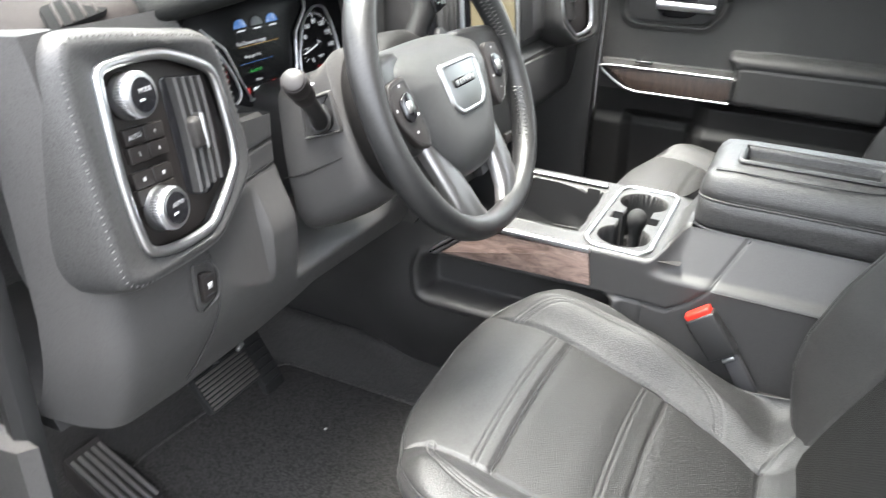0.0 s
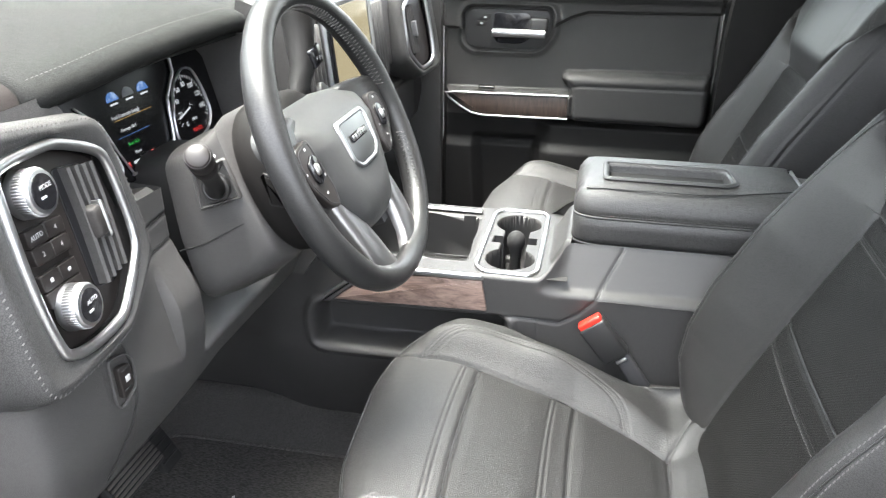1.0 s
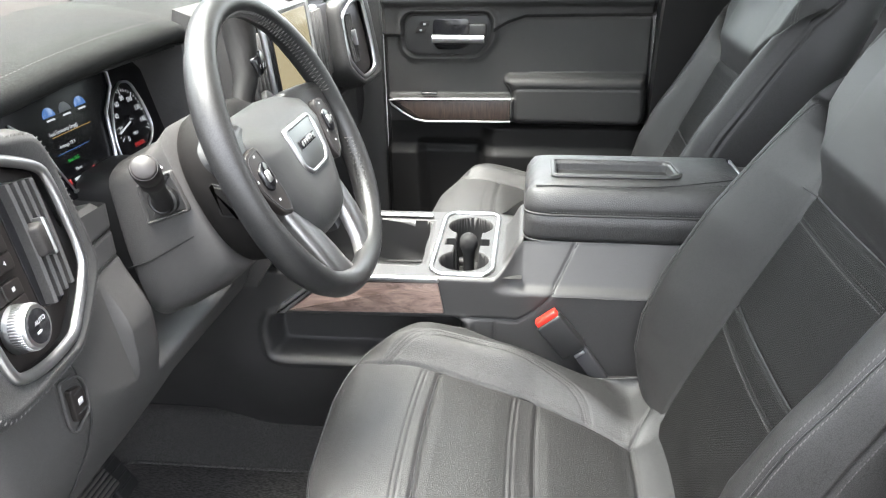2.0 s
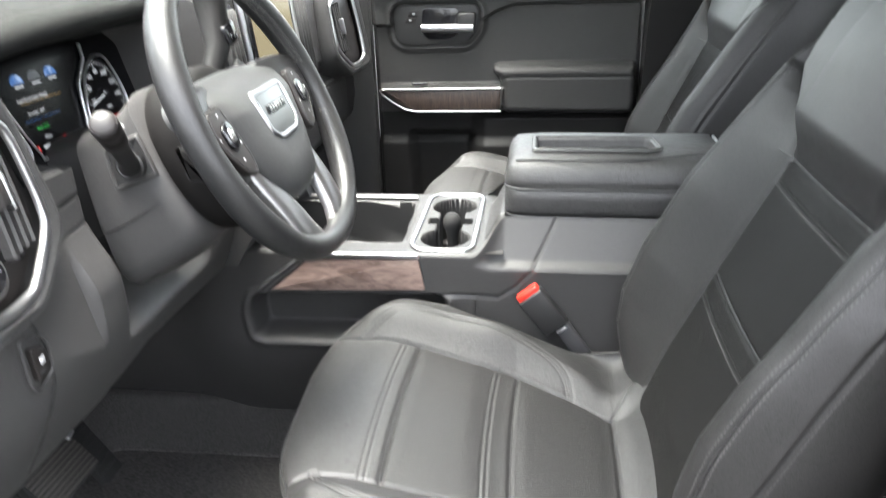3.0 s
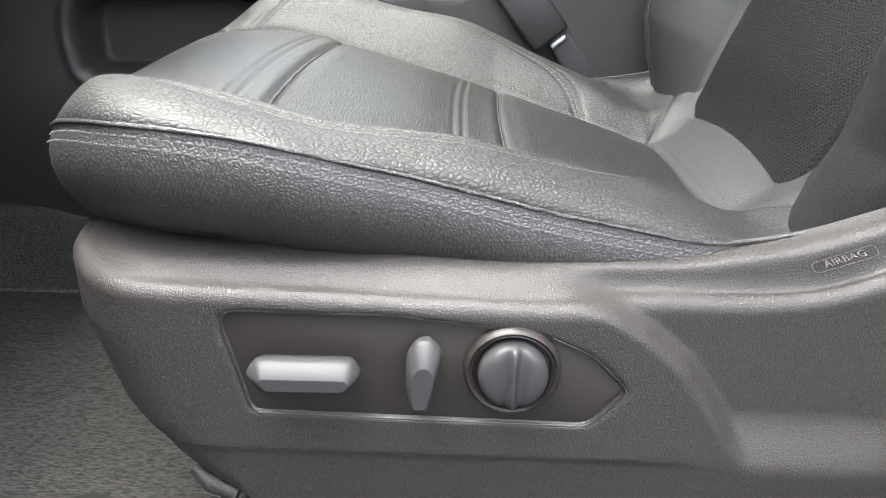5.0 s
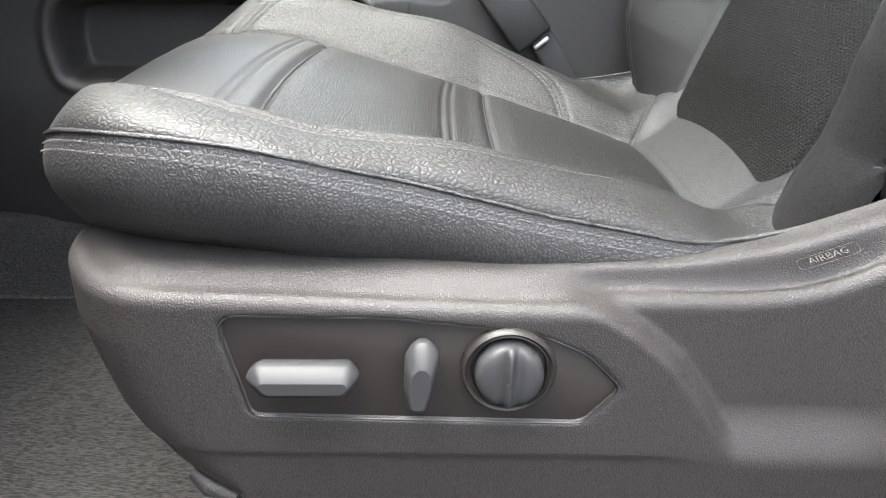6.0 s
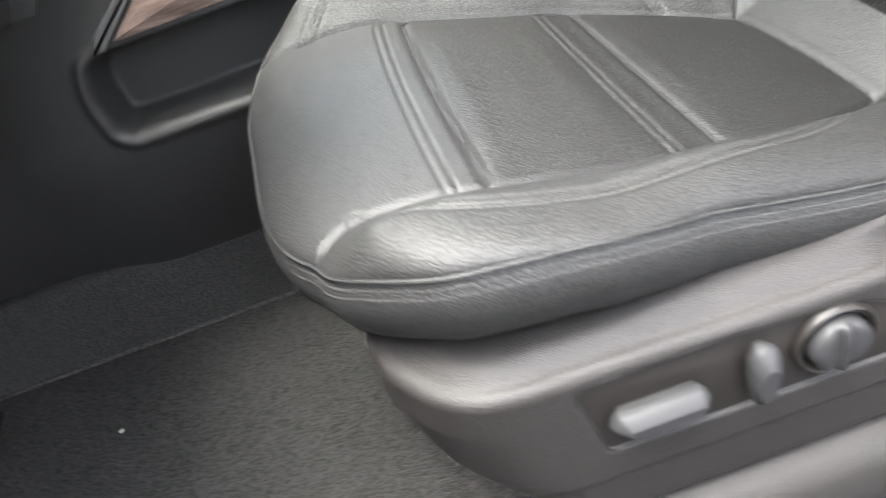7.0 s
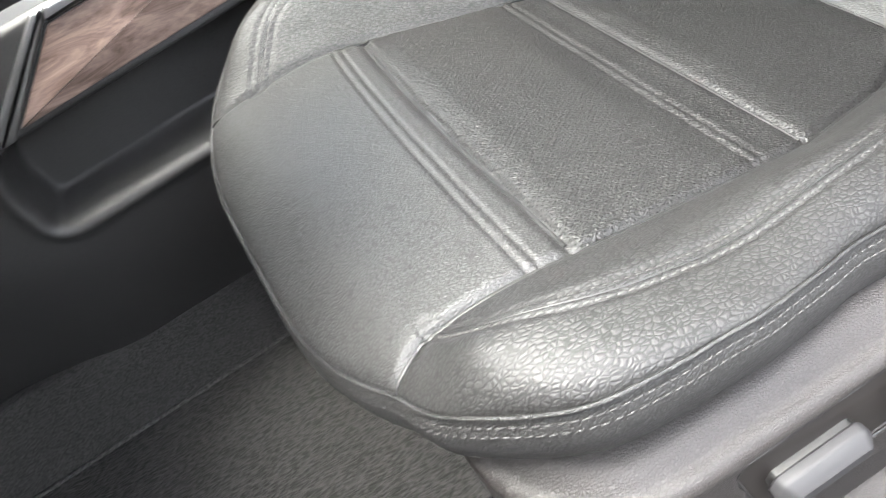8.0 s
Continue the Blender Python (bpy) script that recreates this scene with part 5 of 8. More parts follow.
# top deck with the open bin and the cup holders as real hollows
xs = np.concatenate([np.linspace(-0.30, 0.043, 130), np.linspace(0.0445, 0.166, 82), np.linspace(0.168, 0.205, 16)])
ysd = np.linspace(MID - 0.1405, MID + 0.1405, 180)
X, Y = np.meshgrid(xs, ysd, indexing="ij")
Zd = np.full_like(X, 0.4635)
bin_top = smooth_poly([(-0.255, 0.585), (0.034, 0.580), (0.028, 0.774), (-0.255, 0.770)], 0.012, 4)
e, _ = seg_dist(X, Y, bin_top + [bin_top[0]])
sd = np.where(inside(X, Y, bin_top), e, -e)
Zd -= 0.090 * step01((sd + 0.001) / 0.004)
Zd -= 0.004 * np.exp(-((sd + 0.004) / 0.003) ** 2)
CUPS = ((0.105, 0.752), (0.106, 0.600))
hole = np.full_like(X, -1.0)
for cx, cy in CUPS:
    hole = np.maximum(hole, 0.0405 - np.hypot(X - cx, Y - cy))
hole = np.maximum(hole, np.minimum(0.0215 - np.abs(X - 0.1055), 0.075 - np.abs(Y - 0.676)))
hole = np.maximum(hole, np.minimum(0.038 - np.abs(X - 0.1055), 0.013 - np.abs(Y - 0.676)))
Zd -= 0.092 * step01((hole + 0.001) / 0.003)
rim = [(0.0495, 0.560), (0.066, 0.5375), (0.147, 0.5375), (0.160, 0.558), (0.160, 0.796), (0.147, 0.8165), (0.066, 0.8165), (0.0495, 0.794)]
rise = step01((X - 0.168) / 0.034)
Zd += 0.046 * rise * step01((0.105 - np.abs(Y - MID)) / 0.03)
PD = np.stack([X, Y, Zd], axis=-1)
mid_of = lambda a: (a[:-1, :-1] + a[1:, :-1] + a[:-1, 1:] + a[1:, 1:]) / 4
in_bin, in_cup = mid_of(sd) > -0.0008, mid_of(hole) > -0.0008
flat_uv = np.stack([X, Y], axis=-1)
for nm, keep, mt, lab in (("console_deck", ~(in_bin | in_cup), CONSOLE, "grey top deck with bin and cup holders"), ("storage_bin", in_bin, RUBBER, "black rubber-lined open bin"), ("cup_well", in_cup, RUBBER, "black double cup well")):
    piece_me = seat_zone_mesh(nm, PD, Y, keep, [mt], flat_uv)
    part(nm, piece_me, mt, console, lab)


def on_deck(u, v, h):
    return (u, v, 0.464 + h)


outer = smooth_poly(rim, 0.012, 4)
inner = inset_poly(outer, 0.0085)
part("cup_holder_ring", ring_plate("cup_holder_ring", outer, inner, on_deck, 0.0045, CHROME), CHROME, console, "satin chrome ring around the cup holders")
nub = lathe([(0.0, 0.0), (0.008, -0.001), (0.0135, -0.006), (0.0165, -0.014), (0.0165, -0.024), (0.012, -0.034), (0.010, -0.05), (0.010, -0.078)], lambda x, y, h: (0.105 + x, 0.700 + y, 0.470 + h), 20)
part("cup_divider", nub, RUBBER, console, "rounded black rubber cup divider")
for k, yy in enumerate((0.615, 0.640, 0.665)):
    part("bin_rib", rbox((0.20, 0.010, 0.012), (-0.06, yy, 0.388), 0.004), RAIL, console, "slim grey rib in the bin")
part("bin_rail", rbox((0.29, 0.012, 0.006), (-0.115, 0.786, 0.468), 0.003), SATIN, console, "thin satin rail")

# padded armrest lid
lid = empty("armrest", (0.38, MID, 0.51), "", "")


def lid_section(x, grow=1.0, drop=0.0):
    """A section of the lid across the cab."""
    w = 0.0865 * grow
    top = 0.6075 - drop
    pts = [(-w + 0.006, 0.5065), (-w + 0.001, 0.5095), (-w, 0.517), (-w - 0.002, 0.535), (-w - 0.001, 0.551), (-w + 0.0025, 0.5535), (-w, 0.556), (-w + 0.001, 0.568), (-w + 0.007, 0.584), (-w + 0.020, 0.5965), (-w + 0.036, top - 0.006), (-0.034, top - 0.0015), (0, top)]
    pts = [(a, min(b, top) if b > 0.56 else b) for a, b in pts]
    full = pts + [(-a + 0.037 * grow * min(1.0, -a / 0.05), b) for a, b in pts[::-1]][1:]
    return [(x, MID + a, b) for a, b in full]


sects = []
for x, g, dr in ((0.2035, 0.62, 0.048), (0.2045, 0.70, 0.036), (0.207, 0.78, 0.026), (0.212, 0.86, 0.017), (0.220, 0.92, 0.010), (0.231, 0.965, 0.005), (0.246, 0.99, 0.002), (0.26, 1.0, 0.0), (0.34, 1.0, 0.0), (0.45, 1.0, 0.001), (0.52, 1.0, 0.003), (0.548, 0.99, 0.005), (0.553, 0.96, 0.009)):
    sects.append(lid_section(x, g, dr))
lid_me = loft("armrest_lid", sects, LID_LEATHER, angle=70)
bpy.data.objects.remove(lid)
armrest = part("armrest_lid", lid_me, LID_LEATHER, console, "padded dark leather armrest lid")
# tray sunk into the lid
tray = smooth_poly([(0.246, 0.632), (0.440, 0.632), (0.458, 0.646), (0.452, 0.712), (0.438, 0.722), (0.246, 0.722)], 0.012, 4)
cutter = new("cutter", loft("cutter", [[(a, b, z) for a, b in inset_poly(tray, i)] for z, i in ((0.590, 0.012), (0.600, 0.0095), (0.65, 0.007))], LEATHER))
cut = armrest.modifiers.new("cut", "BOOLEAN")
cut.object = cutter
cut.solver = "EXACT"
bpy.context.view_layer.update()
cut_me = bpy.data.meshes.new_from_object(armrest.evaluated_get(bpy.context.evaluated_depsgraph_get()))
armrest.modifiers.remove(cut)
armrest.data = cut_me
bpy.data.objects.remove(cutter)
lid_z = lambda y: 0.6076 - 0.0016 * min(1.0, abs(y - MID) / 0.05)
tr = loft("tray_rim", [[(a, b, lid_z(b) + h) for a, b in inset_poly(tray, i)] for h, i in ((-0.001, 0.0), (0.0022, 0.0012), (0.0030, 0.0035), (0.0024, 0.0062), (-0.004, 0.0078))], DASH_LEATHER, caps=False, angle=50)
part("tray_rim", tr, DASH_LEATHER, armrest, "raised rim of the lid tray")
part("tray_floor", plate("tray_floor", inset_poly(tray, 0.0125), lambda u, v, h: (u, v, 0.5895 + h), 0.0022, RUBBER, 0.0005), RUBBER, armrest, "dark recessed tray floor")
for dy in (-0.0875, 0.0875):
    ln = [(x, MID + dy * (1.0 + 0.0 * x), 0.5585) for x in np.linspace(0.25, 0.54, 40)]
    part("lid_stitching", stitches("lid_stitching", ln, lambda p, dy=dy: (p, (0, math.copysign(1, dy), 0.2)), THREAD, 0.004, 0.0016, 0.0008), THREAD, armrest)
    if dy < 0:
        edge = [(s3[0], MID + a * 0.0865 * g, z) for s3, g, a, z in ((q3[0], q3[1], -1.0, 0.5535) for q3 in (((0.2045,), 0.66), ((0.207,), 0.77), ((0.212,), 0.85), ((0.220,), 0.915), ((0.231,), 0.962), ((0.246,), 0.988), ((0.27,), 0.995), ((0.54,), 0.995)))]
        part("lid_piping", tube("lid_piping", [tuple(p) for p in curve(edge, 6)], 0.0022, LEATHER, 8), LEATHER, armrest, "leather piping round the lid")
        part("lid_gap", tube("lid_gap", [(p[0], p[1] + 0.004, 0.5045) for p in edge], 0.0035, DARK, 8), DARK, armrest)
ln = [(p.x, p.y, 0.5985) for p in curve([(0.222, 0.612, 0), (0.30, 0.608, 0), (0.40, 0.610, 0), (0.47, 0.620, 0), (0.53, 0.622, 0)], 10)]
part("lid_stitching", stitches("lid_stitching", ln, lambda p: (p, (0, -0.5, 0.85)), DARK_THREAD, 0.004, 0.0015, 0.0006), DARK_THREAD, armrest)
part("lid_seam", tube("lid_seam", [(p.x, p.y, p.z) for p in curve([(0.222, 0.6125, 0.5955), (0.30, 0.609, 0.5985), (0.40, 0.609, 0.5985), (0.47, 0.619, 0.6015), (0.545, 0.640, 0.6045)], 10)], 0.0012, DARK, 6), DARK, armrest)
part("console_rear", loft("console_rear", [[(x, MID + a * g, z - d) for a, z in ((-0.080, 0.49), (-0.083, 0.56), (-0.07, 0.592), (0, 0.600), (0.07, 0.592), (0.083, 0.56), (0.080, 0.49))] for x, g, d in ((0.558, 1.0, 0.0), (0.64, 1.0, 0.004), (0.70, 0.97, 0.03), (0.80, 0.95, 0.06))], DASH), DASH, console, "fixed rear part behind the lid")
part("console_hinge", rbox((0.004, 0.165, 0.012), (0.5555, MID, 0.594), 0.001), CHROME, console, "thin bright joint line behind the lid")

# front of the console, rising to the dash
front = loft("console_front", [[(x, MID - w, z0), (x, MID - w, z1), (x, MID + w, z1), (x, MID + w, z0)] for x, w, z0, z1 in ((-0.50, 0.10, 0.40, 0.52), (-0.33, 0.125, 0.41, 0.50), (-0.262, 0.138, 0.42, 0.463))], DARK)
part("console_front", front, DARK, console)

# seat belt buckle beside the seat
buckle = empty("seat_belt_buckle", (0.30, 0.505, 0.30), "black seat belt buckle with a red release button", "seat belt buckle")
ax = Vector((math.sin(radians(-39)), 0, math.cos(radians(-39))))
c0 = Vector((0.247, 0.512, 0.408))
part("buckle_body", rbox((0.044, 0.024, 0.072), c0 - ax * 0.038, 0.004, 3, (0, -39, 0)), DARK, buckle)
part("release_button", rbox((0.039, 0.018, 0.012), c0 + ax * 0.0005, 0.003, 3, (0, -39, 0)), RED, buckle, "red plastic release button")
part("belt_stalk", rbox((0.026, 0.014, 0.085), c0 - ax * 0.108 + Vector((0.006, 0, 0)), 0.004, 2, (0, -35, 0)), BELT, buckle, "black webbing stalk")
part("buckle_clip", rbox((0.018, 0.016, 0.005), c0 - ax * 0.076 + Vector((0.006, -0.002, 0)), 0.001, 2, (0, -39, 0)), CHROME, buckle, "small metal clip")
part("buckle_anchor", rbox((0.03, 0.02, 0.13), (0.325, 0.505, 0.235), 0.004, 2, (0, -12, 0)), DARK, buckle)

# ---- dashboard ----
dash = empty("dashboard", (-0.4, MID, 0.45), "dark leather-wrapped dashboard with chrome-ringed side vents", "dashboard")


def pod_plane(y, z):
    return -0.1108 - 0.125 * y - 0.17 * z


POD_N = Vector((1, 0.125, 0.17)).normalized()


def on_pod(sgn):
    """Places on the end pod's face; sgn -1 mirrors it to the passenger's end."""
    def put(u, v, h):
        p = Vector((pod_plane(u, v), u, v)) + POD_N * h
        return (p.x, p.y if sgn > 0 else 2 * MID - p.y, p.z)
    return put


RING = [(-0.062, 0.7125), (-0.0570, 0.790), (-0.052, 0.8085), (-0.033, 0.8135), (0.018, 0.8125), (0.045, 0.807), (0.092, 0.7865), (0.1045, 0.768), (0.1085, 0.725), (0.1085, 0.695), (0.100, 0.670), (0.052, 0.632), (0.030, 0.626), (-0.010, 0.627), (-0.044, 0.6355), (-0.0575, 0.653)]
SOFT = [(-0.100, 0.735), (-0.097, 0.80), (-0.089, 0.832), (-0.062, 0.845), (0.050, 0.829), (0.098, 0.820), (0.120, 0.800), (0.130, 0.740), (0.1345, 0.680), (0.122, 0.652), (0.062, 0.612), (0.030, 0.605), (-0.040, 0.607), (-0.084, 0.614), (-0.099, 0.642)]




POD_THREAD = material("pod_thread", (0.10, 0.098, 0.095), 0.75, 0.0, 0.2)


def end_pod(sgn, detail):
    put = on_pod(sgn)
    soft = resampled(closed_curve(SOFT, 8), len(RING) * 5)
    ring = resampled(closed_curve(RING, 8), len(RING) * 5)
    n = len(soft)
    loops = []
    for back, grow in ((-0.10, -0.006), (-0.05, -0.002), (-0.02, -0.0005), (-0.004, 0.001), (0.006, 0.005), (0.011, 0.011), (0.011, 0.016)):
        o = inset_poly(soft, grow)
        loops.append([put(u, v, back) for u, v in o])
    loops.append([put(u, v, 0.007) for u, v in inset_poly(ring, -0.003)])
    loops.append([put(u, v, 0.001) for u, v in inset_poly(ring, 0.004)])
    pod = part("side_pod", loft("side_pod", loops, DASH_LEATHER, caps=False, angle=60), DASH_LEATHER, dash, "stitched leather pod around the side vent")
    part("pod_ring", ring_plate("pod_ring", inset_poly(ring, -0.002), inset_poly(ring, 0.0085), lambda u, v, h: put(u, v, h + 0.005), 0.0065, CHROME), CHROME, pod, "bright chrome ring")
    part("pod_face", plate("pod_face", inset_poly(ring, 0.006), lambda u, v, h: put(u, v, h - 0.014), 0.010, SWITCH_BASE, 0.002), SWITCH_BASE, pod, "dark face plate of the pod")
    line = [(u, v, 0) for u, v in inset_poly(soft, 0.0075)]
    line = line + line[:1]
    part("pod_stitching", stitches("pod_stitching", line, lambda p: (put(p.x, p.y, 0.0088), POD_N if sgn > 0 else (POD_N.x, -POD_N.y, POD_N.z)), POD_THREAD, 0.004, 0.0025, 0.0008) if sgn > 0 else
         stitches("pod_stitching", [put(p[0], p[1], 0.0088) for p in line], lambda p: (p, (1, -0.1, 0.17)), POD_THREAD, 0.004, 0.0025, 0.0008), POD_THREAD, pod)
    # vent: dark throat, upright slats, chrome tab
    throat = smooth_poly([(0.030, 0.786), (0.074, 0.779), (0.083, 0.720), (0.078, 0.668), (0.062, 0.658), (0.030, 0.668)], 0.008, 3)
    vent = part("air_vent", plate("air_vent", throat, lambda u, v, h: put(u, v, h - 0.006), 0.0035, GLOSS, 0.0008), DARK, pod, "black air vent throat")
    for k in range(4):
        u0 = 0.038 + 0.0118 * k
        lo, hi = 0.668 + 0.001 * k, 0.783 - 0.002 * k
        me = loft("vent_slat", [[put(u0 + a + 0.004 * math.sin((v - 0.66) * 20), v, h - 0.003) for a, h in ((-0.0012, 0.0), (-0.0020, 0.010), (0.0006, 0.012), (0.0024, 0.010), (0.0016, 0.0))] for v in np.linspace(lo, hi, 7)], DASH)
        part("vent_slat", me, DASH, vent)
    tab = loft("vent_tab", [[put(a, b, h) for a, b in smooth_poly([(0.041 + i, 0.712 + i), (0.041 + i, 0.740 - i), (0.054 - i, 0.743 - i), (0.058 - i, 0.735), (0.056 - i, 0.711 + i)], 0.003, 3)] for h, i in ((0.004, 0), (0.013, 0), (0.0155, 0.0015), (0.0165, 0.003))], RAIL)
    part("vent_tab", tab, RAIL, vent, "grey dimpled vent adjuster")
    cap = loft("vent_tab_cap", [[put(a, b, h) for a, b in smooth_poly([(0.0535 + i, 0.708 + i), (0.0530 + i, 0.746 - i), (0.0585 - i, 0.744 - i), (0.0600 - i, 0.710 + i)], 0.002, 3)] for h, i in ((0.006, 0), (0.0165, 0), (0.018, 0.0015))], CHROME)
    part("vent_tab_cap", cap, CHROME, vent, "chrome edge of the vent adjuster")
    if not detail:
        return pod
    for cu, cv, text in ((-0.019, 0.780, "MODE"), (-0.016, 0.672, "AUTO")):
        kp = lambda x, y, h, cu=cu, cv=cv: put(cu + x, cv + y, h)
        prof = [(0.0215, 0.0), (0.0215, 0.004), (0.0205, 0.006), (0.0200, 0.018), (0.0185, 0.0205), (0.0160, 0.0210)]
        knob = part("rotary_knob", lathe(prof, kp, 56), CHROME, pod, "knurled chrome rotary knob")
        for q in range(48):
            a = 2 * math.pi * q / 48
            rp = rbox((0.0011, 0.0018, 0.011), (0, 0, 0), 0.0003, 1)
            for v in rp.verts:
                x, y, h = v.co.x, v.co.y, v.co.z
                v.co = Vector(kp(math.cos(a) * (0.0203 + x) - math.sin(a) * y, math.sin(a) * (0.0203 + x) + math.cos(a) * y, 0.0118 + h))
            part("knurl", rp, CHROME, knob)
        part("knob_face", lathe([(0.0158, 0.0190), (0.0152, 0.0216), (0.0, 0.0222)], kp, 40), GLOSS, knob, "black printed knob face")
        part("knob_print", text_mesh(text, 0.0058, lambda x, y, h, kp=kp: kp(x + 0.002, y + 0.004, h + 0.0223), WHITE_MARK), WHITE_MARK, knob)
        part("knob_print", rbox_on(kp, (0.007, 0.0022, 0.0003), (-0.004, -0.004, 0.0224)), WHITE_MARK, knob)
    # two banks of push buttons
    for (u0, v0), rows, cols in (((-0.036, 0.7525), 2, 2), ((-0.039, 0.7130), 2, 2)):
        for r in range(rows):
            for c in range(cols):
                w, hgt = 0.0255, 0.0155
                u, v = u0 + c * 0.0262, v0 - r * 0.0165 - c * 0.002
                o = smooth_poly([(u, v), (u + w, v - 0.002), (u + w, v - 0.002 - hgt), (u, v - hgt)], 0.0022, 3)
                b = part("push_button", plate("push_button", o, lambda a, bb, h: put(a, bb, h - 0.004), 0.0058, SWITCH_BASE, 0.0012), SWITCH_BASE, pod)
                txt = {(0, 0): "AUTO", (0, 1): "4", (1, 0): "2", (1, 1): "4"}[(r, c)] if v0 > 0.73 else ""
                at = (u + w / 2, v - hgt / 2 - 0.001)
                if txt:
                    part("button_print", text_mesh(txt, 0.0062, lambda x, y, h, at=at: put(at[0] + x, at[1] + y, h + 0.0019), WHITE_MARK), WHITE_MARK, b)
                else:
                    part("button_print", rbox_on(lambda x, y, h, at=at: put(at[0] + x, at[1] + y, h), (0.0042, 0.0036, 0.0003), (0, 0, 0.0020)), WHITE_MARK, b)
    return pod


end_pod(1, True)
end_pod(-1, False)

# lower driver-side panel as a skin over (y, z)
yg = np.linspace(-0.168, 0.52, 200)
tg = np.linspace(0, 1, 110)
z_lo = np.interp(yg, [-0.205, -0.17, -0.12, -0.07, 0.0, 0.14, 0.20, 0.25, 0.36, 0.52], [0.475, 0.462, 0.443, 0.433, 0.428, 0.432, 0.442, 0.455, 0.45, 0.44])
z_hi = np.interp(yg, [-0.205, 0.075, 0.10, 0.115, 0.52], [0.845, 0.842, 0.80, 0.712, 0.700])
Yk = np.repeat(yg[:, None], len(tg), axis=1)
Zk = z_lo[:, None] + (z_hi - z_lo)[:, None] * tg[None, :]
y_end = np.interp(Zk, [0.403, 0.486, 0.579, 0.716, 0.85], [-0.135, -0.126, -0.122, -0.122, -0.116])
Yk = np.where(Yk < -0.09, -0.09 + (Yk + 0.09) / 0.078 * (-0.09 - y_end), Yk)
Xk = np.full_like(Yk, -0.222)
Xk -= 0.036 * np.clip((0.545 - Zk) / 0.115, 0, 1) ** 1.8
Xk -= 0.03 * step01((Zk - 0.57) / 0.09) * step01((Yk - 0.05) / 0.08)
Xk -= 0.042 * step01((Zk - 0.64) / 0.06) * step01((Yk - 0.194) / 0.012)
Xk -= 0.065 * step01((Zk - 0.485) / 0.05) * step01((Yk - 0.192) / 0.014) * (1 - step01((Yk - 0.40) / 0.05))
Xk -= 2.2 * 0.008 * np.log1p(np.exp((-0.092 - Yk) / 0.008))
Xk = np.where(Yk < 0.14, np.minimum(Xk, pod_plane(Yk, Zk) - 0.010), Xk)
for line, dep in (([(0.125, 0.672), (0.30, 0.690)], 0.003), ([(0.115, 0.640), (0.30, 0.658)], 0.003), ([(0.035, 0.606), (0.046, 0.585), (0.044, 0.52), (0.01, 0.44)], 0.0016)):
    de, _ = seg_dist(Yk, Zk, line)
    Xk -= dep * np.exp(-(de / 0.002) ** 2)
kp_out = smooth_poly([(0.009, 0.598), (0.036, 0.592), (0.048, 0.576), (0.045, 0.544), (0.018, 0.532), (0.009, 0.545)], 0.008, 4)
de, _ = seg_dist(Yk, Zk, kp_out + [kp_out[0]])
Xk -= 0.0016 * np.exp(-(de / 0.0016) ** 2)
for line in ([(0.128, 0.672), (0.21, 0.681)], [(0.118, 0.640), (0.21, 0.652)], [(0.035, 0.606), (0.046, 0.585), (0.044, 0.52), (0.01, 0.44)]):
    pts = []
    for p in curve([(a, b, 0) for a, b in line], 14):
        i = int(np.abs(yg - p.x).argmin())
        j = int(np.abs(Zk[i] - p.y).argmin())
        pts.append((float(Xk[i, j]) + 0.0012, p.x, p.y))
    part("panel_gap", tube("panel_gap", pts, 0.0012, DARK, 6), DARK, dash)
knee = mesh_of("knee_panel", np.stack([Xk, Yk, Zk], axis=-1).reshape(-1, 3), grid_faces(len(yg), len(tg)), [DASH])
knee_panel = part("knee_panel", knee, DASH, dash, "dark moulded lower panel beside the steering column")


def on_knee(u, v, h):
    return (-0.2165 + h - 0.1 * max(0, 0.545 - v), u, v)


STICKER = material("pale_sticker", (0.065, 0.063, 0.06), 0.6)
brake_o = smooth_poly([(0.016, 0.585), (0.035, 0.580), (0.036, 0.552), (0.017, 0.546)], 0.005, 4)
pb = part("parking_brake_switch", plate("parking_brake_switch", brake_o, lambda u, v, h: on_knee(u, v, h - 0.004), 0.006, SWITCH_BASE, 0.0015), SWITCH_BASE, knee_panel, "small black parking brake switch")
part("switch_surround", ring_plate("switch_surround", kp_out, inset_poly(kp_out, 0.0022), lambda u, v, h: on_knee(u, v, h - 0.0045), 0.0030, DASH, 0.0008), DASH, pb)
bm = rbox((0.0005, 0.007, 0.007), on_knee(0.027, 0.567, 0.0024), 0.0001, 1)
part("switch_mark", bm, WHITE_MARK, pb)
for v in (0.5785, 0.5555):
    part("switch_bar", rbox((0.0008, 0.013, 0.0022), on_knee(0.0268, v, 0.0022), 0.0003, 1), SWITCH, pb)
part("tag_bar", rbox((0.0008, 0.0075, 0.017), (-0.2665, -0.1095, 0.545), 0.0003, 1, (40, 0, -65)), STICKER, knee_panel, "small pale sticker")
# underside closing panel
under = loft("dash_underside", [[(-0.30, y, z), (-0.31, y, z + 0.02), (-0.62, y, 0.44), (-0.62, y, 0.42)] for y, z in ((-0.12, 0.44), (0.1, 0.43), (0.52, 0.445))], DARK)
part("dash_underside", under, DARK, dash)

# top pad from the windscreen to the driver, with the left outlet grille
def corner_drop(y):
    return min(0.034, 0.07 * max(0.0, (abs(y - MID) - 0.60) / 0.2) ** 2)


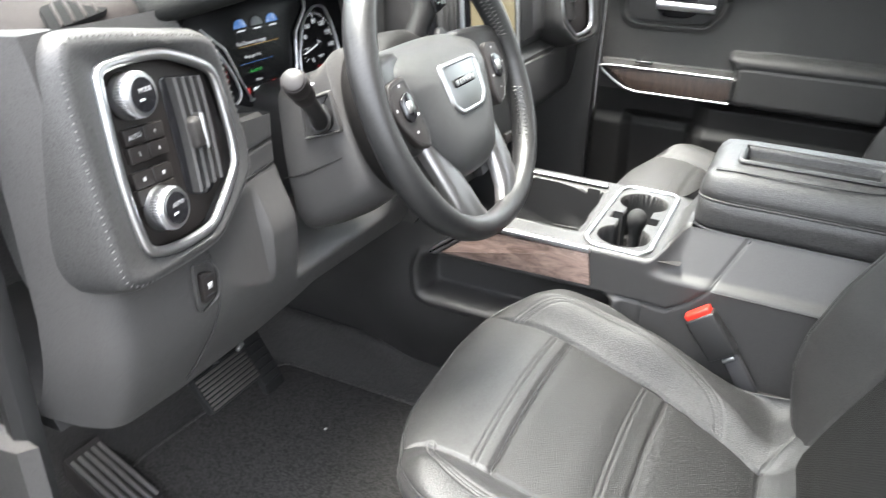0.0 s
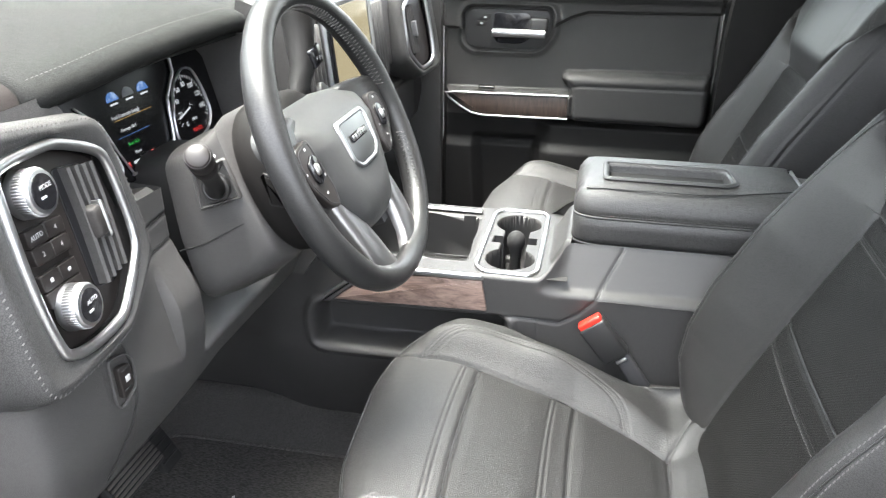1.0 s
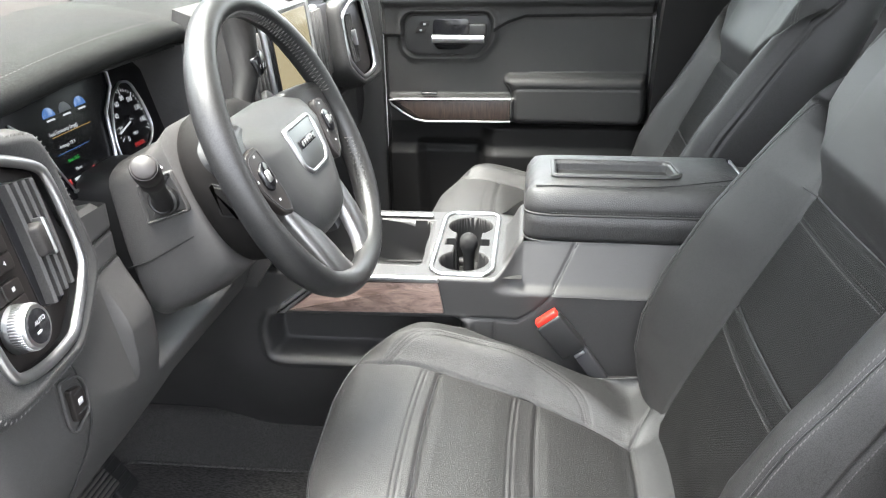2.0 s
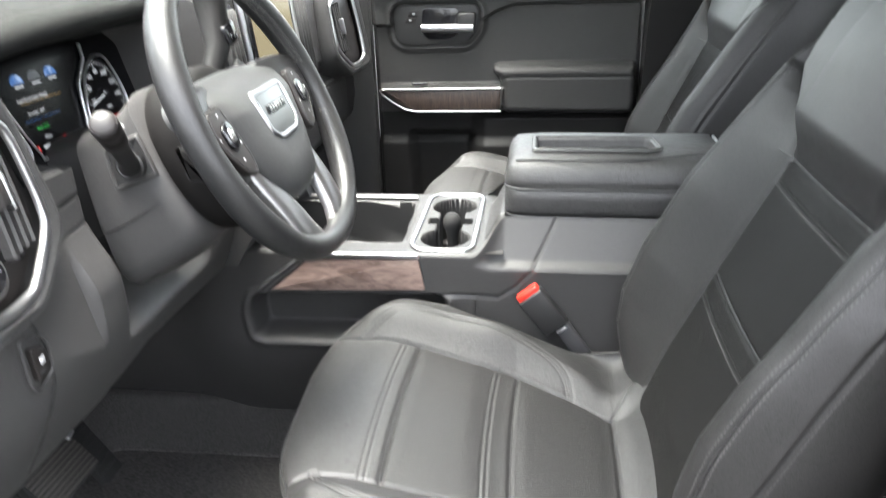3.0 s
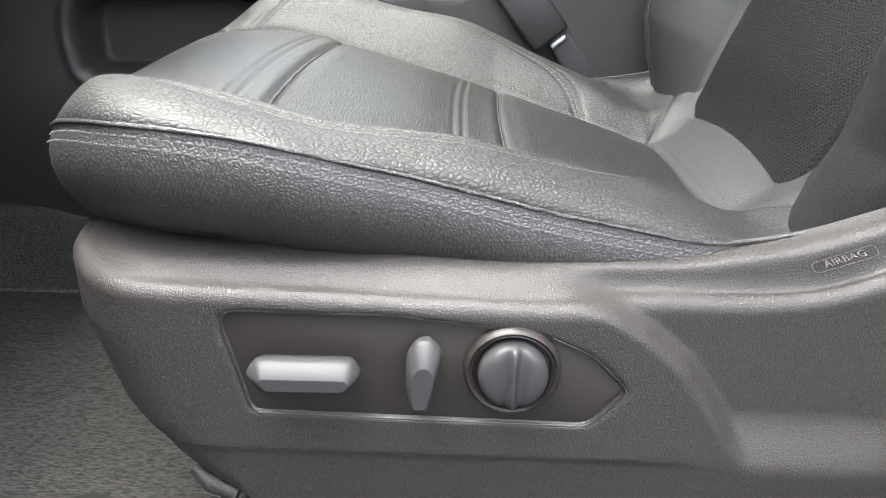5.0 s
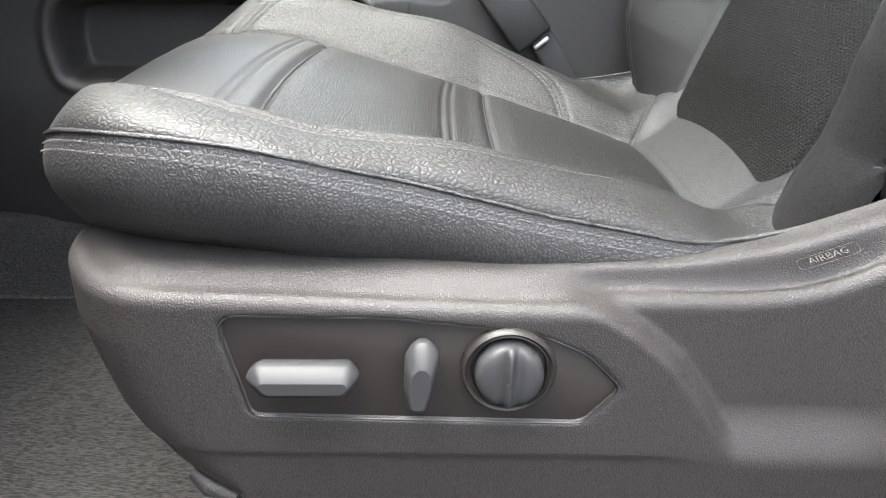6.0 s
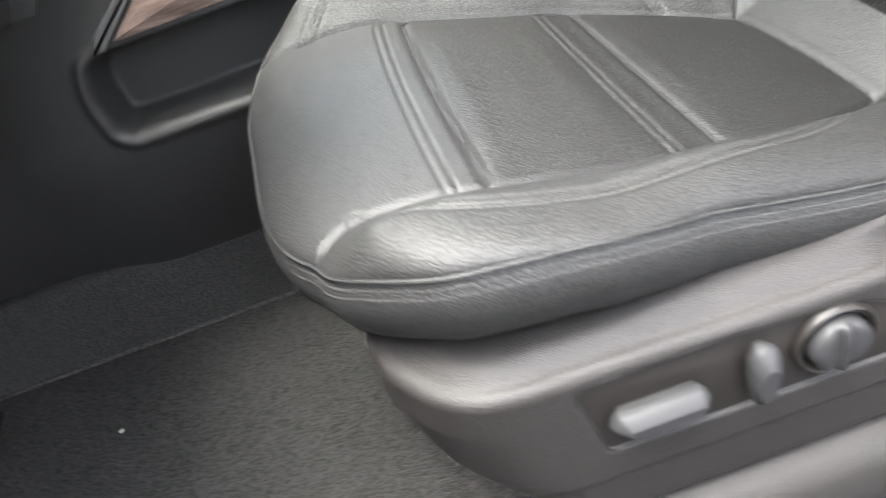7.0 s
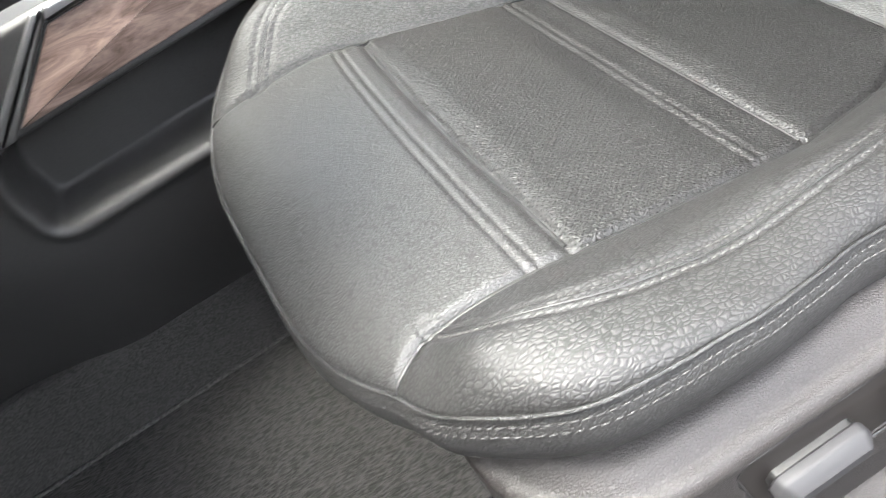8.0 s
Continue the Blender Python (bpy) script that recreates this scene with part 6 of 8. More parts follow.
top_rows = []
ty = np.linspace(-0.15, 2 * MID + 0.15, 90)
for x, z in ((-0.90, 0.925), (-0.70, 0.915), (-0.50, 0.895), (-0.40, 0.880), (-0.33, 0.866), (-0.30, 0.858), (-0.285, 0.848), (-0.282, 0.835)):
    top_rows.append([(x, y, z - corner_drop(y)) for y in ty])
top_me = mesh_of("dash_top", [p for r in top_rows for p in r], grid_faces(len(top_rows), len(ty), flip=True), [DASH_TOP])
dash_top = part("dash_top", top_me, DASH_TOP, dash, "soft dark dash top below the windscreen")
SLOT = material("black_slot", (0.002, 0.002, 0.002), 0.9, 0.0, 0.1)
corner_rows = []
cy = np.linspace(-0.15, 0.046, 40)
for x, z in ((-0.50, 0.896), (-0.40, 0.882), (-0.365, 0.8755), (-0.33, 0.869), (-0.312, 0.8645), (-0.30, 0.861), (-0.290, 0.8555), (-0.283, 0.848), (-0.2795, 0.838)):
    corner_rows.append([(x, y, z - corner_drop(y)) for y in cy])
part("corner_skin", mesh_of("corner_skin", [p for r in corner_rows for p in r], grid_faces(len(corner_rows), len(cy), flip=True), [PAD_TOP]), PAD_TOP, dash_top, "grey skin round the demister outlet")
grille_at = lambda a, b, h: tuple(Vector((-0.296, -0.013, 0.8455)) + Vector((-0.030, 0.090, 0.006)).normalized() * a + Vector((0.065, -0.038, -0.014)).normalized() * b + Vector((0.18, 0.0, 0.98)) * h)
grille = part("demister_grille", plate("demister_grille", smooth_poly([(-0.044, -0.032), (0.050, -0.034), (0.044, 0.030), (-0.042, 0.028)], 0.008, 4), grille_at, 0.0045, SLOT, 0.001), SLOT, dash_top, "black side demister grille")
for k in range(4):
    part("grille_slat", rbox_on(grille_at, (0.0048, 0.056, 0.003), (-0.026 + 0.018 * k, -0.001, 0.0046)), PAD_TOP, grille)

# raised pad on the dash top ahead of the instruments
pad_top = smooth_poly([(-0.80, 0.38), (-0.56, 0.355), (-0.49, 0.337), (-0.41, 0.298), (-0.385, 0.345), (-0.40, 0.42), (-0.45, 0.52), (-0.60, 0.62), (-0.80, 0.62)], 0.03, 4)
part("top_pad", plate("top_pad", pad_top, lambda u, v, h: (u, v, 0.874 - 0.10 * (u + 0.36) + h), 0.016, PAD_TOP, 0.006), PAD_TOP, dash_top, "raised dark brown pad on the dash top")
# instrument hood
hood = []
for y, zf, xf, dropx in ((0.050, 0.842, -0.275, 0.02), (0.058, 0.847, -0.268, 0.0), (0.12, 0.852, -0.265, 0.0), (0.2, 0.859, -0.263, 0.0), (0.3, 0.864, -0.262, 0.0), (0.40, 0.866, -0.262, 0.0), (0.455, 0.866, -0.263, 0.0), (0.478, 0.862, -0.267, 0.0), (0.489, 0.852, -0.275, 0.0), (0.494, 0.835, -0.285, 0.0)):
    k = 1.0 if y < 0.47 else max(0.2, (0.50 - y) / 0.03)
    hood.append([(-0.56, y, 0.905), (-0.45, y, 0.898), (-0.36, y, zf + 0.026 * k), (-0.30, y, zf + 0.015 * k), (xf - 0.012, y, zf + 0.006 * k), (xf - 0.003, y, zf), (xf, y, zf - 0.008), (xf - 0.003, y, zf - 0.018), (xf - 0.012, y, zf - 0.023), (-0.30, y, zf - 0.026), (-0.345, y, zf - 0.03), (-0.45, y, zf - 0.02)])
hood_me = loft("instrument_hood", hood, DASH_TOP, angle=60)
hood_part = part("instrument_hood", hood_me, DASH_TOP, dash, "stitched leather hood over the instruments")
ln = [(-0.281, y, z + 0.0095) for y, z in ((0.062, 0.848), (0.12, 0.852), (0.2, 0.859), (0.3, 0.864), (0.40, 0.866), (0.46, 0.866))]
part("hood_stitching", stitches("hood_stitching", [tuple(p) for p in curve(ln, 8)], lambda p: (p, (0.3, 0, 1)), DARK_THREAD, 0.0045, 0.002, 0.0006), DARK_THREAD, hood_part)
for name, y0, y1, xa in (("binnacle_side", 0.470, 0.492, -0.272), ("binnacle_side", 0.040, 0.062, -0.325)):
    part(name, loft(name, [[(xa, y0, z), (xa, y1, z), (-0.40, y1, z), (-0.40, y0, z)] for z in (0.66, 0.74, 0.838)], DASH), DASH, dash)
part("binnacle_sill", loft("binnacle_sill", [[(xs, y, 0.668), (xs - 0.002, y, zs - 0.006), (xs - 0.014, y, zs), (-0.345, y, 0.689), (-0.345, y, 0.65)] for y, xs, zs in ((0.06, -0.258, 0.708), (0.194, -0.258, 0.708), (0.206, -0.298, 0.689), (0.48, -0.298, 0.689))], DASH), DASH, dash)

# instrument cluster
CL_T = radians(14)


def on_cluster(u, v, h):
    return (-0.318 - math.sin(CL_T) * (v - 0.70) + math.cos(CL_T) * h, 0.262 + u, v + math.sin(CL_T) * h)


cluster = part("instrument_display", plate("instrument_display", smooth_poly([(-0.205, 0.697), (0.215, 0.697), (0.215, 0.80), (0.17, 0.838), (-0.16, 0.838), (-0.205, 0.80)], 0.02, 4), on_cluster, 0.004, DISPLAY, 0.001), DISPLAY, dash, "black glass instrument cluster with lit gauges")
LIT_WHITE, LIT_BLUE, LIT_GREEN, LIT_RED, LIT_AMBER = glow("lit_white", (0.8, 0.85, 0.9), 0.045), glow("lit_blue", (0.12, 0.30, 0.75), 0.035), glow("lit_green", (0.05, 0.7, 0.12), 0.035), glow("lit_red", (0.8, 0.04, 0.04), 0.04), glow("lit_amber", (0.7, 0.45, 0.15), 0.035)
for sgn in (-1, 1):
    cu, cv = 0.020 + 0.116 * sgn, 0.749
    outer = [(cu + sgn * a, cv + b) for a, b in smooth_poly([(-0.024, 0.036), (0.009, 0.051), (0.032, 0.0465), (0.044, 0.016), (0.0466, -0.019), (0.029, -0.037), (0.0015, -0.0455), (-0.033, -0.0485), (-0.056, -0.037), (-0.051, -0.009)], 0.018, 4)]
    part("gauge_ring", ring_plate("gauge_ring", outer, inset_poly(outer, 0.003), lambda u, v, h: on_cluster(u, v, h + 0.004), 0.003, CHROME), CHROME, cluster, "thin chrome gauge ring")
    for q in range(31):
        a = radians(210 - q * 8)
        big = q % 5 == 0
        r0, r1 = 0.037 - (0.003 if big else 0), 0.041
        m = lambda x, y, h, a=a: on_cluster(cu + math.cos(a) * y - math.sin(a) * x, cv + math.sin(a) * y + math.cos(a) * x, h)
        part("gauge_tick", rbox_on(m, (0.0009 if big else 0.0005, r1 - r0, 0.0004), (0, (r0 + r1) / 2, 0.0044)), LIT_RED if (sgn < 0 and q > 25) else LIT_WHITE, cluster)
    if sgn > 0:
        for q, tx in enumerate(("0", "20", "40", "60", "80", "100", "120", "140")):
            a = radians(226 - q * 34)
            part("gauge_number", text_mesh(tx, 0.0095, lambda x, y, h, a=a: on_cluster(cu + math.cos(a) * 0.029 + x, cv + math.sin(a) * 0.029 + y, h + 0.0043), LIT_WHITE), LIT_WHITE, cluster)
        part("gauge_number", text_mesh("MPH", 0.006, lambda x, y, h: on_cluster(cu + x, cv - 0.018 + y, h + 0.0043), LIT_WHITE), LIT_WHITE, cluster)
        part("gear_letters", text_mesh("PRNDL", 0.008, lambda x, y, h: on_cluster(cu + x, cv - 0.032 + y, h + 0.0043), LIT_RED), LIT_RED, cluster)
    else:
        for q in range(9):
            a = radians(210 - q * 30)
            part("gauge_number", text_mesh(str(q), 0.0095, lambda x, y, h, a=a: on_cluster(cu + math.cos(a) * 0.030 + x, cv + math.sin(a) * 0.030 + y, h + 0.0043), LIT_WHITE), LIT_WHITE, cluster)
    na = radians(194)
    nm = lambda x, y, h, na=na: on_cluster(cu + math.cos(na) * y - math.sin(na) * x, cv + math.sin(na) * y + math.cos(na) * x, h)
    part("gauge_needle", rbox_on(nm, (0.0024, 0.042, 0.001), (0, 0.019, 0.0075)), LIT_WHITE, cluster, "pale gauge needle")
    part("needle_hub", lathe([(0.007, 0.003), (0.007, 0.008), (0.0, 0.009)], lambda x, y, h: on_cluster(cu + x, cv + y, h), 20), GLOSS, cluster)
# chrome divider and the trip display between the gauges
div = [(0.064, 0.705), (0.076, 0.735), (0.081, 0.752), (0.087, 0.770), (0.118, 0.797), (0.122, 0.815)]
part("cluster_divider", tube("cluster_divider", [on_cluster(u, v, 0.007) for u, v in div], 0.0024, CHROME, 8), CHROME, cluster, "chrome divider bar")
part("cluster_divider", tube("cluster_divider", [on_cluster(0.036 - u, v, 0.006) for u, v in div[:5]], 0.0013, CHROME, 8), CHROME, cluster, "chrome divider bar")
part("cluster_divider", tube("cluster_divider", [on_cluster(u, 0.705, 0.006) for u in (-0.03, 0.064)], 0.0018, CHROME, 8), CHROME, cluster, "chrome divider bar")
for u, mt in ((-0.013, LIT_BLUE), (0.018, material("grey_dial", (0.05, 0.055, 0.065), 0.3)), (0.049, LIT_BLUE)):
    half = [(u + 0.0115 * math.cos(a), 0.7895 + 0.0105 * math.sin(a)) for a in np.linspace(0, math.pi, 13)]
    part("mini_gauge", plate("mini_gauge", half, lambda a, b, h: on_cluster(a, b, h + 0.004), 0.0006, mt, 0.0001), mt, cluster, "small half-round gauge on the display")
    part("mini_print", rbox_on(on_cluster, (0.015, 0.0022, 0.0003), (u, 0.786, 0.0045)), LIT_WHITE, cluster)
for tx, u, v, sz, mt in (("Fuel Economy (mpg)", -0.027, 0.7715, 0.0066, LIT_WHITE), ("Average 18.4", -0.0196, 0.7555, 0.0058, LIT_WHITE), ("Best 31.5", -0.0156, 0.738, 0.0058, LIT_GREEN), ("Menu", -0.009, 0.7265, 0.0054, LIT_WHITE)):
    part("display_text", text_mesh(tx, sz, lambda x, y, h, u=u, v=v: on_cluster(u + x, v + y, h + 0.0043), mt, "LEFT"), mt, cluster)
part("display_text", rbox_on(on_cluster, (0.025, 0.0036, 0.0003), (-0.006, 0.7165, 0.0045)), LIT_WHITE, cluster)
part("display_line", rbox_on(on_cluster, (0.077, 0.0007, 0.0003), (0.014, 0.7675, 0.0045)), LIT_AMBER, cluster)
part("display_line", rbox_on(on_cluster, (0.064, 0.0005, 0.0003), (0.003, 0.748, 0.0045)), LIT_BLUE, cluster)
part("warning_light", rbox_on(on_cluster, (0.006, 0.007, 0.0003), (-0.0285, 0.7165, 0.0045)), LIT_RED, cluster)
part("warning_light", rbox_on(on_cluster, (0.005, 0.006, 0.0003), (0.0235, 0.718, 0.0045)), LIT_RED, cluster)

# centre stack: touch screen, upright vents, lower panel
stack = part("center_panel", loft("center_panel", [[(-0.23, y, 0.44), (-0.192, y, 0.50), (-0.200, y, 0.66), (-0.222, y, 0.85), (-0.30, y, 0.88), (-0.40, y, 0.44)] for y in (0.515, 0.85)], DASH), DASH, dash, "dark centre stack")
scr = lambda u, v, h: (-0.208 - 0.10 * (v - 0.70) + h, u - 0.07, v + 0.02)
SCREEN = glow("lit_map_screen", (0.52, 0.44, 0.26), 0.05)
part("touch_screen", plate("touch_screen", smooth_poly([(0.690, 0.664), (0.905, 0.664), (0.905, 0.842), (0.690, 0.842)], 0.01, 4), scr, 0.018, GLOSS, 0.003), GLOSS, stack, "black-framed touch screen")
part("screen_picture", plate("screen_picture", smooth_poly([(0.705, 0.690), (0.893, 0.690), (0.893, 0.833), (0.705, 0.833)], 0.003, 2), lambda u, v, h: scr(u, v, h + 0.018), 0.0006, SCREEN, 0.0002), SCREEN, stack, "pale map picture on the screen")
for k in range(6):
    part("screen_icon", rbox((0.0006, 0.012, 0.008), scr(0.715 + 0.03 * k, 0.678, 0.0186), 0.0002, 1), WHITE_MARK, stack)
part("screen_trim", tube("screen_trim", [scr(0.676, v, 0.014) for v in (0.655, 0.70, 0.78, 0.845)], 0.006, CHROME, 8), CHROME, stack, "chrome screen edge")
part("screen_trim", tube("screen_trim", [scr(0.914, v, 0.014) for v in (0.655, 0.70, 0.78, 0.845)], 0.006, SATIN, 8), SATIN, stack, "satin screen edge")
for y0 in (0.562, 0.90):
    cv_ = part("center_vent", rbox((0.02, 0.08, 0.16), (-0.212, y0 - 0.005, 0.765), 0.008, 2, (0, -6, 0)), GLOSS, stack, "black upright centre vent")
    for k in range(4):
        part("vent_slat", rbox((0.014, 0.0035, 0.145), (-0.201, y0 - 0.029 + 0.016 * k, 0.765), 0.001, 1, (0, -6, 0)), DASH, cv_)
for k in range(5):
    part("stack_switch", rbox((0.012, 0.036, 0.020), (-0.188, 0.620 + 0.05 * k, 0.515), 0.003, 2, (0, -10, 0)), SATIN if k % 2 else SWITCH_BASE, stack, "silver and black climate switch")

# passenger side: upper and lower glove boxes
pas = part("passenger_panel", loft("passenger_panel", [[(-0.42, y, 0.44), (-0.31, y, 0.435), (-0.275, y, 0.47), (-0.262, y, 0.53), (-0.266, y, 0.605), (-0.292, y, 0.622), (-0.278, y, 0.64), (-0.272, y, 0.70), (-0.282, y, 0.80), (-0.31, y, 0.852), (-0.42, y, 0.86)] for y in (0.86, 1.0, 1.2, 1.45, 1.53)], DASH_LEATHER, angle=50), DASH_LEATHER, dash, "padded passenger side of the dashboard")
upper_o = smooth_poly([(0.945, 0.660), (1.285, 0.655), (1.30, 0.70), (1.29, 0.815), (0.945, 0.825)], 0.012, 4)
upper = part("glovebox_door", plate("glovebox_door", upper_o, lambda u, v, h: (-0.279 - 0.11 * max(0, v - 0.70) + h, u, v), 0.010, DASH, 0.004), DASH, pas, "upper glove box door")
part("glovebox_handle", plate("glovebox_handle", smooth_poly([(1.255, 0.665), (1.275, 0.70), (1.275, 0.728), (1.262, 0.728), (1.25, 0.70), (1.24, 0.672)], 0.004, 3), lambda u, v, h: (-0.270 + h, u, v), 0.006, CONSOLE, 0.002), CONSOLE, upper)
lower_o = smooth_poly([(0.94, 0.485), (1.40, 0.485), (1.40, 0.595), (0.94, 0.598)], 0.02, 4)
part("glovebox_door", plate("glovebox_door", lower_o, lambda u, v, h: (-0.272 + h, u, v), 0.012, DASH, 0.004), DASH, pas, "lower glove box door")

# ---- steering wheel and column ----
WA = radians(23.6)
WC = Vector((-0.060, 0.299, 0.747))
W_N = Vector((math.cos(WA), 0, math.sin(WA)))
W_V = Vector((-math.sin(WA), 0, math.cos(WA)))


def on_wheel(u, v, h):
    p = WC + Vector((0, 1, 0)) * u + W_V * v + W_N * h
    return (p.x, p.y, p.z)


wheel = empty("steering_wheel", tuple(WC), "black leather steering wheel with silver lower spokes", "steering wheel")
RIM_R = 0.1750
loops = []
for i in range(97):
    a = 2 * math.pi * i / 96
    fat = 0.0148 + 0.0018 * math.exp(-((math.degrees(a) % 180 - 30) / 22) ** 2) + 0.002 * math.exp(-((math.degrees(a) % 180 - 150) / 22) ** 2)
    flat = 0.006 * math.exp(-((math.degrees(a) - 270) / 30) ** 2)
    lp = []
    for j in range(20):
        b = 2 * math.pi * j / 20
        r = RIM_R - flat + math.cos(b) * fat
        # shallow rings where the leather pieces meet
        groove = sum(math.exp(-((math.degrees(a) - g) / 0.6) ** 2) for g in (52, 128, 232, 308, 350, 190)) * 0.0012
        r -= math.cos(b) * groove
        lp.append(on_wheel(math.cos(a) * r, math.sin(a) * r, math.sin(b) * (fat * 1.05 - groove)))
    loops.append(lp)
rim_me = loft("rim", loops, BACK_LEATHER, caps=False, angle=80)
RIM_LEATHER = leather("wheel_leather", (0.0115, 0.0116, 0.0115), 0.38, 520, 0.12, 0.36, (1, 1, 1), 0.8, 0.02)
rim_me.materials.clear()
rim_me.materials.append(RIM_LEATHER)
RIM_THREAD = material("pale_thread", (0.13, 0.127, 0.12), 0.8)
rim = part("rim", rim_me, RIM_LEATHER, wheel, "smooth black leather rim")
for a0, a1 in ((12, 168), (-44, -12), (192, 224)):
    zz = []
    for q in range(int((a1 - a0) * 1.0)):
        a = radians(a0 + q)
        b = math.pi - 0.30 + (0.34 if q % 2 else -0.34)
        fat = 0.0152 + 0.0018 * math.exp(-((math.degrees(a) % 180 - 30) / 22) ** 2) + 0.002 * math.exp(-((math.degrees(a) % 180 - 150) / 22) ** 2)
        r = RIM_R + math.cos(b) * fat
        zz.append(on_wheel(math.cos(a) * r, math.sin(a) * r, math.sin(b) * fat * 1.05))
    part("rim_stitching", tube("rim_stitching", zz, 0.0007, RIM_THREAD, 5), RIM_THREAD, rim, "pale cross stitching")

# airbag pad, a shield with soft edges, a little below the rim's plane
pad_half = [(0.0, 0.066), (0.045, 0.065), (0.085, 0.060), (0.107, 0.050), (0.112, 0.036), (0.103, 0.014), (0.093, -0.019), (0.086, -0.045), (0.071, -0.075), (0.054, -0.096), (0.026, -0.106)]
pad_o = smooth_poly(pad_half + [(-u, v) for u, v in pad_half[:0:-1]], 0.016, 4)


def pad_loop(ins):
    k = 1 - max(0.0, ins - 0.010) / 0.085
    return [(u * k, v * k) for u, v in inset_poly(pad_o, min(ins, 0.010))]


loops = []
for h, ins in ((-0.055, -0.002), (-0.022, 0.0), (-0.012, 0.001), (-0.005, 0.004), (0.001, 0.010), (0.005, 0.018), (0.0085, 0.03), (0.0105, 0.045)):
    loops.append([on_wheel(u, v, h - 0.45 * max(0, v - 0.015) * (1 if h > -0.03 else 0.3)) for u, v in pad_loop(ins)])
PAD = plastic("airbag_vinyl", (0.028, 0.0285, 0.028), 0.48, 900, 0.3)
pad = part("airbag_pad", loft("airbag_pad", loops, PAD, angle=60), PAD, wheel, "grained airbag cover")
badge_o = smooth_poly([(-0.031, 0.026), (0.031, 0.026), (0.0345, 0.018), (0.032, -0.016), (0.020, -0.0265), (-0.020, -0.0265), (-0.032, -0.016), (-0.0345, 0.018)], 0.006, 4)
bput = lambda u, v, h: on_wheel(u * 1.40 + 0.004, v * 1.20 - 0.002, h + 0.0092 - 0.2 * max(0, v - 0.012))
part("badge_ring", ring_plate("badge_ring", badge_o, inset_poly(badge_o, 0.0050), bput, 0.004, CHROME), CHROME, pad, "bright chrome badge frame")
BADGE = metal("dark_satin_metal", (0.20, 0.20, 0.20), 0.35)
badge = part("badge_plate", plate("badge_plate", inset_poly(badge_o, 0.003), bput, 0.0025, BADGE, 0.0008), BADGE, pad, "dark satin badge plate")
part("badge_bar", rbox_on(lambda x, y, h: bput(x, y, h), (0.036, 0.0085, 0.0012), (0.0, 0.004, 0.003)), GLOSS, badge)
for k in range(6):
    part("badge_mark", rbox_on(lambda x, y, h: bput(x, y, h), (0.0036, 0.0055, 0.0006), (-0.0145 + 0.0058 * k, 0.004, 0.0038)), SATIN, badge)
for k in range(3):
    part("airbag_mark", rbox_on(lambda x, y, h: on_wheel(x, y, h), (0.003, 0.0045, 0.0003), (-0.0045 + 0.0045 * k, -0.038, 0.0085)), CONSOLE, pad)

SPOKE_METAL = metal("satin_spoke_metal", (0.21, 0.206, 0.202), 0.38)
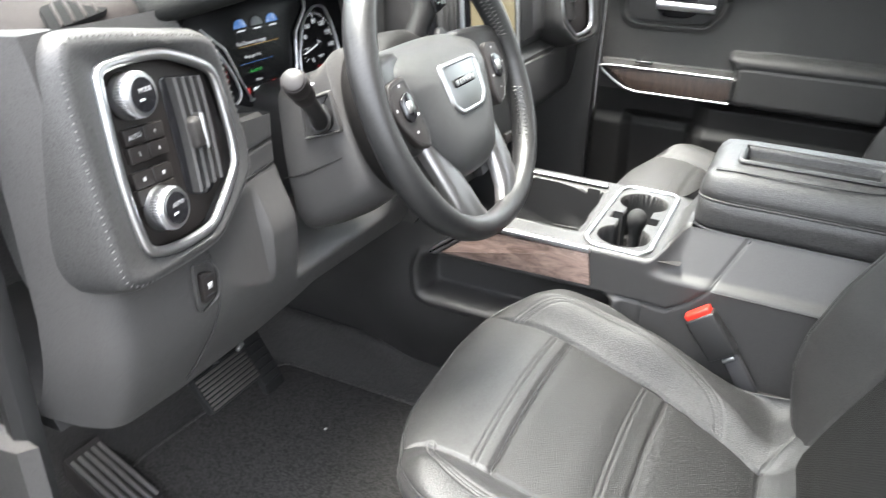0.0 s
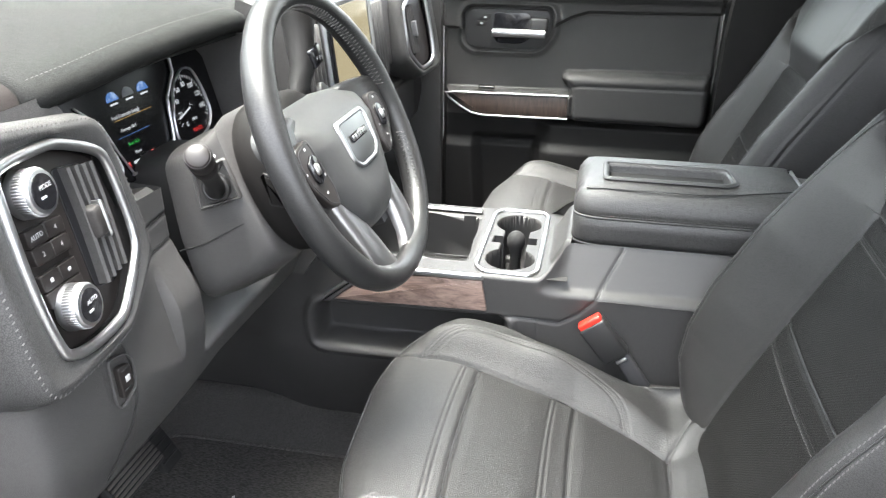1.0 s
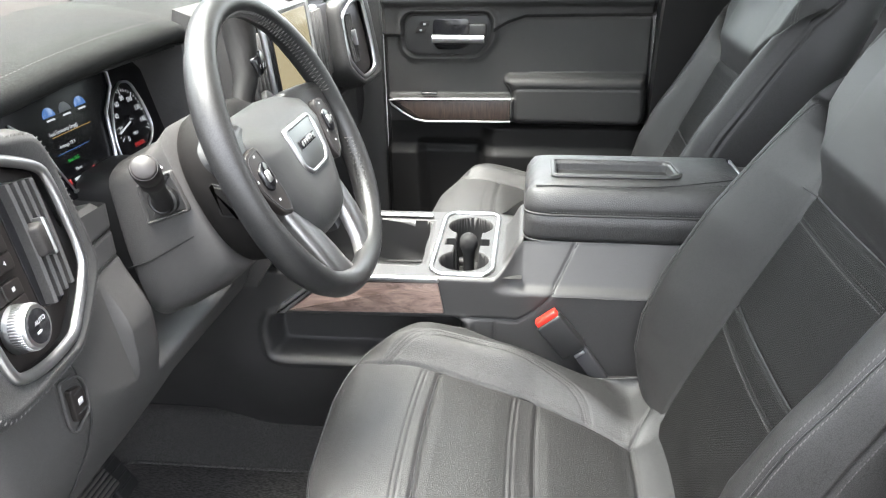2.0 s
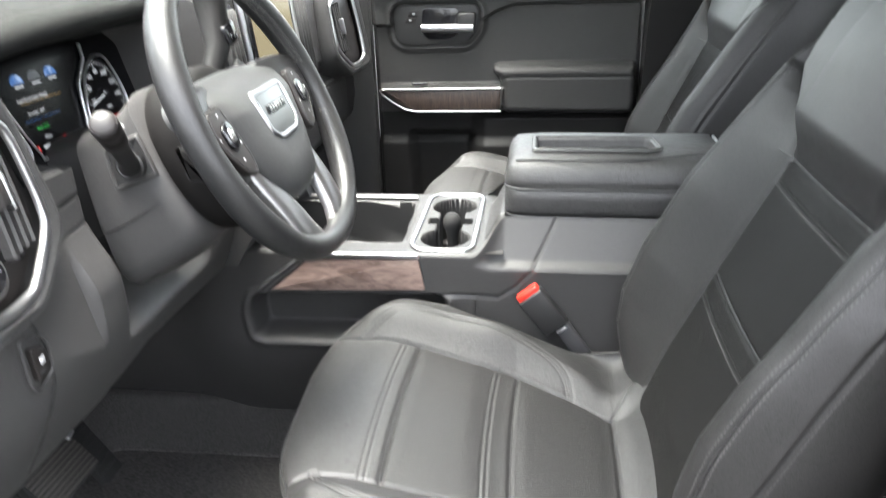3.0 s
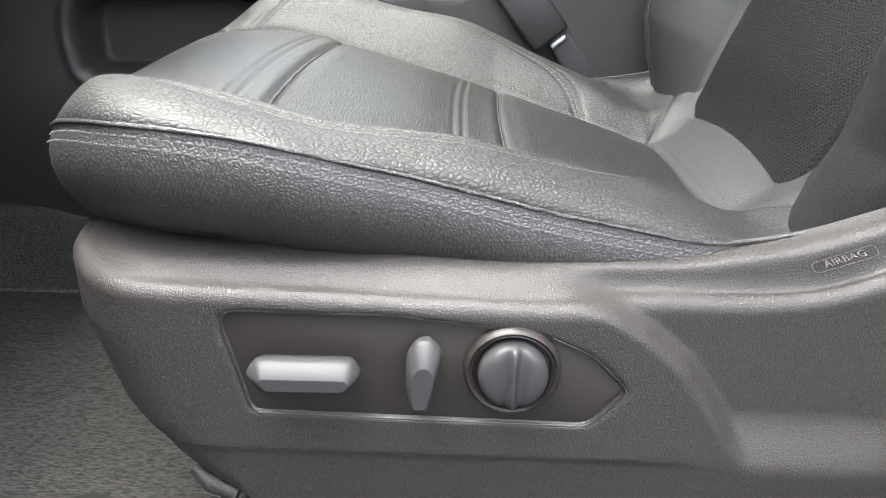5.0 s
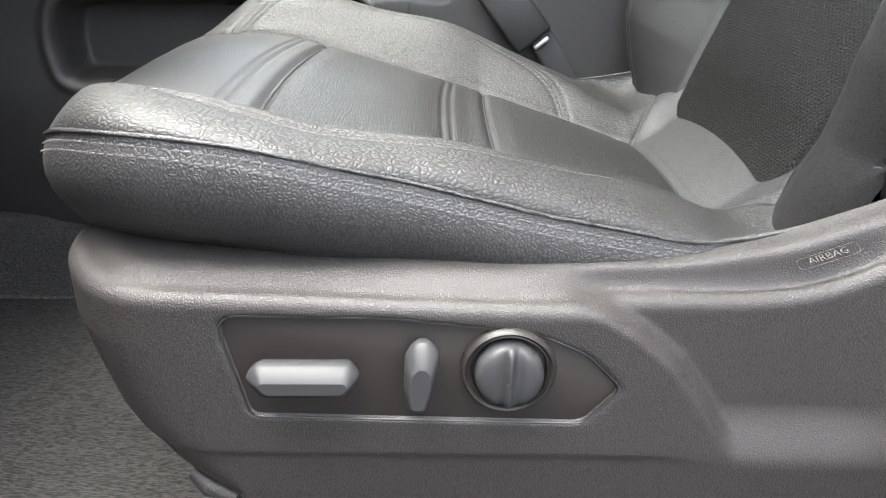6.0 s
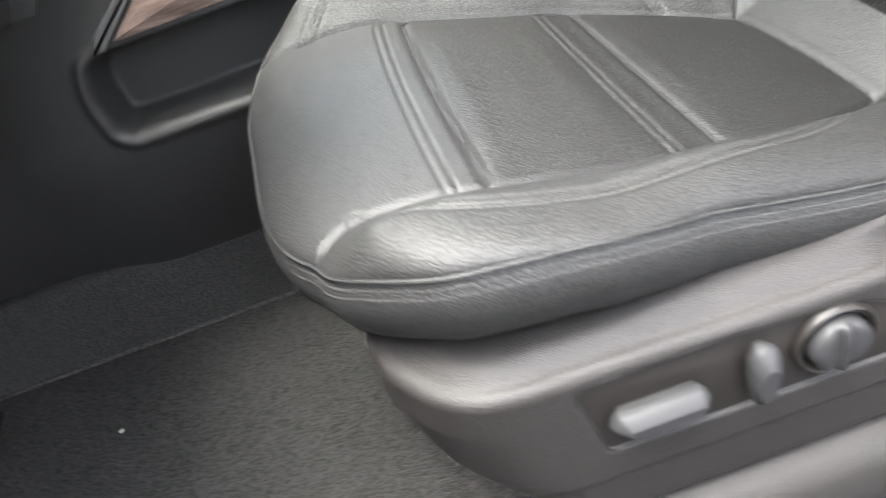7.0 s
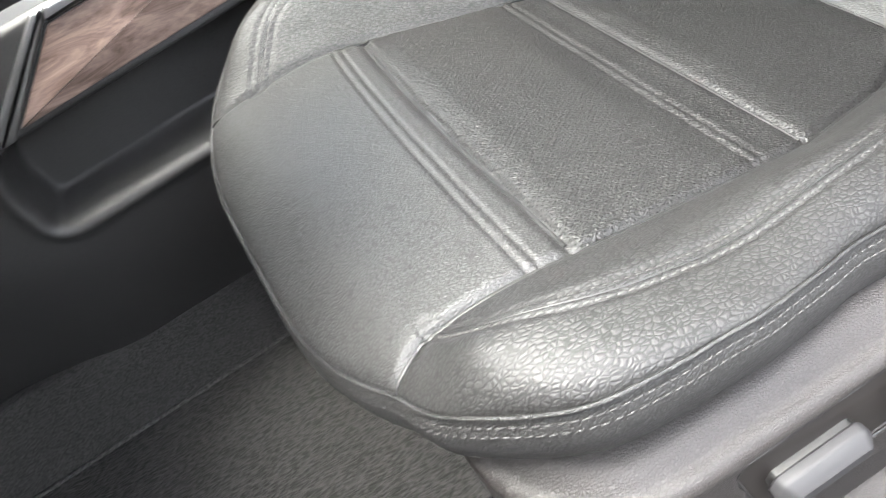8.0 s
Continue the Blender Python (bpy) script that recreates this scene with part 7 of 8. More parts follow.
# side spokes with thumb switches
for sgn in (-1, 1):
    sp_o = smooth_poly([(sgn * a, b) for a, b in ((0.070, 0.062), (0.120, 0.058), (0.163, 0.052), (0.166, -0.006), (0.150, -0.034), (0.112, -0.054), (0.066, -0.056))], 0.012, 4)
    spoke = part("spoke", loft("spoke", [[on_wheel(u, v, h - 0.034 * (1 - abs(u) / 0.17)) for u, v in inset_poly(sp_o, i)] for h, i in ((-0.022, 0.004), (-0.008, 0.0), (0.0, 0.003), (0.003, 0.008))], RIM_LEATHER, angle=55), RIM_LEATHER, wheel, "dark side spoke with thumb switches")
    pod_o = smooth_poly([(sgn * a, b) for a, b in ((0.106, 0.034), (0.141, 0.030), (0.148, 0.010), (0.142, -0.014), (0.121, -0.042), (0.098, -0.050), (0.092, -0.030), (0.098, 0.002))], 0.008, 4)
    wp = lambda u, v, h: on_wheel(u, v, h - 0.006)
    bank = part("thumb_switch", plate("thumb_switch", pod_o, wp, 0.008, SWITCH_BASE, 0.002), SWITCH_BASE, spoke, "black thumb switch bank")
    rim_o = inset_poly(pod_o, 0.0035)
    part("switch_edge", ring_plate("switch_edge", rim_o, inset_poly(rim_o, 0.0012), lambda u, v, h: wp(u, v, h + 0.008), 0.0006, SWITCH), SWITCH, bank)
    core = smooth_poly([(sgn * a, b) for a, b in ((0.108, 0.012), (0.116, 0.018), (0.132, 0.010), (0.131, -0.008), (0.121, -0.016), (0.108, -0.010))], 0.004, 4)
    part("switch_rocker", plate("switch_rocker", core, lambda u, v, h: wp(u, v, h + 0.008), 0.003, GLOSS, 0.001), GLOSS, bank)
    part("switch_roller", rbox_on(wp, (0.009, 0.013, 0.006), (sgn * 0.119, 0.001, 0.0105)), SATIN, bank, "silver roller")
    for du, dv in ((0.002, 0.025), (-0.004, -0.027), (0.0215, 0.002), (-0.0165, -0.010)):
        part("switch_print", rbox_on(wp, (0.0035, 0.0028, 0.0003), (sgn * (0.119 + du), dv, 0.0082)), WHITE_MARK, bank)
    # silver lower spoke: slopes down and outward, then turns into the rim
    blade = [((0.062, -0.046), (0.093, -0.046)), ((0.054, -0.070), (0.092, -0.068)), ((0.046, -0.092), (0.090, -0.088)), ((0.040, -0.116), (0.087, -0.112)), ((0.034, -0.138), (0.083, -0.134)), ((0.022, -0.156), (0.078, -0.152)), ((0.006, -0.168), (0.072, -0.166))]
    lp = []
    for k, (a, b) in enumerate(blade):
        lift = -0.014 + 0.004 * k if k < 4 else 0.0
        pts = []
        for w, hh in ((0, -0.012), (0.0, -0.002), (0.08, 0.002), (0.35, 0.005), (0.7, 0.004), (0.95, 0.0), (1.0, -0.004), (1.0, -0.012)):
            u, v = a[0] + (b[0] - a[0]) * w, a[1] + (b[1] - a[1]) * w
            pts.append(on_wheel(sgn * u, v, hh + lift))
        lp.append(pts)
    part("lower_spoke", loft("lower_spoke", lp, SPOKE_METAL, angle=50), SPOKE_METAL, wheel, "satin silver lower spoke")
    web = [[on_wheel(sgn * u, v, h) for u, v, h in ((a[0] * 0.55, a[1] - 0.002, -0.03), (a[0] * 0.55, a[1] - 0.002, -0.016), (a[0] + 0.006, a[1], -0.016), (a[0] + 0.006, a[1], -0.03))] for a, b in blade[:4]]
    part("spoke_back", loft("spoke_back", web, DARK), DARK, wheel)

column = empty("steering_column", (-0.25, 0.253, 0.6), "dark plastic steering column shroud with stalks", "steering column")
COL_C = 0.297


def col_loop(x, hw, zb, zt, r, skew=0.0):
    return [(x + skew * (0.707 - b), COL_C + a, b) for a, b in smooth_poly([(-hw, zb + 0.02), (-hw * 1.05, (zb + zt) / 2), (-hw * 0.92, zt - 0.01), (-hw * 0.6, zt), (hw * 0.6, zt), (hw * 0.92, zt - 0.01), (hw * 1.05, (zb + zt) / 2), (hw, zb + 0.02), (hw * 0.55, zb), (-hw * 0.55, zb)], r, 3)]


up = loft("column_shroud", [col_loop(-0.2645, 0.070, 0.548, 0.728, 0.02, 0.16), col_loop(-0.265, 0.076, 0.538, 0.733, 0.02, 0.16), col_loop(-0.260, 0.078, 0.535, 0.737, 0.02, 0.16), col_loop(-0.228, 0.076, 0.548, 0.747, 0.02, 0.16), col_loop(-0.196, 0.0745, 0.575, 0.764, 0.02, 0.30), col_loop(-0.172, 0.073, 0.600, 0.778, 0.02, 0.42), col_loop(-0.167, 0.068, 0.608, 0.772, 0.02, 0.437)], DASH, angle=45)
shroud = part("column_shroud", up, DASH, column, "moulded dark column shroud")
part("column_tube", loft("column_tube", [col_loop(-0.38, 0.066, 0.55, 0.72, 0.02), col_loop(-0.25, 0.064, 0.575, 0.722, 0.02)], DARK), DARK, column, "dark inner column behind the shroud")
# parting line between the upper and lower shroud
seam_pts = [(-0.256, 0.2150, 0.618), (-0.228, 0.2168, 0.628), (-0.200, 0.2190, 0.643), (-0.170, 0.2212, 0.660)]
part("shroud_gap", tube("shroud_gap", [tuple(p) for p in curve(seam_pts, 8)], 0.0013, DARK, 6), DARK, column)
def bell_loop(h, hw, hh):
    return [on_wheel(hw * math.cos(a) * (1 + 0.05 * math.sin(2 * a) ** 2), -0.012 + hh * math.sin(a) * (1 + 0.05 * math.sin(2 * a) ** 2), h) for a in np.linspace(0, 2 * math.pi, 48, endpoint=False)]


bell_part = part("column_bell", loft("column_bell", [bell_loop(h, a, b) for h, a, b in ((-0.125, 0.055, 0.075), (-0.116, 0.068, 0.089), (-0.108, 0.0755, 0.096), (-0.095, 0.0790, 0.099), (-0.075, 0.0795, 0.0985), (-0.055, 0.077, 0.095), (-0.044, 0.070, 0.086), (-0.040, 0.058, 0.072))], BELL, angle=60), BELL, column, "dark bell-shaped end of the column")
slot_o = smooth_poly([(-0.141, 0.726), (-0.116, 0.721), (-0.109, 0.684), (-0.134, 0.686)], 0.004, 4)
slot_put = lambda u, v, h: (u, 0.2215 - h, v)
part("bell_slot", plate("bell_slot", slot_o, slot_put, 0.0015, DARK, 0.0006), DARK, bell_part)
part("slot_key", plate("slot_key", inset_poly(slot_o, 0.003), lambda u, v, h: slot_put(u, v, h + 0.001), 0.0030, BELL, 0.0015), BELL, bell_part)
collar = lathe([(0.030, -0.09), (0.062, -0.085), (0.074, -0.075), (0.076, -0.05), (0.068, -0.038), (0.03, -0.034)], lambda x, y, h: on_wheel(x, y - 0.012, h), 40)
part("column_collar", collar, DARK, column, "round dark collar behind the wheel")
for sgn in (-1, 1):
    part("shift_paddle", plate("shift_paddle", smooth_poly([(sgn * a, b) for a, b in ((0.070, -0.03), (0.108, -0.02), (0.112, 0.05), (0.085, 0.075), (0.07, 0.05))], 0.012, 4), lambda u, v, h: on_wheel(u, v, h - 0.048), 0.008, DARK, 0.003), DARK, column, "dark rear switch wing")
# gear lever behind the wheel with plus and minus marks
gear = part("gear_lever", tube("gear_lever", [(-0.150, 0.335, 0.755), (-0.150, 0.385, 0.81), (-0.160, 0.405, 0.865), (-0.170, 0.412, 0.92)], [0.012, 0.016, 0.021, 0.02], TRIM, 14), TRIM, column, "dark column gear lever")
part("gear_switch", rbox((0.012, 0.032, 0.026), (-0.138, 0.398, 0.825), 0.004, 3, (12, -12, 0)), GLOSS, gear, "black plus and minus switch")
gput = lambda x, y, h: (-0.1312 + h, 0.398 + x, 0.823 + y)
part("switch_print", text_mesh("+", 0.012, lambda x, y, h: gput(x - 0.008, y, h), WHITE_MARK), WHITE_MARK, gear)
part("switch_print", rbox((0.0004, 0.0015, 0.007), gput(0.002, 0, 0.0002), 0.0001, 1), WHITE_MARK, gear)
part("switch_print", rbox((0.0004, 0.0015, 0.007), gput(0.010, 0, 0.0002), 0.0001, 1), WHITE_MARK, gear)
# turn stalk on the door side, with its square boot
s_base, s_tip = Vector((-0.196, 0.214, 0.707)), Vector((-0.1495, 0.108, 0.780))
s_at = lambda f: tuple(s_base + (s_tip - s_base) * f)
stalk = part("turn_stalk", tube("turn_stalk", [s_at(-0.25), s_at(0.0), s_at(0.12), s_at(0.5), s_at(0.62)], [0.014, 0.0135, 0.0095, 0.0100, 0.0118], DARK, 20), DARK, column, "black turn signal stalk")
part("stalk_head", tube("stalk_head", [s_at(0.60), s_at(0.63), s_at(0.80), s_at(0.815), s_at(0.83), s_at(0.97), s_at(1.0)], [0.0120, 0.0128, 0.0134, 0.0126, 0.0138, 0.0140, 0.0128], SWITCH_BASE, 28), SWITCH_BASE, stalk, "dark grey twist end of the stalk")
part("stalk_cap", tube("stalk_cap", [s_at(0.985), s_at(1.01), s_at(1.02)], [0.0122, 0.0120, 0.0106], SWITCH_BASE, 28), SWITCH_BASE, stalk, "pale grey end cap")
part("stalk_mark", rbox((0.003, 0.007, 0.002), tuple(Vector(s_at(0.72)) + Vector((0.010, 0.004, 0.008))), 0.0005, 1, (30, 20, 0)), WHITE_MARK, stalk)
boot_o = smooth_poly([(-0.226, 0.723), (-0.221, 0.674), (-0.167, 0.693), (-0.183, 0.742)], 0.004, 4)
bout = lambda u, v, h: (u, 0.2175 + 0.07 * (u + 0.226) - h, v)
boot = part("stalk_boot", ring_plate("stalk_boot", boot_o, inset_poly(boot_o, 0.0045), bout, 0.0055, DASH), DASH, stalk, "square stalk surround")
part("boot_face", plate("boot_face", inset_poly(boot_o, 0.004), bout, 0.0030, CONSOLE, 0.0005), CONSOLE, stalk)
part("boot_collar", lathe([(0.0175, -0.004), (0.0175, 0.004), (0.0150, 0.0055), (0.0120, 0.003)], lambda x, y, h: (-0.196 + x, 0.2150 - h, 0.7065 + y), 28), DARK, stalk)
part("tilt_lever", tube("tilt_lever", [(-0.20, 0.30, 0.575), (-0.175, 0.300, 0.585), (-0.155, 0.295, 0.590)], [0.005, 0.005, 0.0055], RAIL, 10), STEEL, column, "small dark tilt lever")
start = part("start_button", lathe([(0.024, -0.02), (0.024, 0.004), (0.021, 0.007), (0.0175, 0.006)], lambda x, y, h: (-0.197 + h, 0.538 + x, 0.548 + y), 32), CHROME, dash, "chrome-ringed start button")
part("button_face", lathe([(0.0175, 0.0), (0.0165, 0.007), (0.0, 0.008)], lambda x, y, h: (-0.197 + h, 0.538 + x, 0.548 + y), 28), GLOSS, start)
part("button_light", rbox((0.0006, 0.008, 0.006), (-0.1885, 0.540, 0.538), 0.0002, 1), LIT_GREEN, start, "green indicator light")

# pedals
brake = empty("brake_pedal", (-0.40, 0.22, 0.2), "ribbed black brake pedal", "pedal")
bp = lambda u, v, h: tuple(Vector((-0.405, 0.213, 0.246)) + Vector((0, 1, 0)) * u + Vector((-0.62, 0, 0.78)) * v + Vector((0.78, 0, 0.62)) * h)
PEDAL_RIB = smooth_plastic("worn_pedal_rubber", (0.036, 0.032, 0.028), 0.8)
pad_b = part("pedal_pad", plate("pedal_pad", smooth_poly([(-0.056, -0.031), (0.056, -0.031), (0.056, 0.031), (-0.056, 0.031)], 0.008, 3), bp, 0.014, RUBBER, 0.003), RUBBER, brake, "worn grey rubber pedal pad")
for k in range(8):
    part("pedal_rib", rbox_on(bp, (0.104, 0.0042, 0.003), (0, -0.0245 + 0.007 * k, 0.0150)), PEDAL_RIB, pad_b)
part("pedal_arm", tube("pedal_arm", [bp(0, 0, 0.002), (-0.46, 0.22, 0.33), (-0.52, 0.22, 0.50)], 0.010, DARK, 8), DARK, brake)
part("pedal_clip", rbox((0.006, 0.016, 0.007), (-0.398, 0.250, 0.292), 0.002, 2, (25, 0, 0)), CHROME, brake, "small bright clip")
gas = empty("accelerator_pedal", (-0.5, 0.39, 0.1), "black ribbed accelerator pedal", "pedal")
gp = lambda u, v, h: tuple(Vector((-0.50, 0.395, 0.145)) + Vector((0, 1, 0)) * u + Vector((-0.5, 0, 0.866)) * v + Vector((0.866, 0, 0.5)) * h)
pad_g = part("pedal_pad", plate("pedal_pad", smooth_poly([(-0.026, -0.07), (0.026, -0.07), (0.024, 0.07), (-0.024, 0.07)], 0.008, 3), gp, 0.012, RUBBER, 0.003), RUBBER, gas)
for k in range(7):
    part("pedal_rib", rbox_on(gp, (0.042, 0.004, 0.003), (0, -0.05 + 0.016 * k, 0.0125)), RUBBER, pad_g)
part("pedal_arm", tube("pedal_arm", [gp(0, 0.05, 0.0), (-0.60, 0.395, 0.22), (-0.72, 0.395, 0.34)], 0.009, DARK, 8), DARK, gas)

FOOT_RIB = smooth_plastic("pale_foot_rest", (0.075, 0.072, 0.068), 0.7)
rest = empty("foot_rest", (-0.58, 0.11, 0.0), "pale ribbed foot rest beside the pedals", "foot rest")
fr = lambda u, v, h: (-0.58 + u, 0.112 + v - 0.18 * u, 0.004 + 0.044 + 0.25 * (-u) * 0.3 + h)
part("rest_base", loft("rest_base", [[(-0.68, 0.09, 0.0), (-0.68, 0.17, 0.0), (-0.68, 0.165, 0.055), (-0.68, 0.095, 0.055)], [(-0.49, 0.055, 0.0), (-0.49, 0.135, 0.0), (-0.49, 0.130, 0.036), (-0.49, 0.060, 0.036)]], RAIL), RAIL, rest)
for k in range(5):
    part("rest_rib", rbox_on(fr, (0.17, 0.007, 0.006), (0.0, -0.028 + 0.014 * k, 0.0)), FOOT_RIB, rest)

# ---- passenger door ----
door = empty("passenger_door", (0.16, 1.5, 0.0), "closed passenger door with padded armrest and dark wood strip", "car door")
DY = 1.512
xd = np.linspace(-0.205, 0.522, 230)
zd = np.linspace(-0.01, 0.80, 240)
X, Z = np.meshgrid(xd, zd, indexing="ij")
out = np.zeros_like(X)               # how far the panel stands out towards the cab
arm = smooth_poly([(0.128, 0.586), (0.140, 0.601), (0.505, 0.604), (0.512, 0.50), (0.500, 0.468), (0.165, 0.470), (0.150, 0.482), (0.150, 0.560)], 0.014, 4)
e, _ = seg_dist(X, Z, arm + [arm[0]])
sd = np.where(inside(X, Z, arm), e, -e)
out += 0.050 * np.sqrt(np.clip(1 - (1 - np.clip((sd + 0.002) / 0.022, 0, 1)) ** 2, 0, 1))
out -= 0.004 * np.exp(-((Z - 0.571 + 0.012 * np.exp(-((X - 0.14) / 0.02) ** 2)) / 0.003) ** 2) * step01((sd - 0.002) / 0.004)
# wide lower body of the panel, with the map pocket
low = step01((0.470 - Z) / 0.02) * step01((X - 0.06) / 0.05)
out += 0.024 * low
out += 0.020 * step01((0.405 - Z) / 0.03)
pocket = smooth_poly([(-0.115, 0.412), (0.072, 0.412), (0.085, 0.12), (-0.10, 0.12)], 0.02, 4)
pe, _ = seg_dist(X, Z, pocket + [pocket[0]])
ps = np.where(inside(X, Z, pocket), pe, -pe)
out -= 0.030 * step01((ps + 0.010) / 0.035)
# strip ledge
ledge = smooth_poly([(-0.196, 0.542), (0.155, 0.545), (0.153, 0.474), (-0.086, 0.472), (-0.135, 0.486)], 0.01, 4)
le, _ = seg_dist(X, Z, ledge + [ledge[0]])
ls = np.where(inside(X, Z, ledge), le, -le)
out += 0.034 * step01((ls + 0.006) / 0.012)
# handle bowl and the stepped upper panel
bowl = smooth_poly([(-0.148, 0.745), (-0.128, 0.765), (0.085, 0.765), (0.098, 0.745), (0.095, 0.690), (0.060, 0.650), (-0.120, 0.648), (-0.145, 0.665)], 0.016, 4)
be, _ = seg_dist(X, Z, bowl + [bowl[0]])
bs = np.where(inside(X, Z, bowl), be, -be)
out += 0.010 * step01((bs + 0.020) / 0.02)
out -= 0.004 * np.exp(-(be / 0.003) ** 2)
upper_line = [(-0.205, 0.7), (-0.15, 0.70), (0.098, 0.712), (0.14, 0.735), (0.185, 0.750), (0.53, 0.752)]
ul = np.interp(X, [p[0] for p in upper_line], [p[1] for p in upper_line])
out += 0.016 * step01((Z - ul) / 0.010)
out -= 0.003 * np.exp(-((Z - ul) / 0.002) ** 2)
out += 0.022 * step01((Z - 0.775) / 0.02)
sunken = step01((bs + 0.003) / 0.006)
out = out * (1 - sunken) + 0.003 * sunken
edge = np.minimum(X + 0.205, 0.522 - X)
out -= 0.02 * (1 - step01(edge / 0.014))
PD = np.stack([X, DY - out, Z], axis=-1)
cut_z = int(np.searchsorted(zd, 0.466))
for name, rows, mat, lab in (("door_panel", PD[:, cut_z:], DOOR_SKIN, "moulded dark grey door panel with seams"), ("door_lower", PD[:, :cut_z + 1], LOWER_SKIN, "lower door panel with a map pocket, coloured darker for shade")):
    part(name, mesh_of(name, rows.reshape(-1, 3), grid_faces(len(xd), rows.shape[1], flip=False), [mat]), mat, door, lab)
part("door_shell", loft("door_shell", [[(x, DY + 0.03, -0.05), (x, DY + 0.09, -0.05), (x, DY + 0.09, 0.80), (x, DY + 0.03, 0.80)] for x in (-0.22, 0.53)], PAINT), PAINT, door, "painted outer door skin")


def on_door(u, v, h):
    return (u, DY - 0.034 - h, v)


dw = smooth_poly([(-0.172, 0.533), (0.148, 0.536), (0.147, 0.481), (-0.088, 0.479), (-0.120, 0.492)], 0.004, 3)
part("door_wood", plate("door_wood", dw, on_door, 0.004, DOOR_WOOD, 0.0015), DOOR_WOOD, door, "dark striped wood strip")
part("door_chrome", tube("door_chrome", [on_door(u, v, 0.004) for u, v in ((0.150, 0.5395), (0.0, 0.5385), (-0.165, 0.537), (-0.188, 0.534), (-0.180, 0.522), (-0.150, 0.500), (-0.118, 0.482), (-0.086, 0.4755), (0.0, 0.4758), (0.149, 0.477))], 0.0032, CHROME, 8), CHROME, door, "thin chrome edging of the wood strip")
part("door_switch", rbox((0.045, 0.014, 0.008), (-0.075, DY - 0.028, 0.553), 0.003, 2, (20, 0, 0)), GLOSS, door, "black window switch")
# handle set
hp = lambda u, v, h: (u, DY - 0.008 - h, v)
bz = smooth_poly([(-0.140, 0.742), (-0.122, 0.757), (0.080, 0.757), (0.090, 0.740), (0.087, 0.695), (0.055, 0.657), (-0.115, 0.655), (-0.137, 0.670)], 0.014, 4)
bezel = part("handle_bezel", plate("handle_bezel", bz, hp, 0.005, DARK, 0.002), DARK, door, "black bezel around the door handle")
cupd = smooth_poly([(-0.062, 0.748), (0.030, 0.748), (0.040, 0.730), (0.036, 0.682), (0.010, 0.668), (-0.052, 0.668), (-0.066, 0.690)], 0.012, 4)
part("handle_cup", plate("handle_cup", cupd, lambda u, v, h: hp(u, v, h + 0.005), 0.0012, GLOSS, 0.0004), GLOSS, bezel)
part("door_handle", loft("door_handle", [[hp(x, 0.698 + a - 0.02 * (x - 0.0) * 0.3, 0.016 + b) for a, b in ((-0.0105, -0.004), (-0.011, 0.004), (-0.006, 0.011), (0.003, 0.012), (0.009, 0.008), (0.0105, -0.002), (0.0, -0.008))] for x in (-0.064, -0.06, -0.02, 0.03, 0.070, 0.075)], CHROME, angle=50), CHROME, door, "chrome inner door handle")
part("handle_pivot", rbox((0.05, 0.018, 0.040), hp(0.058, 0.718, 0.010), 0.008, 3), DARK, door)
for k in range(2):
    part("lock_button", plate("lock_button", smooth_poly([(-0.113 + 0.010 * k, 0.712 + 0.016 * k), (-0.086 + 0.010 * k, 0.712 + 0.016 * k), (-0.080 + 0.010 * k, 0.726 + 0.016 * k), (-0.106 + 0.010 * k, 0.726 + 0.016 * k)], 0.003, 3), lambda u, v, h: hp(u, v, h + 0.004), 0.003, SWITCH_BASE, 0.001), SWITCH_BASE, bezel)
    part("lock_print", rbox((0.007, 0.0004, 0.005), hp(-0.096 + 0.010 * k, 0.719 + 0.016 * k, 0.0073), 0.0001, 1), WHITE_MARK, bezel)
ln = [(x, DY - 0.0135 - 0.002, float(np.interp(x, [p[0] for p in upper_line], [p[1] for p in upper_line])) + 0.013) for x in np.linspace(0.19, 0.51, 40)]
part("door_stitching", stitches("door_stitching", ln, lambda p: (p, (0, -1, 0.1)), DARK_THREAD, 0.0045, 0.002, 0.0007), DARK_THREAD, door)
thing("trim_rear_edge_seal", tube("trim_rear_edge_seal", [(0.530, DY - 0.004, -0.03), (0.530, DY - 0.004, 0.45), (0.533, DY - 0.006, 0.84)], 0.013, RUBBER, 10), RUBBER, "black rubber seal along the passenger door edge", "door seal", "structure")
# hinge-side trim between door and dash
kick = loft("kick_panel", [[(-0.21, DY - 0.005, z), (-0.24, DY - 0.02, z), (-0.75, DY - 0.02, z), (-0.75, DY + 0.05, z), (-0.21, DY + 0.05, z)] for z in (-0.02, 0.5, 0.86)], DOOR_SKIN)
thing("trim_kick_passenger", kick, DOOR_SKIN, "dark trim ahead of the passenger door", "trim", "structure")

# ---- driver's door opening ----
jamb = loft("door_jamb", [[(-0.300 + dx, -0.150 + dy - 0.02 * max(0, 0.6 - z), z) for dx, dy in ((0.004, 0.014), (0.009, 0.004), (0.007, -0.006), (-0.004, -0.012), (-0.02, -0.008), (-0.03, 0.012))] for z in (-0.05, 0.2, 0.45, 0.7, 0.84)], RUBBER)
thing("trim_door_seal", jamb, RUBBER, "black rubber door seal beside the dash end", "door seal", "structure")
end_panel = loft("dash_end", [[(-0.31, -0.180, z), (-0.285, -0.176, z), (-0.275, -0.160, z), (-0.75, -0.12, z), (-0.75, -0.16, z)] for z in (-0.03, 0.462)], DASH)
thing("trim_kick_driver", end_panel, DASH, "dark kick panel beside the pedals", "trim", "structure")
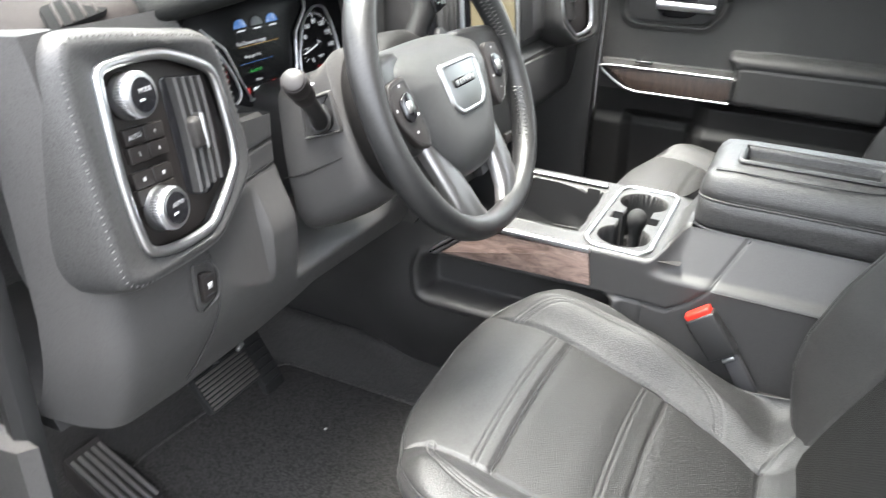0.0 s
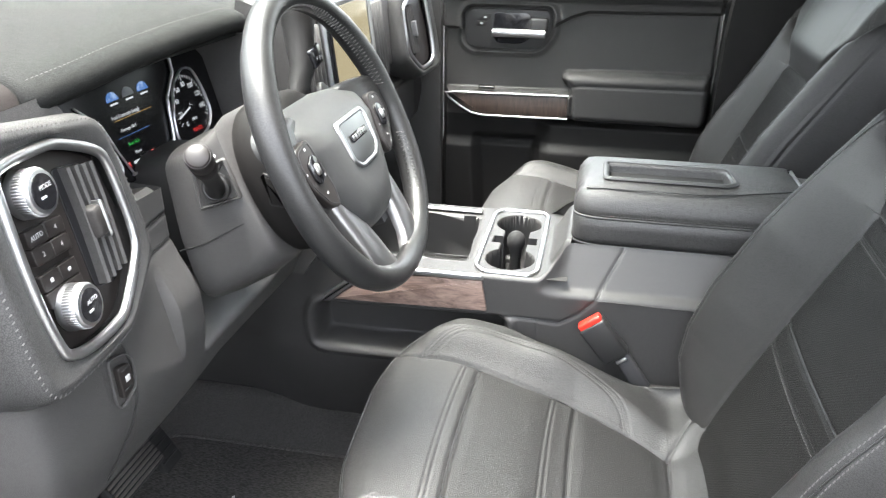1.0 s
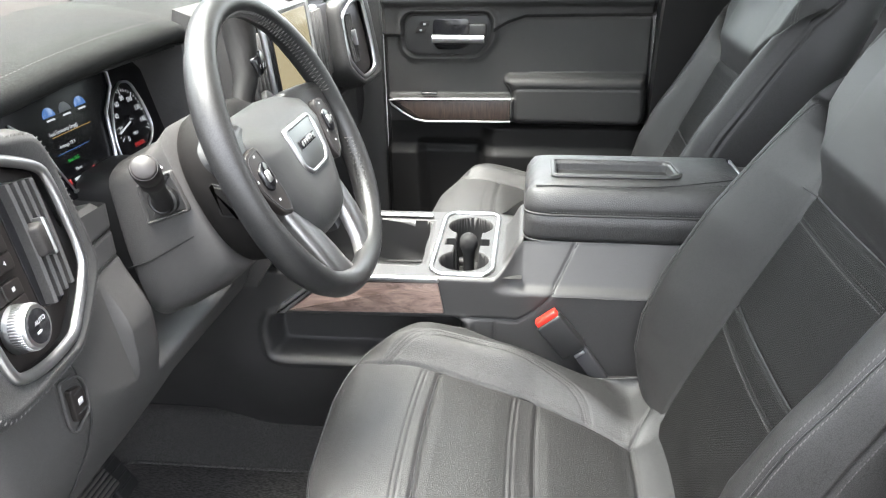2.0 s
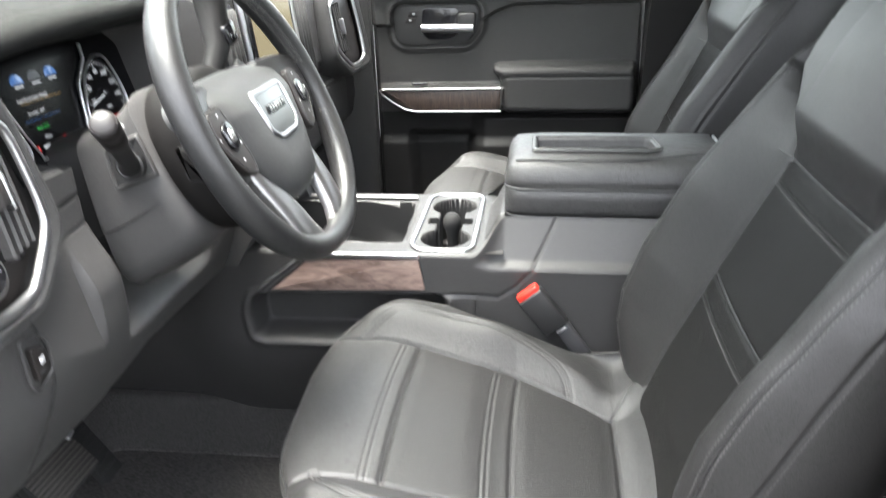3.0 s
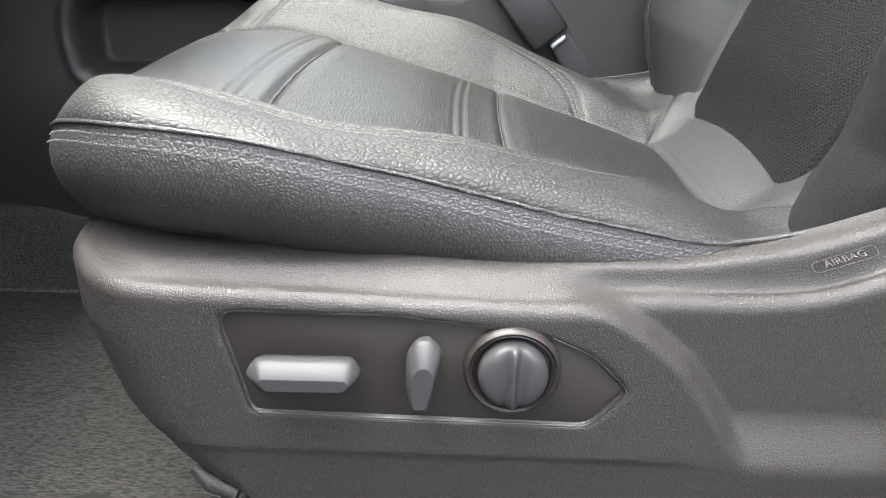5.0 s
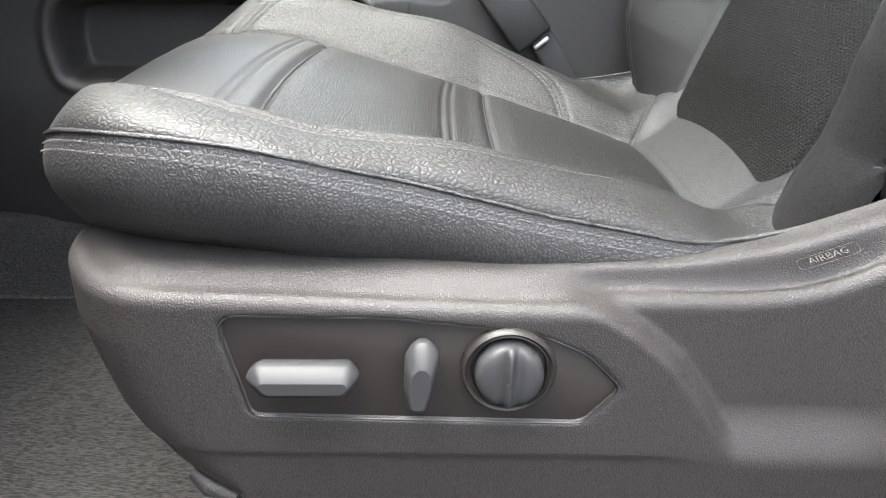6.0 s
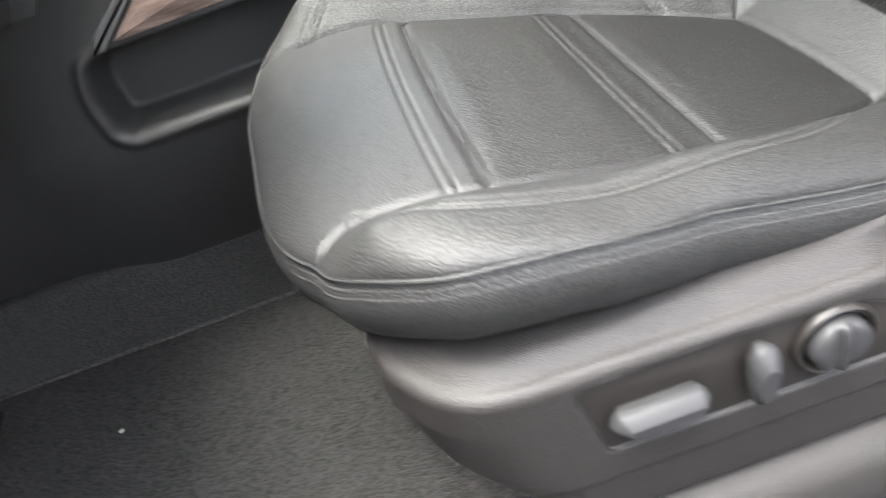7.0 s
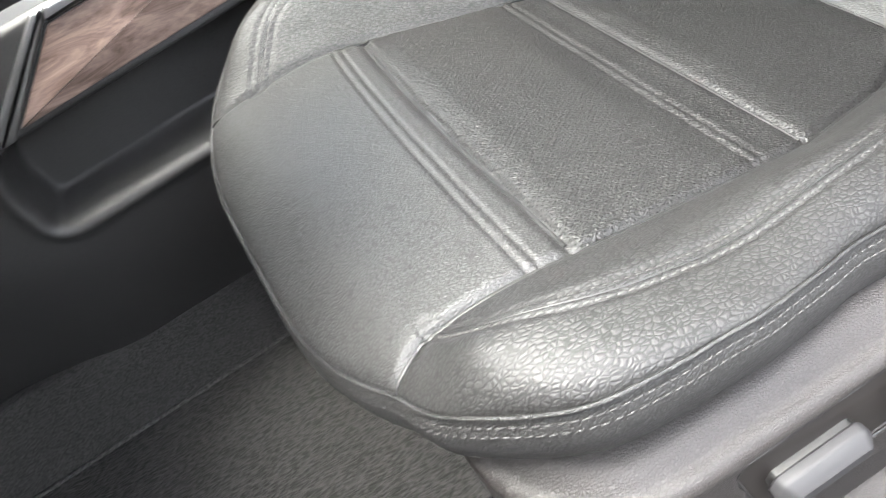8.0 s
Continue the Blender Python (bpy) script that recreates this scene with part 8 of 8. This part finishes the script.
pillar = loft("hinge_pillar", [[(-0.34, -0.17, z), (-0.36, -0.24, z), (-0.78, -0.24, z), (-0.78, -0.14, z)] for z in (-0.2, 0.3, 0.9)], DARK)
thing("trim_hinge_pillar", pillar, DARK, "black painted hinge pillar", "pillar", "structure")

# unseen door leaf, added to keep front-left light off the dash end
open_door = empty("driver_door", (-0.45, -0.30, 0.0), "open driver's door out of view, dark all over, blocking light", "car door")
part("door_panel", loft("door_panel", [[(-0.42, -0.27, z), (-0.36, -0.30, z), (0.22, -1.17, z), (0.14, -1.23, z), (-0.52, -0.29, z)] for z in (-0.08, 0.3, 0.82)], DARK), DARK, open_door, "dark moulded inner door panel")
part("door_stop", tube("door_stop", [(-0.345, -0.235, 0.505), (-0.325, -0.225, 0.505), (-0.318, -0.222, 0.505)], [0.02, 0.02, 0.014], RUBBER, 16), RUBBER, open_door, "rounded rubber door stop")

# ---- floor mat ----
mat_o = smooth_poly([(-0.575, 0.565), (-0.24, 0.572), (0.06, 0.575), (0.06, -0.055), (-0.50, -0.06), (-0.60, -0.02), (-0.62, 0.2), (-0.60, 0.46), (-0.590, 0.505)], 0.035, 5)
mat = empty("floor_mat", (-0.25, 0.25, 0.0), "dark grey carpeted floor mat in front of the seat", "floor mat")
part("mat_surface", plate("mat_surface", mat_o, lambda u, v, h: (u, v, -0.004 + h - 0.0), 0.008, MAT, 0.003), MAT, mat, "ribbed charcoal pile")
BINDING = carpet("mat_binding_cloth", (0.052, 0.050, 0.048), 500, 0.3)
edge3 = [(u, v, 0.0035) for u, v in inset_poly(mat_o, 0.0015)]
part("mat_binding", tube("mat_binding", edge3, 0.0035, BINDING, 8, closed=True), BINDING, mat, "sewn dark edge binding")
stud = part("mat_stud", lathe([(0.028, 0.0), (0.027, 0.004), (0.018, 0.007), (0.012, 0.0065), (0.011, 0.004), (0.0, 0.004)], lambda x, y, h: (-0.102 + x, 0.169 + y, 0.004 + h), 28), RUBBER, mat, "round black mat fixing")
rear_o = smooth_poly([(0.50, 0.02), (1.15, 0.02), (1.15, 0.56), (0.50, 0.56)], 0.03, 4)
rear_mat = thing("floor_mat", plate("floor_mat", rear_o, lambda u, v, h: (u, v, -0.004 + h), 0.008, MAT, 0.003), MAT, "dark grey carpeted mat on the rear floor", "floor mat")
for x, y in ((-0.369, 0.423),):
    c = thing("crumb", rbox((0.006, 0.004, 0.003), (x, y, 0.0055), 0.001, 1, (0, 0, 35)), material("pale_crumb", (0.38, 0.36, 0.33), 0.8), "tiny pale crumb on the floor mat", "crumb")
